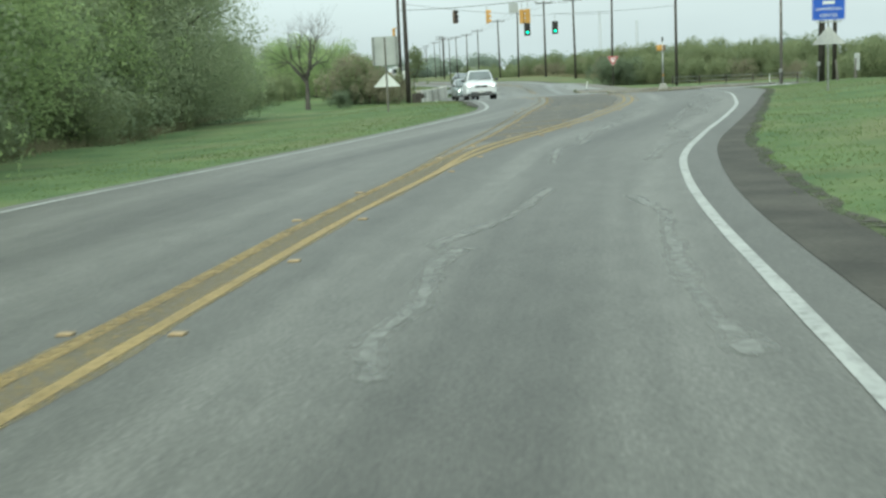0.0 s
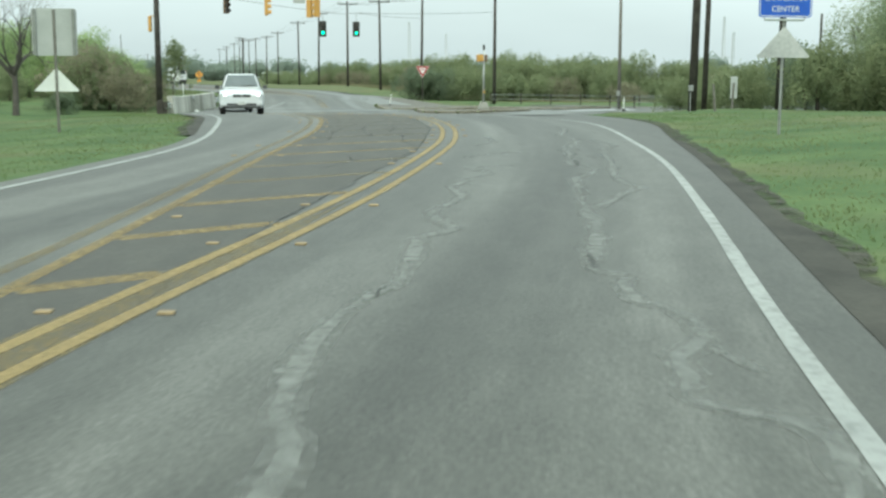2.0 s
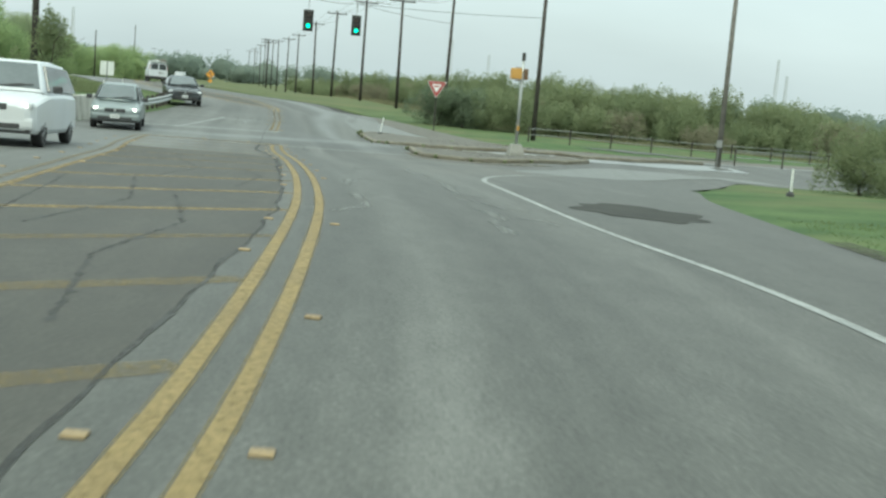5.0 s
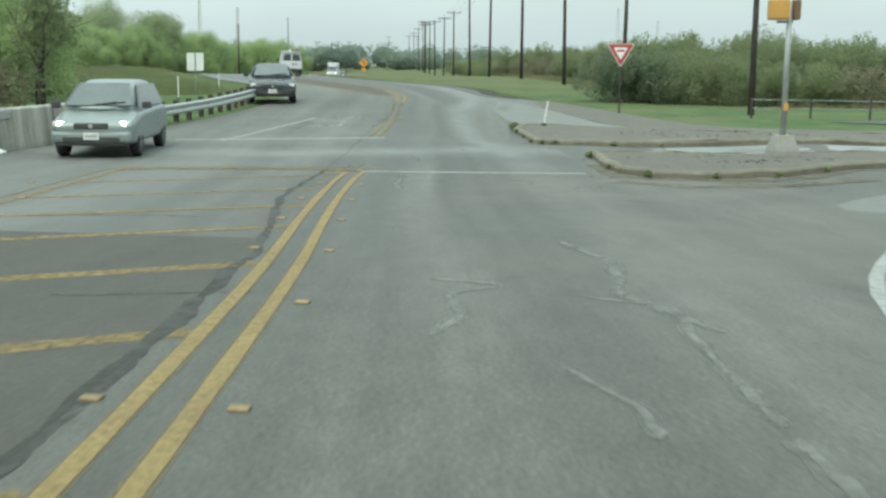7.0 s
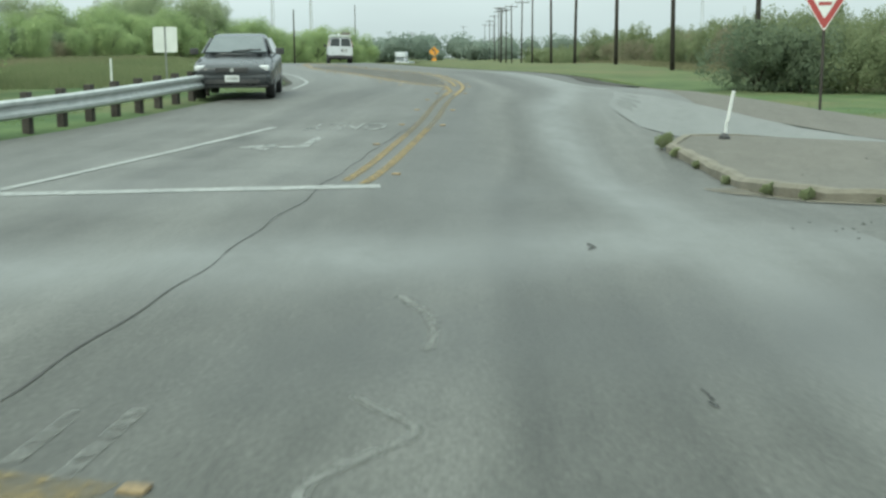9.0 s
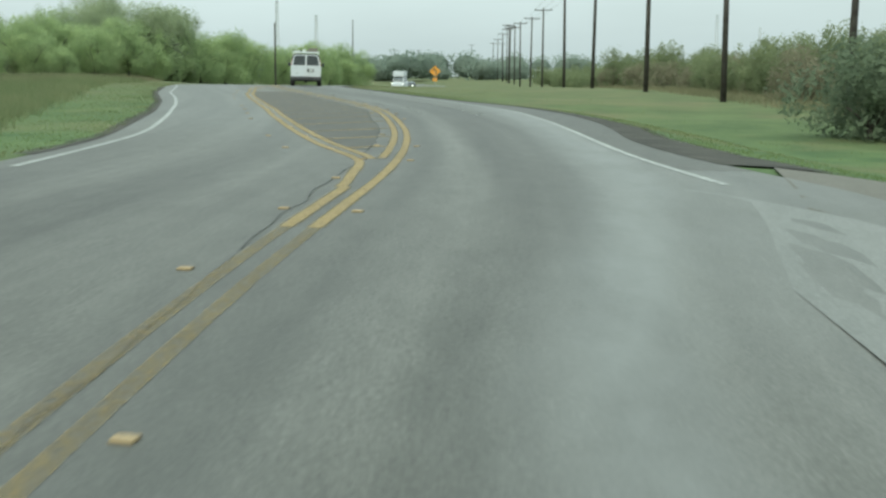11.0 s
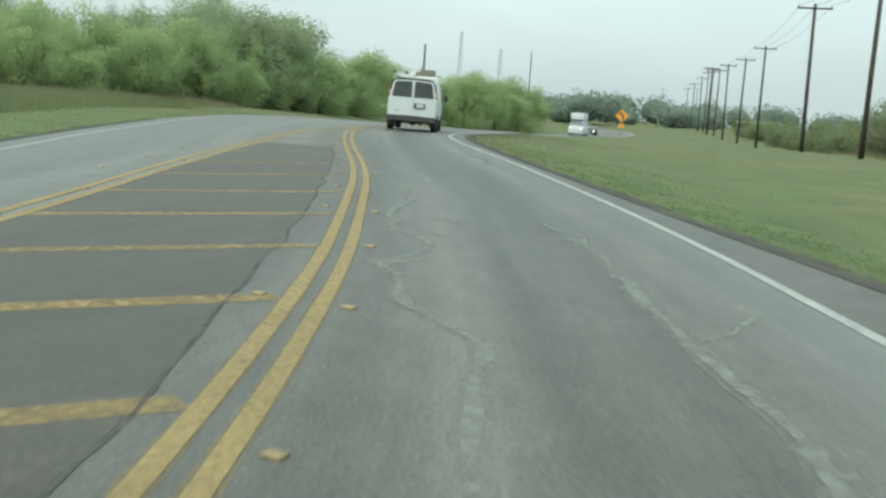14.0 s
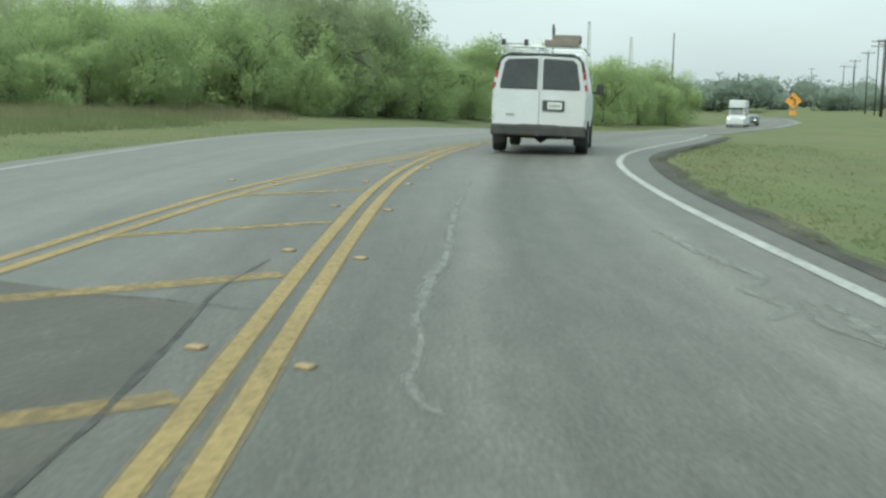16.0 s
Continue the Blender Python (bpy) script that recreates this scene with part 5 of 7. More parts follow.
second = [(-47.2, 311, 13.5), (-46.0, 303, 13.2), (-49.5, 322, 14.0), (-101, 545, 15), (-124, 540, 13), (-56.2, 181.3, 8.3), (-75.5, 278.7, 13.3), (-75, 470, 13.5), (-140, 560, 13)]
for i, (x, y, h) in enumerate(second):
    utility_pole(x, y, h, 0.13, 0 if i in (5, 6) else 2 if i == 2 else 1, "thin far wooden pole above the trees", (0, 0), 12)

# junction poles
LEFT_A, LEFT_B = (-18.2, 44.6), (-15.9, 33.7)
utility_pole(*LEFT_A, 11.5, 0.16, 0, "tall wooden pole holding the signal wires", (0.1, 0), 0)
utility_pole(*LEFT_B, 11.0, 0.19, 0, "thick dark wooden pole behind the parapet", (0, 0), 0)
RIGHT_A, RIGHT_B, RIGHT_C = (10.75, 15.7), (12.1, 18.7), (15.6, 18.7)
utility_pole(*RIGHT_A, 11.5, 0.19, 0, "very thick dark wooden pole in the grass corner", (0.12, 0), 0)
utility_pole(*RIGHT_B, 11.0, 0.13, 0, "slender dark wooden pole beside a thick one", (0.1, 0), 0)
utility_pole(*RIGHT_C, 10.5, 0.17, 0, "thick dark wooden pole standing in scrub", (0.08, 0), 0)
utility_pole(18.0, 20.2, 4.6, 0.075, 0, "short dark stub of a pole in the scrub", (0, 0), 0)
utility_pole(13.65, 46.2, 11.0, 0.13, 0, "grey wooden pole with a small meter box", (-0.05, 0), 0, POLE_PALE)
box_t = thing("meter_box", on_ground(13.5, 45.8) @ pose(0, 0, 1.1), "small grey meter box strapped to a pole", "meter box")
part("case", box(0.25, 0.14, 0.36, (0, -0.05, 0), 0.02), STEEL_DULL, box_t)
part("conduit", tube([(0, -0.03, -0.15), (0, -0.03, -1.1)], 0.025, 8), STEEL_DULL, box_t)
box_t = thing("meter_box", on_ground(10.4, 14.8) @ pose(0, 0, 1.0), "small pale box fixed to the thick pole", "meter box")
part("case", box(0.2, 0.12, 0.26, (0, -0.1, 0), 0.02), STEEL_DULL, box_t)
part("conduit", tube([(0, -0.08, -0.18), (0, -0.08, -1.0)], 0.03, 8), STEEL_DULL, box_t)
for x, y, lean in ((11.4, 14.4, -0.12), (12.9, 17.0, 0.05)):
    t = thing("fence_post", on_ground(x, y), "leaning pale wooden fence post", "post")
    part("post", tube([(0, 0, -0.1), (lean, 0, 1.15)], [0.055, 0.05], 8), POLE_PALE, t)
t = thing("marker_panel", on_ground(13.2, 17.8), "weathered pale utility marker panel on a stake", "marker")
part("panel", box(0.32, 0.05, 1.0, (0, 0, 0.95), 0.02), SIGN_BACK, t)
part("stake", tube([(0, 0.04, -0.1), (0, 0.04, 1.0)], 0.03, 6), POLE_PALE, t)

# wires of the junction
lza, rza = ground_z(*LEFT_A) + 7.4, ground_z(*RIGHT_A) + 7.6
SPAN_A = ((LEFT_A[0] + 0.15, LEFT_A[1], lza), (RIGHT_A[0] + 0.2, RIGHT_A[1], rza))
# the far heads hang on a bridle tied back to two poles of the row
KNOT_A, KNOT_B = (-8.2, 64.3, 6.75), (-5.5, 68.4, 6.9)
cable(*SPAN_A, 0.75, 0.022, "black span wire holding the traffic signals", 30)
cable((SPAN_A[0][0], SPAN_A[0][1], lza + 2.2), (SPAN_A[1][0], SPAN_A[1][1], rza + 2.4), 1.4, 0.012, "thin overhead service wire", 24)
for a_, b_ in (((LEFT_A[0] + 0.1, LEFT_A[1], ground_z(*LEFT_A) + 8.0), KNOT_A), (KNOT_A, KNOT_B), (KNOT_B, (7.0, 70.5, ground_z(7.0, 70.5) + 8.3)), (KNOT_B, (1.0, 97.5, ground_z(1.0, 97.5) + 8.6))):
    cable(a_, b_, 0.12, 0.016, "black span wire holding the traffic signals", 16)
cable((13.62, 46.2, 9.3), (16.2, 19.5, 9.6), 1.5, 0.014, "slack service wire between poles")
cable((13.62, 46.2, 9.0), (7.0, 70.5, 9.6), 1.2, 0.012, "thin overhead service wire", 24)
cable((16.2, 19.5, 9.8), (40, 10, 10), 1.6, 0.012, "thin overhead service wire", 20)


def span_z(span, sag, x):
    k = (x - span[0][0]) / (span[1][0] - span[0][0])
    y = span[0][1] + (span[1][1] - span[0][1]) * k
    return y, span[0][2] + (span[1][2] - span[0][2]) * k - sag * 4 * k * (1 - k)


def signal_head(x, y, z_bottom, z_wire, turn, housing, lit, label, sections=3, lens_front=True):
    """A hanging three-lens signal; local -y is the lens side."""
    h = 0.34 * sections
    t = thing("traffic_signal", pose(x, y, z_bottom, 0, 0, turn), label, "traffic light", group="junction signals")
    body = part("housing", box(0.34, 0.2, h, (0, 0, h / 2), 0.03), housing, t)
    for k in range(sections):
        zc = 0.17 + 0.34 * k
        bm = tube([(0, -0.09, zc), (0, -0.125, zc)], [0.13, 0.125], 16)
        part("lens", bm, GREEN_LENS if (lit and k == 0) else DARK_LENS, body, "lit green lens" if (lit and k == 0) else "")
        vis = bmesh.new()
        prev = None
        for i in range(13):
            a = radians(-25 + 230 * i / 12)
            c, s = math.cos(a) * 0.15, math.sin(a) * 0.15
            cur = [vis.verts.new((c, -0.1, zc + s)), vis.verts.new((c, -0.3, zc + s)), vis.verts.new((c * 1.08, -0.3, zc + s * 1.08)), vis.verts.new((c * 1.08, -0.1, zc + s * 1.08))]
            if prev:
                for q in range(4):
                    vis.faces.new((prev[q], cur[q], cur[(q + 1) % 4], prev[(q + 1) % 4]))
            prev = cur
        bmesh.ops.recalc_face_normals(vis, faces=vis.faces)
        part("visor", vis, SIGNAL_DARK if housing is not SIGNAL_YELLOW else housing, body)
    if lit:
        part("backplate", box(0.62, 0.03, h + 0.3, (0, 0.07, h / 2), 0.01), SIGNAL_DARK, t, "black backing board")
    part("hanger", tube([(0, 0, h - 0.02), (0, 0, max(z_wire - z_bottom, h + 0.1))], 0.022, 6), STEEL_DULL, t)
    return t


def hang(x, zb, turn, housing, lit, label, span=SPAN_A, sag=0.75, y=None):
    yy, zw = span_z(span, sag, x)
    return signal_head(x, yy, zb, zw, turn, housing, lit, label)


FAR_HEADS = "dark three-lens traffic light showing green"
for knot, zb in ((KNOT_A, 4.83), (KNOT_B, 4.98)):
    signal_head(knot[0], knot[1], zb, knot[2], 8, SIGNAL_DARK, True, FAR_HEADS)
hang(-12.7, 5.2, 35, SIGNAL_BROWN, False, "brown three-lens traffic light hanging unlit")
hang(-9.9, 4.95, 95, SIGNAL_YELLOW, False, "yellow traffic light seen from its side")
hang(-7.1, 4.7, 150, SIGNAL_YELLOW, False, "yellow traffic light turned to the side street")
hang(-6.65, 4.7, 210, SIGNAL_YELLOW, False, "yellow traffic light turned to the side street")
y_, z_ = span_z(SPAN_A, 0.75, -7.75)
t = thing("hanging_sign", pose(-7.75, y_, z_ - 0.75, 0, 0, 10), "plain grey back of a square lane sign on the wire", "sign")
part("panel", box(0.68, 0.02, 0.72, (0, 0, 0.33), 0.006), SIGN_BACK, t)
part("clamp", box(0.06, 0.05, 0.14, (0, 0, 0.72), 0.01), STEEL_DULL, t)
# side-mounted heads on the left pole
t = thing("traffic_signal", on_ground(*LEFT_A) @ pose(-0.38, 0, 4.9, 0, 0, 90), "yellow traffic light bracketed to a wooden pole", "traffic light", group="junction signals")
body = part("housing", box(0.34, 0.2, 1.02, (0, 0, 0.51), 0.03), SIGNAL_YELLOW, t)
for k in range(3):
    part("lens", tube([(0, -0.09, 0.17 + 0.34 * k), (0, -0.125, 0.17 + 0.34 * k)], [0.13, 0.125], 16), DARK_LENS, body)
part("bracket", box(0.1, 0.4, 0.06, (0, -0.2, 1.04), 0.01), SIGNAL_YELLOW, t)

# pedestrian signal on the island
PX, PY = 3.25, 36.0
t = thing("pedestrian_signal", pose(PX, PY, ground_z(PX, PY) + 0.13, 0, 0, 10), "yellow pedestrian signal on a grey steel pole with a concrete foot", "pedestrian signal")
part("foot", loft([[(s * math.cos(a), s * math.sin(a), z) for a in [math.tau * k / 4 + math.pi / 4 for k in range(4)]] for s, z in ((0.42, -0.05), (0.4, 0.12), (0.26, 0.42), (0.24, 0.46))]), CONCRETE, t, "pyramidal concrete foot")
part("pole", tube([(0, 0, 0.4), (0, 0, 3.85)], [0.065, 0.055], 12), STEEL, t, smooth=True)
hd = part("head", box(0.36, 0.34, 0.42, (-0.26, 0, 3.1), 0.04), SIGNAL_YELLOW, t)
part("visor", box(0.38, 0.1, 0.4, (-0.26, -0.2, 3.1), 0.03), SIGNAL_YELLOW, hd)
part("head", box(0.16, 0.4, 0.42, (0.12, 0.05, 3.1), 0.04), SIGNAL_BROWN, t)
for zz in (2.85, 3.33):
    part("bracket", box(0.34, 0.06, 0.05, (-0.1, 0, zz), 0.01), STEEL_DULL, t)
part("cap", tube([(0, 0, 3.6), (0, 0, 3.9)], 0.07, 10), SIGNAL_DARK, t)
part("push_button", box(0.09, 0.08, 0.16, (0, -0.08, 1.05), 0.015), SIGNAL_YELLOW, t)


# ================= signs =================
def steel_post(t, h, r=0.032, at=(0, 0)):
    return part("post", tube([(at[0], at[1], -0.2), (at[0], at[1], h)], r, 8), STEEL_DULL, t)


def triangle(w, h, point_up, z, r=0.04):
    a = [(-w / 2, z), (w / 2, z), (0, z + h)] if point_up else [(0, z), (w / 2, z + h), (-w / 2, z + h)]
    cen = Vector((sum(p[0] for p in a) / 3, sum(p[1] for p in a) / 3))
    out = []
    for i in range(3):
        p, q, s = Vector(a[i]), Vector(a[i - 1]), Vector(a[(i + 1) % 3])
        d0, d1 = (q - p).normalized() * r * 1.7, (s - p).normalized() * r * 1.7
        for k in range(4):
            u = k / 3
            out.append(tuple((p + d0 * (1 - u) ** 2 + d1 * u ** 2)))
    return out


# back of a road sign on the left bank, above the back of a triangle
SX, SY = -11.15, -2.8
t = thing("road_sign", on_ground(SX, SY, 4), "grey back of a square sign above a white triangle", "road sign")
gz_ = ground_z(SX, SY)
panel = part("panel", plate([(x, z + 2.42 - gz_) for x, z in rounded(1.15, 1.22, 0.07)], 0.012), SIGN_BACK, t, "unpainted aluminium sign back")
for sx in (-0.5, 0.5):
    part("stiffener", box(0.09, 0.04, 1.2, (sx, -0.03, 2.42 - gz_), 0.01), STEEL_DULL, panel)
part("triangle_panel", plate(triangle(1.2, 0.62, True, 0.88 - gz_), 0.012), SIGN_WHITE, t, "pale back of a triangular panel")
steel_post(t, 3.0 - gz_, 0.04).data.materials[0] = POLE_PALE

# blue service sign on the right verge with a pale triangle under it
BX, BY = 6.0, -9.3
gz_ = ground_z(BX, BY) + 0.12
t = thing("service_sign", on_ground(BX, BY, 3), "blue information sign above a pale triangular panel on a post", "road sign")
panel = part("panel", plate([(x, z + 3.17 - gz_) for x, z in rounded(1.16, 1.0, 0.07)], 0.014), SIGN_BLUE, t, "blue enamel face with white lettering")
part("border", loft([[(x, -0.012, z + 3.17 - gz_) for x, z in rounded(1.12, 0.96, 0.06)], [(x, -0.009, z + 3.17 - gz_) for x, z in rounded(1.09, 0.93, 0.05)]], cap=False), SIGN_WHITE, panel)
for zz, widths in ((3.52, (0.3, 0.1, 0.36)), (3.29, (0.42,))):
    x0 = -sum(widths) / 2 - 0.04 * (len(widths) - 1)
    for w in widths:
        part("text_bar", box(w, 0.006, 0.11, (x0 + w / 2, -0.012, zz - gz_), 0.002), SIGN_WHITE, panel)
        x0 += w + 0.08
lettering("SAMARITAN", 0.165, SIGN_WHITE, panel, pose(0, -0.012, 3.06 - gz_, 90, 0, 0), "white capital lettering")
lettering("CENTER", 0.165, SIGN_WHITE, panel, pose(0, -0.012, 2.84 - gz_, 90, 0, 0), "white capital lettering")
part("bracket", tube([(-0.48, 0.03, 2.72 - gz_), (-0.42, 0.03, 2.62 - gz_), (0.42, 0.03, 2.62 - gz_), (0.48, 0.03, 2.72 - gz_)], 0.025, 8), STEEL, t)
part("triangle_panel", plate(triangle(1.2, 0.66, True, 1.83 - gz_), 0.012), SIGN_STAINED, t, "pale grey triangular panel")
steel_post(t, 3.3 - gz_, 0.035, (0, 0.05))

# yield sign beyond the slip lane
YX, YY = 0.1, 57.9
gz_ = ground_z(YX, YY)
t = thing("yield_sign", on_ground(YX, YY, -5), "red and white yield sign on a thin dark post", "yield sign")
yp = part("panel", plate(triangle(1.14, 0.96, False, 1.22 - gz_, 0.05), 0.014), SIGN_RED, t, "red triangle")
part("inner_triangle", loft([[(x, yy, z) for x, z in triangle(0.58, 0.49, False, 1.53 - gz_, 0.03)] for yy in (-0.011, -0.008)]), SIGN_WHITE, yp, "dirty white inner triangle")
part("text_bar", box(0.3, 0.004, 0.08, (0, -0.0135, 1.89 - gz_), 0.001), SIGN_RED, yp)
part("border", loft([[(x, -0.0095, z) for x, z in triangle(1.12, 0.94, False, 1.23 - gz_, 0.05)], [(x, -0.0095, z) for x, z in triangle(1.05, 0.88, False, 1.27 - gz_, 0.045)]], cap=False), SIGN_WHITE, yp)
steel_post(t, 2.1 - gz_, 0.035, (0, 0.05)).data.materials[0] = POLE_WOOD

# back of a sign beyond the guardrail
t = thing("road_sign", on_ground(-21.3, 67.0, 12), "blank grey back of a sign on a thin post", "road sign")
gz_ = ground_z(-21.3, 67.0)
panel = part("panel", plate([(x, z + 1.35 - gz_) for x, z in rounded(0.86, 0.9, 0.06)], 0.012), SIGN_WHITE, t, "pale sign back")
part("stiffener", box(0.05, 0.03, 0.9, (0, -0.02, 1.35 - gz_), 0.008), STEEL_DULL, panel)
steel_post(t, 1.8 - gz_, 0.03)

# amber bend sign far along the road
t = thing("bend_sign", on_ground(-46.4, 228.5, 10), "amber diamond bend sign with an amber plate below", "warning sign")
gz_ = ground_z(-46.4, 228.5)
d = [(0, -0.92), (0.92, 0), (0, 0.92), (-0.92, 0)]
panel = part("panel", plate([(x, z + 1.75 - gz_) for x, z in d], 0.014), SIGN_ORANGE, t, "amber diamond")
part("arrow", loft([[(x, yy, z + 1.75 - gz_) for x, z in ((.1, -.5), (.26, -.5), (.26, .15), (-.08, .35), (-.02, .5), (-.42, .42), (-.24, .02), (-.16, .2), (.1, .05))] for yy in (-0.012, -0.009)]), SIGNAL_DARK, panel)
part("plate", plate([(x, z + 0.42 - gz_) for x, z in rounded(0.75, 0.6, 0.05)], 0.014), SIGN_ORANGE, t, "amber advisory plate")
steel_post(t, 1.9 - gz_, 0.04)


# ================= posts, barrier, guardrails, fences =================
def flex_post(x, y, h, lean, label):
    t = thing("delineator_post", on_ground(x, y), label, "delineator")
    lift = 0.14 if (x > -4) else 0.0
    part("base", tube([(0, 0, lift - 0.02), (0, 0, lift + 0.05), (0.01, 0, lift + 0.1)], [0.1, 0.09, 0.04], 12), BLACK_PLASTIC, t, "black rubber base")
    part("post", tube([(0.01, 0, lift + 0.08), (lean * 0.15, 0, lift + 0.28), (lean * 0.3, 0, lift + 0.3), (lean, 0, lift + h)], [0.026, 0.022, 0.029, 0.029], 10), SIGN_WHITE, t, "scuffed white plastic tube")
    return t


flex_post(-2.5, 48.4, 0.8, 0.12, "leaning white plastic delineator on the island tip")
flex_post(8.4, 18.9, 0.62, 0.0, "short white plastic marker in the grass corner")
flex_post(-19.1, 58.8, 1.0, 0.0, "white delineator post behind the guardrail")
flex_post(-21.1, 70.0, 0.9, 0.0, "white delineator post behind the guardrail")

# concrete parapet in cast lengths
t = thing("concrete_barrier", pose(0, 0, 0), "rain-stained concrete parapet along the bridge side", "barrier", kind="structure")
prof = [(-0.2, -0.1), (0.17, -0.1), (0.16, 0.12), (0.12, 0.5), (0.09, 0.93), (0.06, 0.97), (-0.16, 0.97), (-0.2, 0.93)]
ys_ = [29.5, 33.4, 37.3, 41.2]
bx = line_x([(29.5, -14.45), (33.4, -14.35), (37.3, -14.2), (41.2, -13.95)])
for a, b in zip(ys_, ys_[1:]):
    secs = []
    for k in range(5):
        y = a + 0.03 + (b - a - 0.06) * k / 4
        secs.append([(bx(y) + px, y, ground_z(bx(y), y) + pz) for px, pz in prof])
    part("wall_length", loft(secs), STREAKED, t)


plq = thing("name_plaque", pose(bx(35.0) + 0.13, 35.0, ground_z(bx(35.0), 35.0) + 0.84, 0, 0, 90), "pale blank metal plaque fixed to the parapet", "plaque")
part("plate", box(0.68, 0.03, 0.2, (0, 0, 0), 0.01), SIGN_BACK, plq)
for sx in (-0.28, 0.28):
    part("bolt", tube([(sx, -0.03, 0), (sx, 0, 0)], 0.014, 6), STEEL_DULL, plq)
lit_ = bmesh.new()
bmesh.ops.create_icosphere(lit_, subdivisions=3, radius=0.15)
for v in lit_.verts:
    v.co *= 0.7 + 0.9 * abs(noise.noise(v.co * 14))
    v.co.z = max(v.co.z * 0.55, -0.03)
lit_ob = link("crumpled_bag", lit_, SIGN_WHITE)
lit_ob.matrix_world = pose(-13.85, 34.2, ground_z(-13.85, 34.2) + 0.035)
tagged(lit_ob, "crumpled white plastic bag lying at the parapet", "litter")


def guardrail(pts, label, end_flare=True):
    """A W-beam rail on blocked-out timber posts along plan points."""
    t = thing("guardrail", pose(0, 0, 0), label, "guardrail")
    dense = []
    for (x0, y0), (x1, y1) in zip(pts, pts[1:]):
        n = max(1, int(math.hypot(x1 - x0, y1 - y0) / 0.48))
        dense += [(x0 + (x1 - x0) * i / n, y0 + (y1 - y0) * i / n) for i in range(n)]
    dense.append(pts[-1])
    wave = [(0.0, 0.28), (0.05, 0.32), (0.05, 0.37), (0.0, 0.42), (0.0, 0.46), (0.05, 0.51), (0.05, 0.56), (0.0, 0.6)]
    prof_ = wave + [(a - 0.012, b) for a, b in wave[::-1]]
    secs = []
    for i, (x, y) in enumerate(dense):
        x0, y0 = dense[max(i - 1, 0)]
        x1, y1 = dense[min(i + 1, len(dense) - 1)]
        d = math.hypot(x1 - x0, y1 - y0)
        nx, ny = (y1 - y0) / d, -(x1 - x0) / d
        z = ground_z(x, y)
        secs.append([(x + nx * a, y + ny * a, z + b) for a, b in prof_])
    part("rail", loft(secs), STEEL, t, "galvanised corrugated rail")
    for i in range(1, len(dense), 2):
        x, y = dense[i]
        p = part("post", box(0.14, 0.15, 1.0, (x - 0.3, y, ground_z(x, y) + 0.17), 0.015), POLE_WOOD, t, "dark timber post")
        part("block", box(0.16, 0.13, 0.3, (x - 0.12, y, ground_z(x, y) + 0.44), 0.01), POLE_WOOD, p)
    return t


guardrail([(-13.9, 41.4), (-13.65, 44), (-13.5, 47), (-13.55, 50), (-13.85, 53.2), (-14.5, 55.5)], "galvanised guardrail on dark timber posts after the parapet")
guardrail([(-12.6, 19.5), (-13.5, 23), (-14.2, 26.5), (-14.4, 29.3)], "galvanised guardrail leading up to the parapet")


def rail_fence(pts, label):
    t = thing("rail_fence", pose(0, 0, 0), label, "fence")
    for a, b in zip(pts, pts[1:]):
        for h in (0.45, 0.82):
            part("rail", tube([(a[0], a[1], ground_z(*a) + h), (b[0], b[1], ground_z(*b) + h)], 0.024, 6), STEEL_DULL, t)
    for x, y in pts:
        part("post", tube([(x, y, ground_z(x, y) - 0.1), (x, y, ground_z(x, y) + 0.93)], 0.05, 8), POLE_WOOD, t)
    return t


rail_fence([(6 + 2.6 * i, 62.6 + 0.28 * i) for i in range(16)], "low pipe rail fence along the far side of the street")
rail_fence([(16 + 3 * i, 52 + 1.5 * i) for i in range(10)], "low pipe rail fence beside the side street")


# ================= vehicles =================
def wheel(parent, x, y, r, w, side):
    t = part("wheel", tube([(x - w / 2, y, r), (x + w / 2, y, r)], r * 0.5, 20), BLACK_PLASTIC, parent)
    prof_ = [(-0.5, 0.62), (-0.5, 0.92), (-0.38, 1.0), (0.38, 1.0), (0.5, 0.92), (0.5, 0.62)]
    n = 28
    secs = [[(x + a * w, y + b * r * math.cos(math.tau * k / n), r + b * r * math.sin(math.tau * k / n)) for a, b in prof_] for k in range(n)]
    bm = bmesh.new()
    rings = [[bm.verts.new(p) for p in s] for s in secs]
    for i in range(n):
        for k in range(len(prof_)):
            bm.faces.new((rings[i][k], rings[i][(k + 1) % len(prof_)], rings[(i + 1) % n][(k + 1) % len(prof_)], rings[(i + 1) % n][k]))
    bmesh.ops.recalc_face_normals(bm, faces=bm.faces)
    part("tyre", bm, RUBBER, t, smooth=True)
    xo = x + side * w * 0.42
    bm = tube([(xo - side * 0.05, y, r), (xo, y, r), (xo + side * 0.015, y, r)], [r * 0.63, r * 0.6, r * 0.2], 20)
    for k in range(5):
        a = math.tau * k / 5
        box(0.03, r * 0.13, r * 0.5, (xo + side * 0.012, y + math.cos(a) * r * 0.33, r + math.sin(a) * r * 0.33), 0.005, bm, Matrix.Rotation(a - math.pi / 2, 4, "X"))
    part("rim", bm, RIM, t)
    return t


def soften(ob, levels=2):
    """Rounds a lofted shell."""
    md = ob.modifiers.new("round", "SUBSURF")
    md.levels = md.render_levels = levels
    for p in ob.data.polygons:
        p.use_smooth = True
    return ob


def bevelled(ob):
    """Eases the corners of a boxy shell."""
    md = ob.modifiers.new("ease", "BEVEL")
    md.width, md.segments, md.limit_method, md.angle_limit = 0.05, 3, "ANGLE", radians(18)
    for p in ob.data.polygons:
        p.use_smooth = True
    return ob


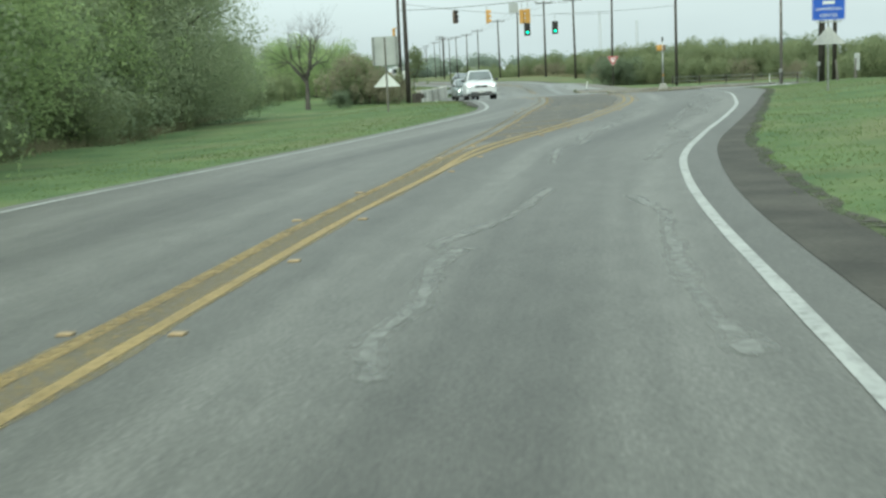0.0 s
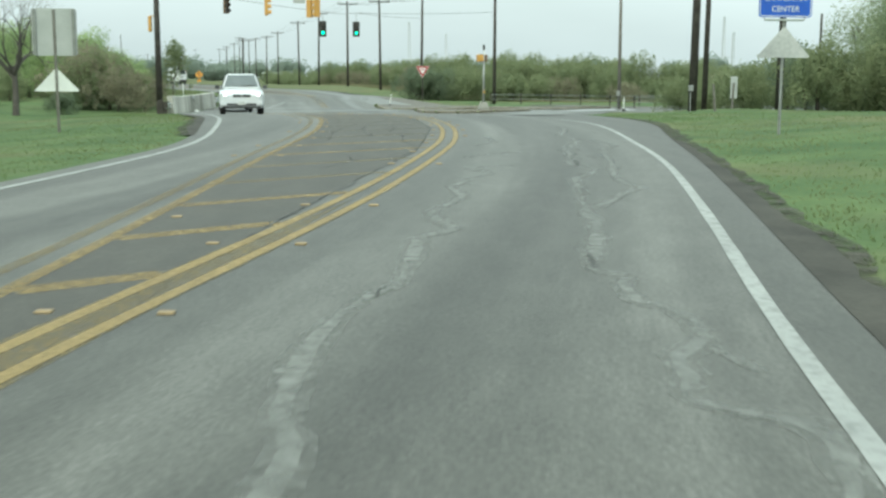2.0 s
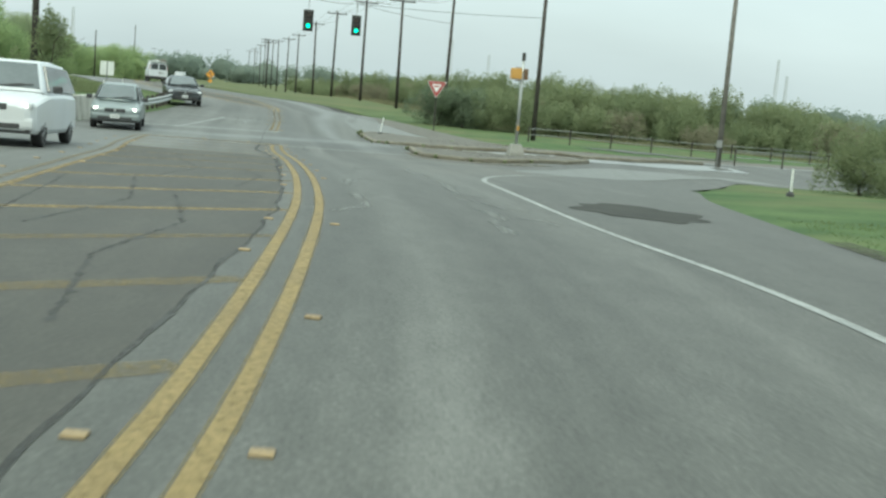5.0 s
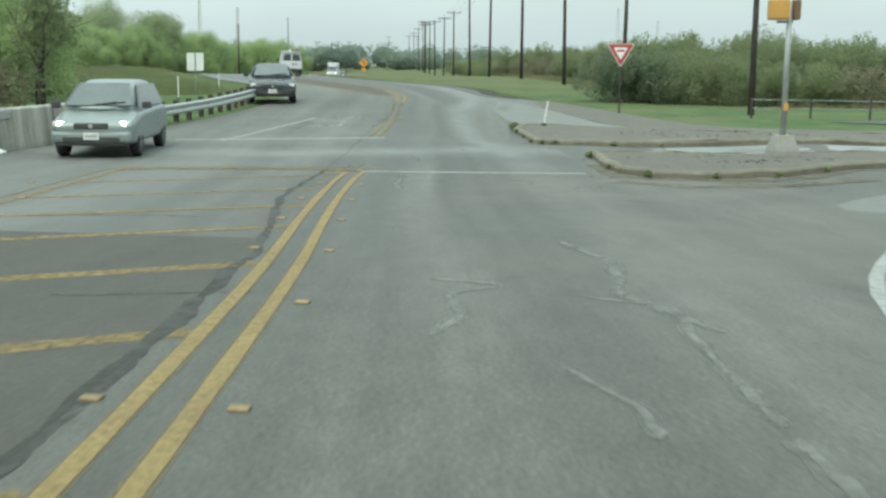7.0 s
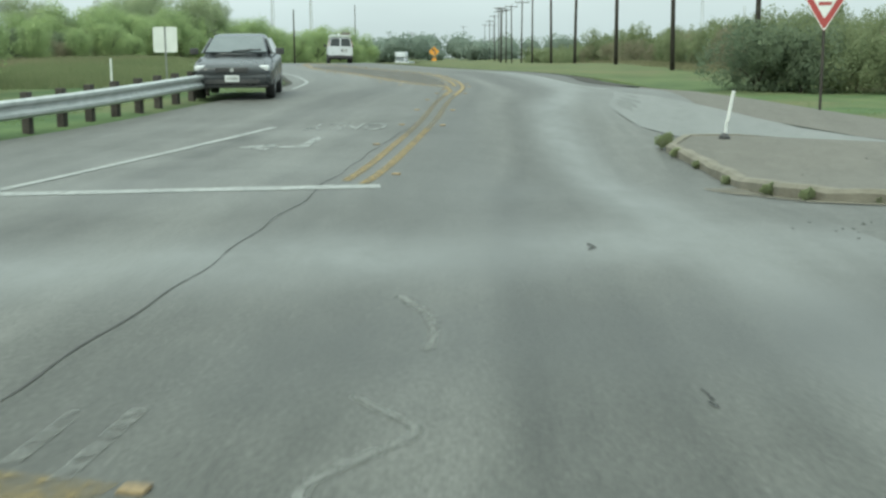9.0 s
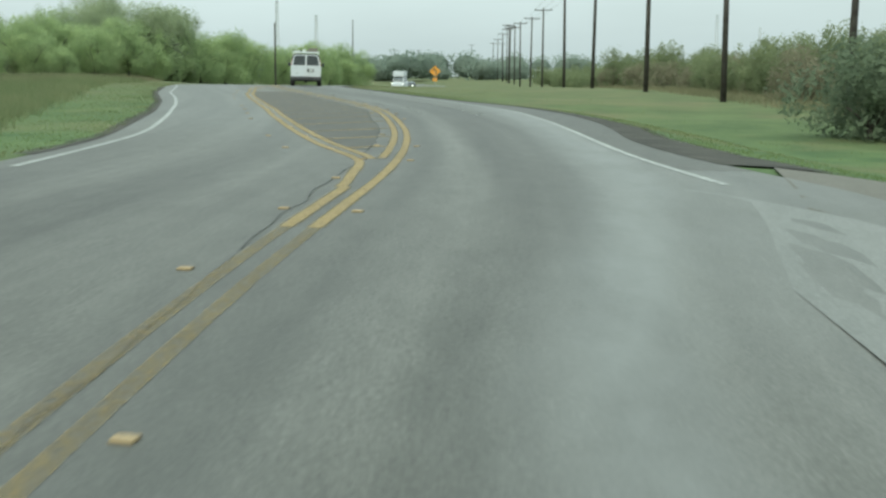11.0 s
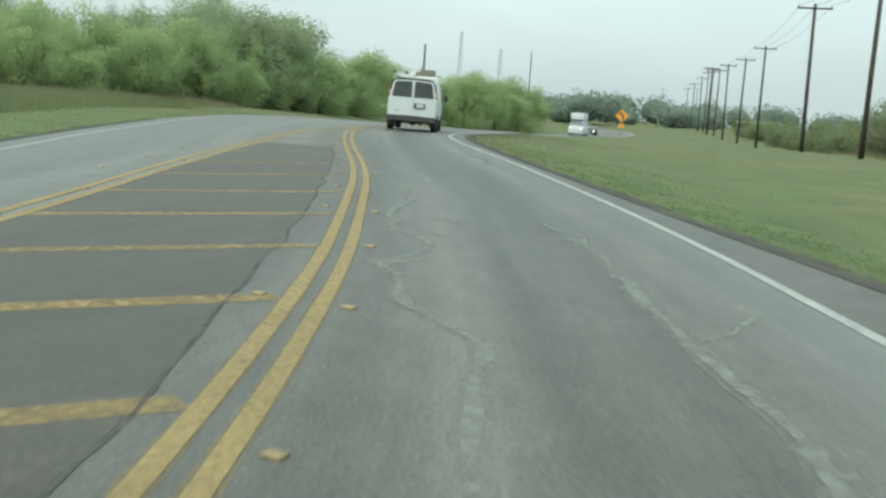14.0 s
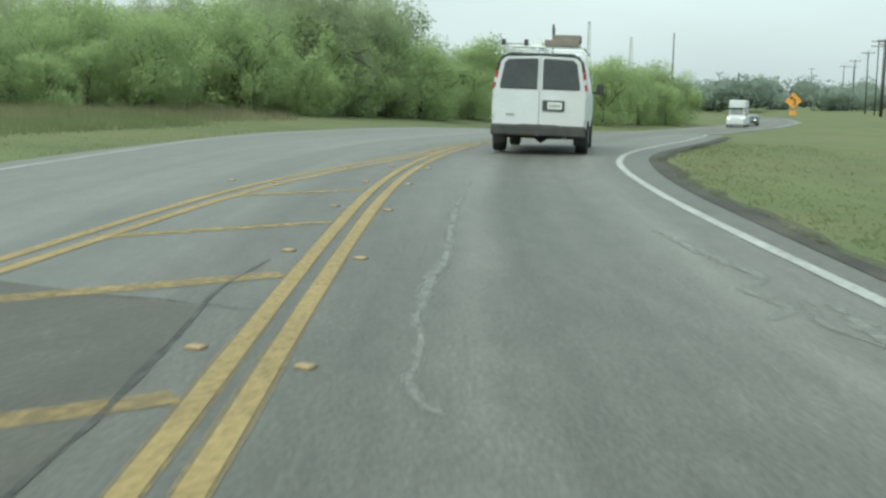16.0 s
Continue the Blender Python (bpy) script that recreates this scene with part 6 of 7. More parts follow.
def shell_section(y, zb, zt, wb, wm, wt, belt_, r=0.12):
    """A closed cross-section: sill, belt and roof widths with rounded shoulders."""
    h = zt - belt_
    return [(-wb / 2 + 0.05, y, zb), (wb / 2 - 0.05, y, zb), (wb / 2, y, zb + 0.08), (wm / 2, y, zb + (belt_ - zb) * 0.55), (wm / 2 - 0.01, y, belt_),
            (wt / 2 + (wm - wt) / 2 * 0.45, y, belt_ + h * 0.52), (wt / 2 + 0.01, y, zt - min(r, h * 0.5)), (wt / 2 - r * 0.4, y, zt - min(r, h * 0.5) * 0.28), (wt / 2 - r * 1.3, y, zt),
            (-wt / 2 + r * 1.3, y, zt), (-wt / 2 + r * 0.4, y, zt - min(r, h * 0.5) * 0.28), (-wt / 2 - 0.01, y, zt - min(r, h * 0.5)), (-wt / 2 - (wm - wt) / 2 * 0.45, y, belt_ + h * 0.52),
            (-wm / 2 + 0.01, y, belt_), (-wm / 2, y, zb + (belt_ - zb) * 0.55), (-wb / 2, y, zb + 0.08)]


def work_van(m, label):
    """White full-size panel van; local +y is forward, rear doors at y = -2.75."""
    t = thing("work_van", m, label, "van")
    W, WT = 2.02, 1.66
    rows_ = [(-2.74, .52, 2.03, 1.9, 1.96, 1.5, 1.3), (-2.66, .5, 2.12, 1.98, W, WT, 1.3), (-1.5, .5, 2.15, 1.98, W, WT, 1.3), (1.0, .5, 2.15, 1.98, W, WT, 1.3), (1.55, .5, 2.07, 1.96, W, 1.6, 1.25),
             (2.05, .5, 1.55, 1.95, 2.0, 1.62, 1.2), (2.3, .5, 1.28, 1.94, 1.98, 1.7, 1.15), (2.75, .5, 1.14, 1.9, 1.92, 1.6, 1.02), (2.85, .55, 1.0, 1.78, 1.8, 1.4, .9)]
    part("body", loft([shell_section(*r) for r in rows_]), VAN_WHITE, t, "white painted body", smooth=False)
    # rear doors with their windows
    for s in (-1, 1):
        outline = [(s * 0.008, 0.62), (s * 0.94, 0.62), (s * 0.965, 1.2), (s * 0.945, 1.36), (s * 0.83, 1.93), (s * 0.75, 2.02), (s * 0.008, 2.06)]
        d = part("rear_door", loft([[(x, yy, z) for x, z in outline] for yy in (-2.775, -2.73)]), VAN_WHITE, t, "white rear door")
        win = [(s * 0.075, 1.38), (s * 0.81, 1.38), (s * 0.825, 1.44), (s * 0.74, 1.88), (s * 0.66, 1.96), (s * 0.1, 1.985), (s * 0.07, 1.95)]
        part("window_seal", loft([[(x * 1.0 + s * 0.0 + (0.018 * s if abs(x) > 0.5 else -0.018 * s), yy, z + (0.018 if z > 1.6 else -0.018)) for x, z in win] for yy in (-2.783, -2.774)]), BLACK_PLASTIC, d)
        part("window", loft([[(x, yy, z) for x, z in win] for yy in (-2.79, -2.78)]), GLASS, d, "dark tinted rear window")
        # tall narrow tail lamp at the corner
        lamp = [(s * 0.93, 1.36), (s * 1.0, 1.36), (s * 0.94, 1.72), (s * 0.875, 1.72), (s * 0.925, 1.38)]
        crown = [(s * 0.945, 1.73), (s * 0.885, 1.97), (s * 0.82, 1.95), (s * 0.87, 1.73)]
        part("upper_lamp", loft([[(x, yy, z) for x, z in crown] for yy in (-2.76, -2.62)]), TAIL_DARK, t, "smoked upper lamp")
        l_ = part("tail_lamp", loft([[(x, yy, z) for x, z in lamp] for yy in (-2.76, -2.62)]), TAIL_RED, t, "tall narrow red tail lamp")
        part("reversing_lens", box(0.05, 0.02, 0.11, (s * 0.94, -2.77, 1.53), 0.006), LENS_CLEAR, l_)
        for yy in (0.8, 1.25):
            part("hinge", box(0.035, 0.05, 0.1, (s * 0.97, -2.77, yy), 0.01), VAN_WHITE, d)
        mp = part("mirror", box(0.17, 0.12, 0.26, (s * 1.17, 1.35, 1.45), 0.04), BLACK_PLASTIC, t, "black door mirror")
        part("mirror_arm", box(0.16, 0.06, 0.05, (s * 1.04, 1.4, 1.36), 0.01), BLACK_PLASTIC, mp)
        part("side_window", loft([[(s * (1.0 - 0.045), 1.0, 1.28), (s * (1.0 - 0.045), 1.75, 1.28), (s * 0.925, 1.45, 1.75), (s * 0.905, 1.0, 1.82)], [(s * (1.0 - 0.02), 1.0, 1.28), (s * (1.0 - 0.02), 1.75, 1.28), (s * 0.95, 1.45, 1.75), (s * 0.93, 1.0, 1.82)]]), GLASS, t)
        part("rear_side_window", loft([[(s * 0.96, -2.3, 1.28), (s * 0.96, -1.3, 1.28), (s * 0.905, -1.3, 1.82), (s * 0.905, -2.25, 1.82)], [(s * 1.0, -2.3, 1.28), (s * 1.0, -1.3, 1.28), (s * 0.925, -1.3, 1.82), (s * 0.925, -2.25, 1.82)]]), VAN_WHITE, t)
    part("windscreen", loft([[(-.72, 2.06, 1.6), (.72, 2.06, 1.6), (.66, 1.6, 1.98), (-.66, 1.6, 1.98)], [(-.78, 2.32, 1.3), (.78, 2.32, 1.3), (.7, 1.62, 2.03), (-.7, 1.62, 2.03)]]), GLASS, t)
    # bumper with step, plate, tow bar
    bp = part("rear_bumper", box(1.98, 0.26, 0.23, (0, -2.82, 0.505), 0.04), BLACK_PLASTIC, t, "dark grey step bumper")
    part("step_pad", box(0.8, 0.2, 0.02, (0, -2.84, 0.622), 0.006), BLACK_PLASTIC, bp)
    fr = part("plate_frame", box(0.46, 0.03, 0.22, (0.3, -2.79, 1.03), 0.03), BLACK_PLASTIC, t, "black plate housing")
    npl = part("number_plate", box(0.3, 0.012, 0.15, (0.33, -2.812, 1.03), 0.01), PLATE, fr, "white plate")
    for k in range(5):
        part("text_bar", box(0.03, 0.004, 0.065, (0.23 + 0.05 * k, -2.82, 1.03), 0.001), STEEL_DULL, npl)
    for k in range(3):
        part("unit_mark", box(0.04, 0.006, 0.05, (-0.66 + 0.06 * k, -2.78, 0.82), 0.002), STEEL_DULL, t, "small grey marking")
    part("roof_trim", tube([(-0.9, -2.745, 1.86), (-0.8, -2.75, 2.02), (-0.66, -2.75, 2.085), (0.66, -2.75, 2.085), (0.8, -2.75, 2.02), (0.9, -2.745, 1.86)], 0.034, 6), BLACK_PLASTIC, t, "dark seal along the roof edge")
    part("axle", tube([(-0.8, -1.75, 0.36), (-0.15, -1.75, 0.36), (0, -1.75, 0.36), (0.15, -1.75, 0.36), (0.8, -1.75, 0.36)], [0.05, 0.06, 0.16, 0.06, 0.05], 10), BLACK_PLASTIC, t)
    part("exhaust", tube([(0.55, -1.2, 0.38), (0.55, -2.85, 0.36)], 0.035, 10), STEEL_DULL, t)
    part("tow_bar", box(0.08, 0.3, 0.08, (0, -2.85, 0.43), 0.01), BLACK_PLASTIC, t)
    part("underbody", box(1.5, 4.6, 0.14, (0, 0, 0.48), 0.03), BLACK_PLASTIC, t)
    for s in (-1, 1):
        wheel(t, s * 0.9, -1.75, 0.37, 0.27, s)
        wheel(t, s * 0.89, 1.78, 0.37, 0.25, s)
        part("mud_flap", box(0.26, 0.02, 0.3, (s * 0.86, -2.2, 0.35), 0.004), RUBBER, t)
    # roof rack and its load
    rk = part("roof_rack", tube([(-0.86, -2.5, 2.26), (-0.86, 1.2, 2.26)], 0.025, 8), SIGN_WHITE, t, "white steel ladder rack")
    for y in (-2.45, -0.7, 1.1):
        bm = tube([(-0.86, y, 2.09), (-0.86, y, 2.26), (0.86, y, 2.26), (0.86, y, 2.09)], 0.022, 8)
        part("rack_bar", bm, SIGN_WHITE, rk)
    part("rack_side", tube([(0.86, -2.5, 2.26), (0.86, 1.2, 2.26)], 0.025, 8), SIGN_WHITE, rk)
    lad = part("ladder", tube([(-0.8, -2.6, 2.32), (-0.8, 1.3, 2.32)], 0.03, 8), STEEL, rk, "aluminium ladder")
    part("ladder_rail", tube([(-0.36, -2.6, 2.32), (-0.36, 1.3, 2.32)], 0.03, 8), STEEL, lad)
    for k in range(12):
        part("rung", tube([(-0.8, -2.4 + 0.32 * k, 2.32), (-0.36, -2.4 + 0.32 * k, 2.32)], 0.017, 6), STEEL, lad)
    for x in (-0.82, -0.34):
        part("ladder_foot", box(0.09, 0.06, 0.13, (x, -2.63, 2.33), 0.02), BLACK_PLASTIC, lad)
    part("tube_case", tube([(-0.12, -2.3, 2.34), (-0.12, 0.4, 2.34)], 0.1, 12), SIGN_WHITE, rk, "white pipe case")
    part("cargo_box", box(0.72, 1.0, 0.13, (0.4, -2.05, 2.34), 0.015), CARDBOARD, rk, "weathered flat box")
    part("cargo_box", box(0.6, 0.8, 0.12, (0.48, -2.0, 2.46), 0.015), CARDBOARD, rk, "weathered flat box")
    part("aerial", tube([(0.2, -1.9, 2.47), (0.2, -1.9, 2.69)], 0.012, 6), BLACK_PLASTIC, rk)
    return t


def car(name, m, label, paint, L, W, H, hood, roof0, roof1, tail_z, hood_z, lit, category="car", raised=0.0, boxy=False):
    """A road car seen mostly from the front; local -y is its front. hood: length of the bonnet; roof0..roof1: extent of the roof along the length (0 front, 1 rear)."""
    t = thing(name, m, label, category, group="oncoming cars")
    y0 = -L / 2
    at = lambda k: y0 + L * k
    zb = 0.26
    belt_ = hood_z
    low = [(at(-0.012), zb + .1, hood_z - .28, W * .74, W * .76, W * .62, hood_z - .34), (at(0.0), zb + .05, hood_z - .24, W * .84, W * .86, W * .7, hood_z - .32), (at(0.03), zb, hood_z - .17, W * .95, W * .96, W * .8, hood_z - .26), (at(0.12), zb, hood_z - .08, W * .98, W, W * .84, hood_z - .18),
           (at(hood), zb, hood_z + .02, W * .98, W, W * .88, hood_z - .1), (at(0.6), zb, hood_z + .06, W * .98, W, W * .9, hood_z - .06), (at(0.9), zb, tail_z, W * .98, W, W * .88, tail_z - .12), (at(0.98), zb + .02, tail_z - .06, W * .94, W * .95, W * .8, tail_z - .2), (at(1.0), zb + .12, tail_z - .2, W * .86, W * .88, W * .74, tail_z - .3)]
    shell = bevelled if boxy else soften
    shell(part("body", loft([shell_section(*r, 0.1) for r in low]), paint, t))
    cab = [(at(hood - .02), hood_z - .06, hood_z + .03, W * .86, W * .87, W * .8, hood_z - .02), (at(roof0), hood_z - .1, H - .03, W * .9, W * .9, W * .66, hood_z), (at((roof0 + roof1) / 2), hood_z - .1, H, W * .9, W * .9, W * .68, hood_z), (at(roof1), hood_z - .1, H - .03, W * .9, W * .9, W * .66, hood_z), (at(min(.985, roof1 + .13)), tail_z - .1, tail_z + .04, W * .86, W * .87, W * .74, tail_z)]
    shell(part("cabin", loft([shell_section(*r, 0.09) for r in cab]), paint, t))
    # windscreen laid on the slope of the cabin front
    p0, p1 = Vector((at(hood - .02), hood_z + .03)), Vector((at(roof0), H - .03))
    up = (p1 - p0).normalized()
    out_ = Vector((-up.y, up.x))
    lo_, hi_ = p0.lerp(p1, .1), p0.lerp(p1, .9)
    def pane(off):
        a_, b_ = lo_ + out_ * off, hi_ + out_ * off
        return [(-W * .385, a_.x, a_.y), (W * .385, a_.x, a_.y), (W * .3, b_.x, b_.y), (-W * .3, b_.x, b_.y)]
    part("windscreen", loft([pane(.016), pane(-.03)]), WINDSCREEN, t, "windscreen mirroring the pale sky")
    for s in (-1, 1):
        part("wiper", tube([(s * W * .05, (lo_ + out_ * .03).x, (lo_ + out_ * .03).y), (s * W * .05 + W * .26, (lo_.lerp(hi_, .12) + out_ * .03).x, (lo_.lerp(hi_, .12) + out_ * .03).y)], .012, 5), BLACK_PLASTIC, t)
    for s in (-1, 1):
        part("side_glass", loft([[(s * W * .435, at(hood + .06), hood_z + .06), (s * W * .435, at(roof1 + .05), hood_z + .06), (s * W * .345, at(roof1 - .01), H - .12), (s * W * .345, at(roof0 + .02), H - .12)], [(s * W * .46, at(hood + .06), hood_z + .06), (s * W * .46, at(roof1 + .05), hood_z + .06), (s * W * .372, at(roof1 - .01), H - .12), (s * W * .372, at(roof0 + .02), H - .12)]]), GLASS, t)
        hl = part("headlamp", box(W * .2, .12, .13, (s * W * .36, at(0.02), hood_z - .27), .045, None, Matrix.Rotation(s * radians(-24), 4, "Z")), LENS_CLEAR, t)
        part("bulb", box(W * .1, .03, .085, (s * W * .35, at(0.02) - .06, hood_z - .27), .012, None, Matrix.Rotation(s * radians(-24), 4, "Z")), HEADLIGHT if lit else LENS_CLEAR, hl, "lit headlamp" if lit else "")
        part("mirror", box(.2, .1, .15, (s * (W / 2 + .08), at(hood + .06), hood_z + .1), .03), BLACK_PLASTIC, t)
        part("fog_lamp", box(.12, .03, .07, (s * W * .36, at(0.0) - .01, zb + .2), .01), BLACK_PLASTIC, t)
        for k in (.17, .8):
            wheel(t, s * (W / 2 - .12), at(k), .33, .21, s)
    if raised:
        part("raised_roof", box(W * .86, L * .78, raised, (0, L * .09, H + raised / 2 - .12), .12), paint, t, "tall white box roof")
    g_ = part("grille", box(W * .4, .07, .13, (0, at(0.0) - .035, hood_z - .31), .045), BLACK_PLASTIC, t)
    part("badge", tube([(0, at(0) - .085, hood_z - .31), (0, at(0) - .06, hood_z - .31)], .045, 12), STEEL, g_)
    bp = part("front_bumper", box(W * .93, .16, .24, (0, at(0.0) + .02, zb + .2), .075), paint, t)
    part("air_intake", box(W * .66, .03, .1, (0, at(0.0) - .05, zb + .15), .03), BLACK_PLASTIC, bp)
    part("air_dam", box(W * .86, .12, .08, (0, at(0.0) + .04, zb + .05), .03), BLACK_PLASTIC, bp)
    npl = part("number_plate", box(.32, .012, .15, (0, at(0.0) - .065, zb + .22), .008), PLATE, bp)
    for k in range(5):
        part("text_bar", box(.03, .004, .06, (-.1 + .05 * k, at(0) - .073, zb + .22), .001), STEEL_DULL, npl)
    return t


def on_road(x, y, turn, roll=0.0):
    """Stands a vehicle on the sloping road."""
    c, s_ = math.cos(radians(turn)), math.sin(radians(turn))
    z0, z1 = ground_z(x + s_ * 1.4, y - c * 1.4), ground_z(x - s_ * 1.4, y + c * 1.4)
    return pose(x, y, (z0 + z1) / 2 + 0.013, math.degrees(math.atan2(z1 - z0, 2.8)), roll, turn)


# the van that goes ahead, as it stands where the walk ends
VX, VY = -31.5, 119.2
work_van(on_road(VX, VY + 2.4, 19, 1.2), "white work van with ladder rack driving ahead in the lane")

car("suv", on_road(-9.0, 17.4, 8), "white sport utility car waiting with its headlamps lit", VAN_WHITE, 4.75, 1.88, 1.78, .27, .37, .93, 1.12, 1.08, True, boxy=True)
car("sedan", on_road(-11.8, 35.7, 12), "silver-blue family car with its headlamps lit", CAR_SILVER, 4.5, 1.8, 1.64, .17, .36, .82, 1.08, 1.0, True)
car("sedan", on_road(-13.9, 55.6, 17), "charcoal grey sedan in the oncoming lane", CAR_DARK, 4.8, 1.86, 1.52, .25, .42, .77, 1.08, .98, False)
car("white_van", on_road(-54.3, 236, 8), "tall white delivery van on the far bend", VAN_WHITE, 6.2, 2.25, 2.4, .16, .26, .97, 1.6, 1.35, True, "van", 0.95, True)
car("sedan", on_road(-55.2, 247, 8), "dark sedan behind the white delivery van", CAR_DARK, 4.7, 1.82, 1.45, .3, .46, .74, 1.05, .98, True)


# ================= trees and scrub =================
def leaf_cloud(blobs, count, size, rnd, floor=0.05):
    """Many small folded leaf clumps spread over the shells of the blobs; blobs are (x, y, z, rx, ry, rz)."""
    vol = np.array([b[3] * b[4] + b[4] * b[5] + b[3] * b[5] for b in blobs])
    share = np.maximum((count * vol / vol.sum()).astype(int), 8)
    vs, fs, ns = [], [], []
    for b, n in zip(blobs, share):
        d = rnd.normal(size=(n, 3))
        d /= np.linalg.norm(d, axis=1)[:, None]
        rad = rnd.uniform(0.42, 1.12, n) ** 0.7
        rad *= 1 + 0.18 * np.sin(d[:, 0] * 7 + b[0]) * np.cos(d[:, 2] * 6 + b[1])
        c = d * rad[:, None] * np.array(b[3:6]) + np.array(b[:3])
        keep = c[:, 2] > floor
        c, d = c[keep], d[keep]
        m = len(c)
        nrm = d * 0.9 + rnd.normal(size=(m, 3)) * 0.5
        nrm /= np.linalg.norm(nrm, axis=1)[:, None]
        ref = rnd.normal(size=(m, 3))
        u = np.cross(nrm, ref)
        u /= np.linalg.norm(u, axis=1)[:, None]
        w = np.cross(nrm, u)
        s = (size * rnd.uniform(0.6, 1.5, m))[:, None]
        k0 = len(vs)
        flip = np.einsum("ij,ij->i", np.cross(u, w), d) < 0
        w[flip] *= -1
        soft_n = d + nrm * 0.3
        soft_n /= np.linalg.norm(soft_n, axis=1)[:, None]
        ns.extend(map(tuple, np.repeat(soft_n, 3, 0)))
        leaf = np.stack([c + u * s * 1.1, c - u * s * 0.7 + w * s * 0.5, c - u * s * 0.7 - w * s * 0.5], 1).reshape(-1, 3)
        vs.extend(map(tuple, leaf))
        fs.extend((k0 + 3 * i, k0 + 3 * i + 1, k0 + 3 * i + 2) for i in range(m))
    return vs, fs, ns


def limb(bm, p, d, length, r, depth, rnd, sides=6, tips=None):
    """A branching limb: tapered tube that bends and forks."""
    pts, rad = [Vector(p)], [r]
    q, dd = Vector(p), Vector(d).normalized()
    n = 3
    for i in range(n):
        dd = (dd + Vector(rnd.normal(size=3)) * 0.16 + Vector((0, 0, 0.06))).normalized()
        q = q + dd * length / n
        pts.append(q.copy())
        rad.append(r * (1 - 0.45 * (i + 1) / n))
    tube(pts, rad, sides, bm)
    if tips is not None:
        tips.append(q.copy())
    if depth > 0:
        for _ in range(int(rnd.integers(2, 4))):
            nd = (dd + Vector(rnd.normal(size=3)) * 0.55 + Vector((0, 0, 0.12))).normalized()
            limb(bm, q, nd, length * rnd.uniform(0.6, 0.85), rad[-1] * 0.8, depth - 1, rnd, max(4, sides - 1), tips)


def make_tree(name, seed, h, w, leaves, label, count=5200, size=0.16, trunk_h=0.25, trunk_r=0.13, cat="tree", group="roadside trees", low=0.12, blobs_n=11, wisps=8):
    rnd = np.random.default_rng(seed)
    t = thing(name, pose(0, 0, 0), label, cat, group)
    bm = bmesh.new()
    tips = []
    tube([(0, 0, -0.15), (0.04, 0.02, h * trunk_h * 0.5), (0.05, -0.03, h * trunk_h)], [trunk_r * 1.3, trunk_r, trunk_r * 0.85], 9, bm)
    for k in range(4):
        a = math.tau * k / 4 + rnd.uniform(-0.4, 0.4)
        limb(bm, (0.05, -0.03, h * trunk_h * 0.9), (math.cos(a) * 0.7, math.sin(a) * 0.7, 1.0), h * 0.3, trunk_r * 0.6, 1 if h > 4 else 0, rnd, 6 if h > 4 else 4, tips)
    part("trunk", bm, BARK, t, smooth=True)
    blobs = []
    for k in range(blobs_n):
        a = rnd.uniform(0, math.tau)
        rr = w * 0.5 * math.sqrt(rnd.uniform(0.05, 0.75))
        z = h * rnd.uniform(low + 0.12, 0.84)
        squeeze = 1 - 0.45 * max(0, (z / h - 0.5) / 0.5)
        s = w * rnd.uniform(0.17, 0.29)
        blobs.append((rr * math.cos(a) * squeeze, rr * math.sin(a) * squeeze, z, s, s, s * rnd.uniform(0.7, 1.0)))
    for k in range(wisps):
        # loose upright shoots that break the outline
        a, rr = rnd.uniform(0, math.tau), w * 0.62 * math.sqrt(rnd.uniform(0.02, 1))
        s = w * rnd.uniform(0.05, 0.1)
        blobs.append((rr * math.cos(a), rr * math.sin(a), h * rnd.uniform(0.25, 1.0) * (1 - 0.45 * (rr / w / 0.62) ** 2), s, s, s * rnd.uniform(1.2, 2.6)))
    blobs.append((0, 0, h * 0.55, w * 0.3, w * 0.3, h * 0.33))
    vs, fs, ns = leaf_cloud(blobs, count, size, rnd)
    crown = raw_mesh("crown", vs, fs, leaves, t, True)
    # leaves shade with the roundness of the clump they sit on
    crown.data.normals_split_custom_set_from_vertices(ns)
    return t


PLANTED = set()


def variants(maker):
    return [maker(k) for k in range(3)]


def plant(models, spots, rnd, s0=0.8, s1=1.2):
    """The first spots of all take the models themselves, the rest take copies."""
    fresh = [ob for ob in models if ob.name not in PLANTED]
    PLANTED.update(ob.name for ob in fresh)
    for i, (x, y, k) in enumerate(spots):
        s = k * rnd.uniform(s0, s1)
        m = on_ground(x, y, rnd.uniform(0, 360), 0.05) @ Matrix.Diagonal((s, s * rnd.uniform(0.9, 1.1), s * rnd.uniform(0.9, 1.1), 1))
        if i < len(fresh):
            fresh[i].matrix_world = m
        else:
            src = models[int(rnd.integers(0, len(models)))]
            keep = src.matrix_basis.copy()
            src.matrix_basis = Matrix()
            c = copy_thing(src, Matrix())
            src.matrix_basis = keep
            c.matrix_basis = m


def belt(line, count, depth, rnd, k0=0.8, k1=1.2):
    """Spots scattered along a plan line, up to `depth` to its back (negative: other side)."""
    p = np.array(line, float)
    seg = np.linalg.norm(np.diff(p, axis=0), axis=1)
    s = np.concatenate([[0], np.cumsum(seg)])
    out = []
    for i in range(count):
        d = s[-1] * (i + rnd.uniform(0, 0.9)) / count
        j = min(np.searchsorted(s, d, "right") - 1, len(seg) - 1)
        t = (d - s[j]) / seg[j]
        q = p[j] + (p[j + 1] - p[j]) * t
        n = np.array([-(p[j + 1] - p[j])[1], (p[j + 1] - p[j])[0]]) / seg[j]
        q = q + n * depth * rnd.uniform(0, 1)
        out.append((float(q[0]), float(q[1]), float(rnd.uniform(k0, k1))))
    rnd.shuffle(out)
    return [(float(a), float(b), float(c)) for a, b, c in out]


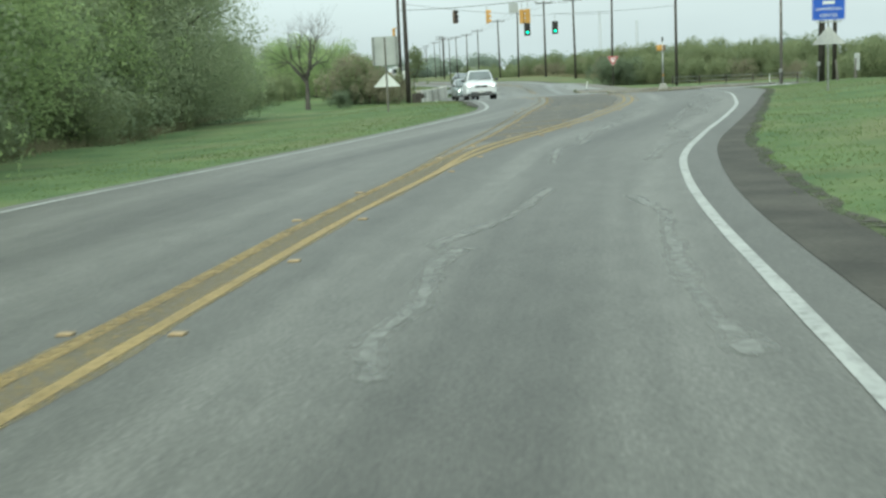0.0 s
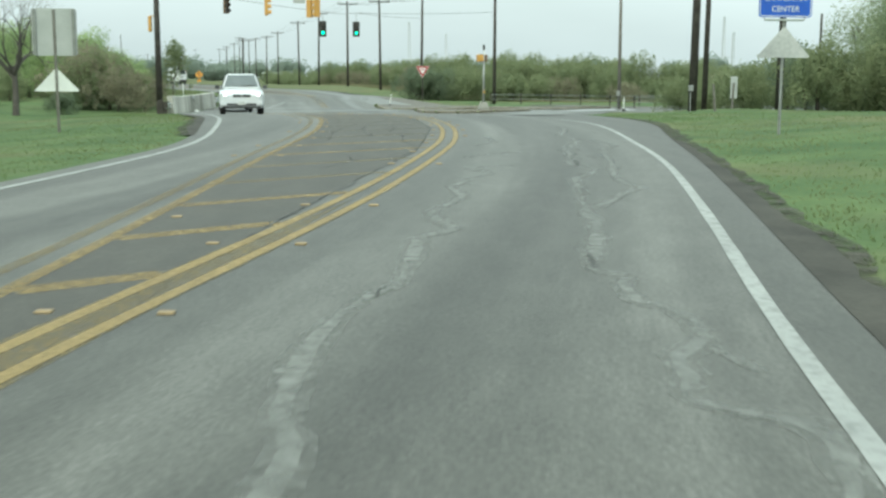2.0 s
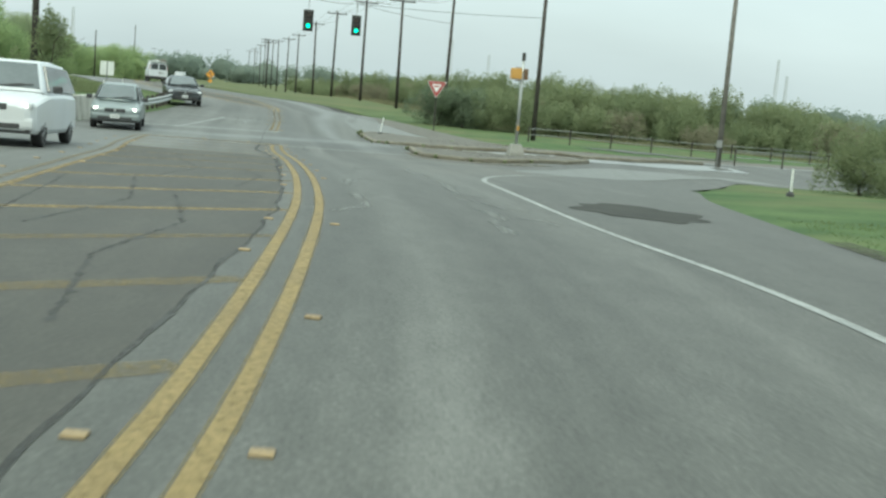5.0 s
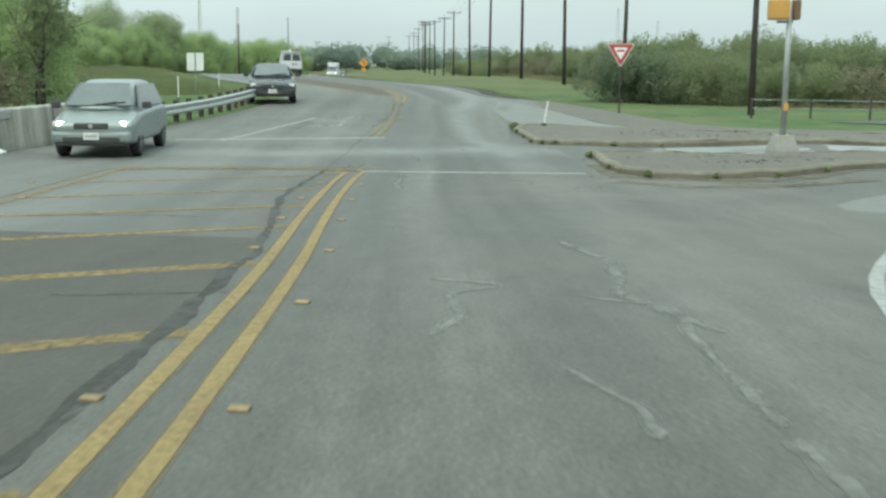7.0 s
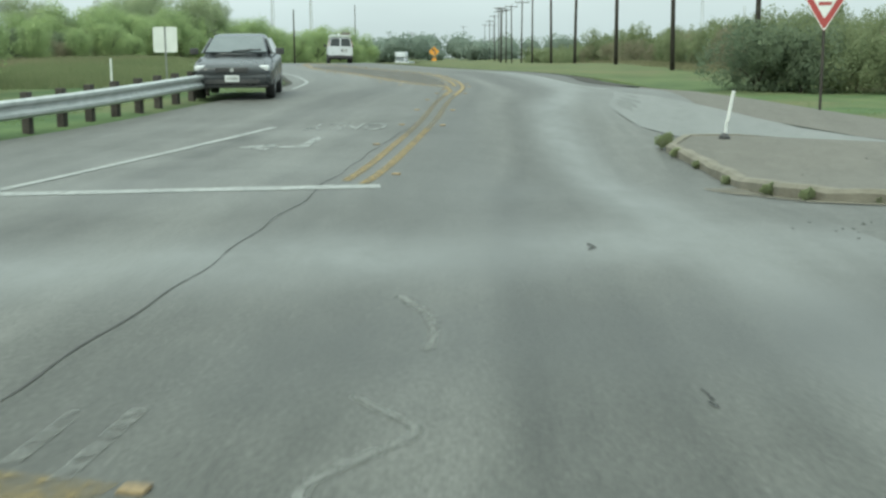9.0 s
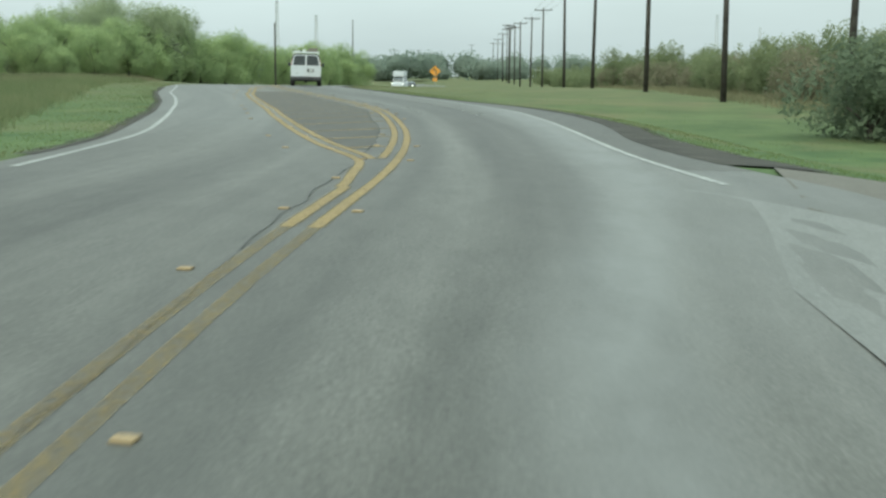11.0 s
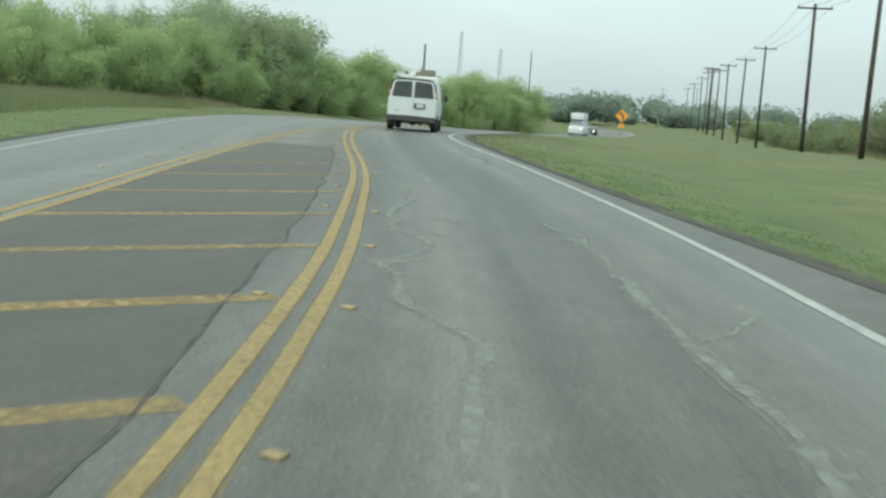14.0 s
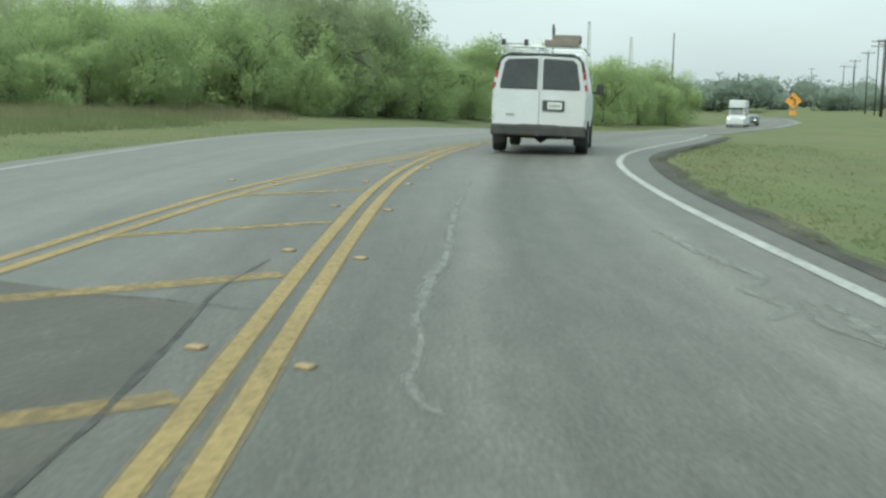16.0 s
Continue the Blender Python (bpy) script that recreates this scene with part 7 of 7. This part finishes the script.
R = np.random.default_rng(5)
spring = variants(lambda k: make_tree("tree", 100 + k, 6.0, 5.2, LEAF_SPRING, "bright spring-green bushy tree with leaves to the ground", 13500, 0.082, low=-0.06, blobs_n=22))
oak = variants(lambda k: make_tree("tree", 200 + k, 7.5, 6.0, LEAF_OAK, "dark green oak with a dense uneven crown", 18000, 0.086, trunk_r=0.2, low=-0.04, blobs_n=22))
scrub = variants(lambda k: make_tree("shrub", 300 + k, 3.0, 3.6, LEAF_DUSTY, "dusty green roadside scrub bush", 6400, 0.072, 0.15, 0.06, "shrub", "roadside scrub", -0.06, 12, 26))
juniper = variants(lambda k: make_tree("shrub", 400 + k, 2.8, 3.4, LEAF_DARK, "dark dense evergreen bush", 6400, 0.07, 0.12, 0.07, "shrub", "roadside scrub", -0.06, 16))

brown = variants(lambda k: make_tree("shrub", 500 + k, 2.6, 3.2, LEAF_BROWN, "brownish twiggy scrub bush not yet in leaf", 3400, 0.07, 0.15, 0.05, "shrub", "roadside scrub", -0.06, 8, 24))

tall = variants(lambda k: make_tree("tree", 600 + k, 10.0, 8.6, LEAF_SPRING, "tall bright spring-green tree with leaves to the ground", 34000, 0.08, trunk_r=0.22, low=-0.06, blobs_n=34, wisps=14))
tall_oak = variants(lambda k: make_tree("tree", 700 + k, 11.5, 9.0, LEAF_OAK, "tall dark green oak with a dense uneven crown", 34000, 0.08, trunk_r=0.3, low=-0.04, blobs_n=34, wisps=14))
# near trees on the left bank
near_l = [(-19, -33, 1.5), (-20.5, -27, 1.6), (-21, -20.5, 1.7), (-22.5, -14, 1.7), (-23.5, -8, 1.5), (-27, -30, 1.9), (-28, -18, 1.9), (-29, -9, 1.8), (-18.5, -41, 1.5), (-25, -44, 1.7)]
oak_l = [(-25, -2, 1.55), (-23.8, 4.5, 1.55), (-30, -4, 1.7), (-31, 3, 1.5), (-28, 11, 1.0), (-33, 12, 1.1), (-22.5, -4.5, 1.3)]
low_l = [(-18.7, -23.5, .8), (-19.3, -16.5, .85), (-19.8, -11, .75), (-21, -4, .7), (-22.5, 1.5, .6), (-24, 8, .6), (-20.4, -29, .7), (-23.5, 14, .6)]
# tree line left of the second bend
line_l = belt([(-64, 88), (-59, 106), (-54.5, 124), (-56, 142), (-59, 158), (-62, 176)], 26, 6, R, 0.82, 1.02)
line_l2 = belt([(-100, 95), (-74, 104), (-66, 124), (-66, 148), (-69, 175)], 20, 9, R, 1.0, 1.2)
bend = belt([(-65, 184), (-61, 198), (-59.4, 212), (-60.4, 236)], 16, 6, R, 0.88, 1.1)
hedge_l = belt([(-60, 92), (-56, 106), (-52.2, 124), (-53.5, 142), (-57, 160), (-60, 178)], 22, 3, R, 0.5, 0.72)
mid_l = belt([(-27, 22), (-31, 40), (-38, 62), (-50, 80), (-64, 90)], 24, 7, R, 0.7, 0.95)
crest = belt([(-54, 140), (-56.5, 154), (-59, 168), (-61, 182)], 12, 4, R, 0.78, 0.95)
plant(tall, [(x, y, k * 0.66) for x, y, k in near_l[::2]], R, 0.92, 1.08)
plant(tall_oak, [(x, y, k * 0.6) for x, y, k in near_l[1::2]], R, 0.92, 1.08)
plant(tall_oak, [(x, y, k * 0.65) for x, y, k in oak_l], R, 0.92, 1.08)
line_l, line_l2 = [[(x, y, k * (0.82 + 0.06 * smooth01((y - 118) / 20))) for x, y, k in row_] for row_ in (line_l, line_l2)]
plant(spring, hedge_l + line_l + crest + line_l2 + bend + mid_l[::3] + belt([(-140, 60), (-110, 120), (-90, 170)], 12, 25, R), R)
plant(oak, [(-60.3, 161, 1.12), (-58.6, 156, 1.0), (-63.2, 166, 1.15), (-57.5, 150, .95)] + belt([(-80, 112), (-74, 150), (-72, 176)], 9, 6, R, 0.82, 1.02) + [(28, 12, 1.0), (31, 6, .9), (36, 18, 1.0)], R)
plant(tall_oak, [(-66, 147, .62), (-67.5, 156, .86), (-70, 163, .9), (-69.5, 140, .6), (-73, 170, .86)], R, 0.97, 1.03)
# the dense edge of the wood behind the guardrail, and over the left bank of the first bend
plant(spring, [(-26, 58, .95), (-29, 63, 1.0), (-28, 54.5, .85), (-31, 58, 1.1), (-33.5, 66, 1.0)], R, 0.97, 1.05)
plant(tall_oak, [(-22.2, 1.5, .74), (-24.2, -5, .8)], R, 0.97, 1.03)
# tall trees beyond the corner of the side street
plant(tall_oak, [(23.6, 19.2, 0.95), (30.5, 16.5, 1.0), (22.0, 16.4, 0.62), (25.2, 15.0, 0.8), (26.5, 22.5, .8), (27.3, 28.6, .82), (31.5, 30.5, .8), (26.5, 33, .7)], R, 0.97, 1.03)
# scrub behind the pole line on the right
right_scrub = belt([(62, 72), (44, 66), (30, 74), (14, 82), (5, 92), (0, 108), (-5, 125), (-10, 148), (-15, 170), (-23, 214), (-29, 245), (-36, 285), (-44, 330)], 110, -9, R, 0.7, 1.15)
back_scrub = belt([(110, 100), (60, 98), (34, 102), (20, 118), (14, 140), (6, 170), (-4, 214), (-16, 270)], 52, -16, R, 1.05, 1.5)
fill_scrub = belt([(70, 80), (46, 74), (30, 82), (17, 90), (9, 99), (4, 114), (-1, 130)], 44, -4, R, 1.12, 1.4)
plant(scrub, low_l + right_scrub + back_scrub + fill_scrub + [(5.0, 86.2, 1.1), (7.6, 84.8, 1.1), (10.2, 83.6, 1.0)] + mid_l[1::3] + [(13.2, 27.2, .75), (15.4, 28.4, .85), (17.8, 29.6, .95), (20.4, 31.2, 1.0), (23.6, 33, 1.05), (15, 22, .9), (17, 17.5, .9), (19.5, 16, 1.0), (22, 15, 1.1), (24.5, 13, 1.1), (20.5, 21, 1.0), (14.2, 25, .7), (23, 24, 1.1), (27, 28, 1.1), (32, 34, 1.2), (38, 40, 1.2), (45, 44, 1.2)]
      + belt([(-30, 24), (-26, 34), (-27, 50), (-33, 66)], 9, 4, R, .6, .9), R)
plant(brown, belt([(62, 70), (44, 64.5), (28, 72.5), (14, 80), (5, 90), (-1, 106), (-6, 124), (-11, 147), (-16, 170)], 26, -5, R, 0.6, 1.1) + belt([(-57, 98), (-53.5, 124)], 5, 3, R, .6, .9), R)
plant(juniper, [(18.6, 23.2, 1.1), (21.6, 25.4, 1.25), (24.6, 26, 1.3), (0.4, 87.2, 1.3), (2.5, 86.4, 1.35), (1.5, 89, 1.3)] + mid_l[2::3] + belt([(60, 82), (30, 84), (10, 100)], 6, -6, R, .8, 1.1) + belt([(-58, 96), (-54, 130)], 5, 5, R, .7, 1.0) + [(-20.5, 36, .5), (-19.9, 43.5, .55), (-20.2, 29, .5)], R)


plant(brown, [(-18.2, 33.2, .95), (-17.7, 38.0, 1.0), (-18.6, 41.8, 1.05), (-20.6, 36.4, 1.3)], R)
plant(scrub, [(-19.4, 36.0, 1.0), (-21.6, 39.5, 1.2), (-19.2, 40.2, 1.0)], R)
thin_tree = make_tree("tree", 811, 4.9, 2.3, LEAF_DUSTY, "slender young tree with sparse leaves", 2600, 0.075, 0.4, 0.045, blobs_n=6, wisps=12, low=0.3)
thin_tree.matrix_world = on_ground(-16.6, 41.4, 30, 0.05)
# bare tree on the left
def bare_tree(x, y, h, seed, label):
    rnd = np.random.default_rng(seed)
    t = thing("bare_tree", on_ground(x, y, 0, 0.1), label, "tree")
    bm = bmesh.new()
    tube([(0, 0, 0), (0.05, 0, h * 0.2), (0.02, 0.04, h * 0.36)], [0.2, 0.15, 0.13], 9, bm)
    for k in range(11):
        a = math.tau * k / 11 + rnd.uniform(-0.3, 0.3)
        limb(bm, (0.02, 0.04, h * rnd.uniform(0.26, 0.36)), (math.cos(a) * 0.8, math.sin(a) * 0.8, rnd.uniform(0.7, 1.6)), h * 0.24, 0.085, 4, rnd, 5)
    part("trunk", bm, TWIG, t)
    return t


bare_tree(-22.4, 28.2, 7.5, 3, "leafless grey-brown tree with fine spreading twigs")
bare_tree(-71, 128, 8.0, 12, "tall half-bare tree above the tree line")


# far woods
def woods(name, arcs, label, seed, mat_):
    rnd = np.random.default_rng(seed)
    blobs = []
    for (x0, y0), (x1, y1), n, h in arcs:
        for i in range(n):
            k = (i + rnd.uniform(0, 1)) / n
            x, y = x0 + (x1 - x0) * k + rnd.normal() * 8, y0 + (y1 - y0) * k + rnd.normal() * 10
            s = h * rnd.uniform(0.4, 0.6)
            blobs.append((x, y, h * rnd.uniform(0.12, 0.5), s * 1.3, s * 1.3, s))
    vs, fs, ns = leaf_cloud(blobs, 140000, 0.6, rnd)
    core = bmesh.new()
    bmesh.ops.create_icosphere(core, subdivisions=2, radius=1.0)
    cv = [v.co.copy() for v in core.verts]
    cf = [[v.index for v in f.verts] for f in core.faces]
    core.free()
    for b in blobs:
        k = len(vs)
        for c in cv:
            r = 0.72 * (1 + 0.22 * noise.noise(c * 2.3 + Vector((b[0], b[1], 0))))
            vs.append((b[0] + c.x * b[3] * r, b[1] + c.y * b[4] * r, max(b[2] + c.z * b[5] * r, -1)))
        fs.extend(tuple(k + i for i in f) for f in cf)
    return tagged(raw_mesh(name, vs, fs, mat_), label, "woods", kind="stuff")


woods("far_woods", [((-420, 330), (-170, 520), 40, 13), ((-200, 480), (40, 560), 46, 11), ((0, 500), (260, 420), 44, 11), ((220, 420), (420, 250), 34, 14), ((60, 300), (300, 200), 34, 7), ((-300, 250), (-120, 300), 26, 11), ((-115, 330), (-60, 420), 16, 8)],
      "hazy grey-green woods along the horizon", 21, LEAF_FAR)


# radio masts on the skyline
def mast(x, y, h, label):
    t = thing("radio_mast", pose(x, y, 0), label, "radio mast")
    for k in range(3):
        a = math.tau * k / 3
        part("leg", tube([(1.6 * math.cos(a), 1.6 * math.sin(a), 0), (0.7 * math.cos(a), 0.7 * math.sin(a), h)], 0.16, 5), STEEL, t)
    bm = bmesh.new()
    n = 16
    for i in range(n):
        z0, z1 = h * i / n, h * (i + 1) / n
        r0, r1 = 1.6 - 0.9 * i / n, 1.6 - 0.9 * (i + 1) / n
        for k in range(3):
            a, b = math.tau * k / 3, math.tau * (k + 1) / 3
            tube([(r0 * math.cos(a), r0 * math.sin(a), z0), (r1 * math.cos(b), r1 * math.sin(b), z1)], 0.08, 4, bm)
    part("bracing", bm, STEEL, t)


for x, y, h in ((-243, 681, 44), (-222, 690, 36), (10, 820, 42), (38, 830, 34), (230, 760, 44), (240, 770, 34)):
    mast(x, y, h, "thin grey lattice radio mast on the skyline")


# ================= grass =================
def grass(name, count, seed, label):
    """Short blades, thickest beside the asphalt."""
    rnd = np.random.default_rng(seed)
    vs, fs = [], []
    for _ in range(count):
        y = rnd.uniform(-52, 132)
        right = rnd.random() < 0.55
        e = rnd.exponential(3.6) + (0.5 if right else 0.25)
        if e > 14 or (right and 12 < y < 62) or (right and 62 <= y < 100 and e < soil_wide(y)):
            continue
        x = edge_r(y) + e if right else edge_l(y) - e
        if not right and 18 < y < 57:
            x -= 1.4
        z = ground_z(x, y)
        h = rnd.uniform(0.015, 0.038) * (1 + 1.2 * max(0, noise.noise((x * 0.3, y * 0.3, 2))))
        for _b in range(3):
            a = rnd.uniform(0, math.tau)
            px, py = x + rnd.normal() * 0.08, y + rnd.normal() * 0.08
            wx, wy = math.cos(a) * 0.014, math.sin(a) * 0.014
            lx, ly = rnd.normal() * 0.03, rnd.normal() * 0.03
            k = len(vs)
            vs += [(px - wx, py - wy, z - 0.01), (px + wx, py + wy, z - 0.01), (px + lx, py + ly, z + h)]
            fs.append((k, k + 1, k + 2))
    return tagged(raw_mesh(name, vs, fs, BLADE), label, "grass", kind="stuff")


grass("grass", 42000, 31, "short mown roadside grass blades")


def rough_grass(name, lines, count, seed, label, blades=DRY_BLADE):
    """Uncut dry grass at the foot of the scrub."""
    rnd = np.random.default_rng(seed)
    vs, fs = [], []
    for line, depth in lines:
        for x, y, k in belt(line, count, depth, rnd, 0.5, 1.3):
            z = ground_z(x, y)
            for _b in range(5):
                a = rnd.uniform(0, math.tau)
                px, py = x + rnd.normal() * 0.3, y + rnd.normal() * 0.3
                wx, wy = math.cos(a) * 0.02, math.sin(a) * 0.02
                lx, ly = rnd.normal() * 0.1, rnd.normal() * 0.1
                n = len(vs)
                vs += [(px - wx, py - wy, z - 0.02), (px + wx, py + wy, z - 0.02), (px + lx, py + ly, z + rnd.uniform(0.12, 0.42) * k)]
                fs.append((n, n + 1, n + 2))
    return tagged(raw_mesh(name, vs, fs, blades), label, "grass", kind="stuff")


rough_grass("rough_grass", [([(44, 63), (28, 71), (14, 78), (4, 88), (-2, 105), (-7, 123), (-12, 147), (-17, 170)], -6), ([(-17.6, -40), (-18, -22), (-19.5, -8), (-22, 3), (-24, 14)], 4), ([(-57, 90), (-53, 106), (-50.5, 124), (-53, 142)], 5), ([(-37, 92), (-42, 104), (-47, 120), (-50, 138)], 9)], 6400, 61,
            "uncut dry grass at the foot of the scrub")


rough_grass("bank_grass", [([(-19, 66), (-24.5, 77), (-30.5, 89), (-37, 102), (-43, 116), (-47, 128)], 9.5)], 16000, 67, "olive half-dry grass on the bank below the trees", OLIVE_BLADE)


def weeds_at(spots, label):
    """All the tufts along the kerbs, as one stuff."""
    rnd = np.random.default_rng(51)
    blobs = []
    for x, y, s in spots:
        z = ground_z(x, y)
        blobs += [(x, y, z + 0.1 * s, 0.1 * s, 0.09 * s, 0.08 * s), (x + 0.06 * s, y + 0.03, z + 0.13 * s, 0.06 * s, 0.06 * s, 0.07 * s)]
    vs, fs, ns = leaf_cloud(blobs, 260 * len(spots), 0.022, rnd, floor=-5)
    return tagged(raw_mesh("kerb_weeds", vs, fs, LEAF_DUSTY), label, "weeds", kind="stuff")


weeds_at(((-3.5, 48.0, 1.4), (-3.3, 46.9, .8), (-3.0, 45.6, .6), (-2.65, 43.8, .6), (-2.25, 42.2, .8), (-1.9, 41.5, .7), (-0.9, 36.0, .8), (0.2, 31.5, .8), (-0.5, 33.2, .6), (-0.3, 40.7, .7), (0.9, 40.8, .5), (1.4, 31.4, .7), (2.6, 31.9, .6), (0.7, 32.2, .5), (1.9, 33.0, .5), (3.6, 32.8, .6), (-1.2, 41.2, .5), (3.4, 46.2, .9), (1.0, 46.6, .9), (5.6, 46.4, .8), (-2.0, 45.0, .5)), "small green weed tufts growing along the kerbs")


# ================= low houses far beyond the road =================
def far_house(x, y, w, d, h, turn, label):
    t = thing("house", pose(x, y, ground_z(x, y), 0, 0, turn), label, "house")
    part("wall", box(w, d, h, (0, 0, h / 2), 0.02), HOUSE_WALL, t)
    e = d / 2 + .3
    part("roof", loft([[(k * (w / 2 + .3), -e, h + .004), (k * (w / 2 + .3), e, h + .004), (k * (w / 2 + .3), e, h + .12), (k * (w / 2 + .3), 0, h + .6), (k * (w / 2 + .3), -e, h + .12)] for k in (-1, 1)]), STEEL_DULL, t)
    for k in (-0.28, 0.22):
        part("window", box(w * 0.14, 0.06, h * 0.32, (w * k, -d / 2 - 0.02, h * 0.55), 0.01), GLASS, t)


far_house(-40, 340, 9, 6, 2.6, 8, "pale low building far beyond the bend")
far_house(-82, 62, 8, 5, 2.4, 30, "pale trailer seen through the trees")
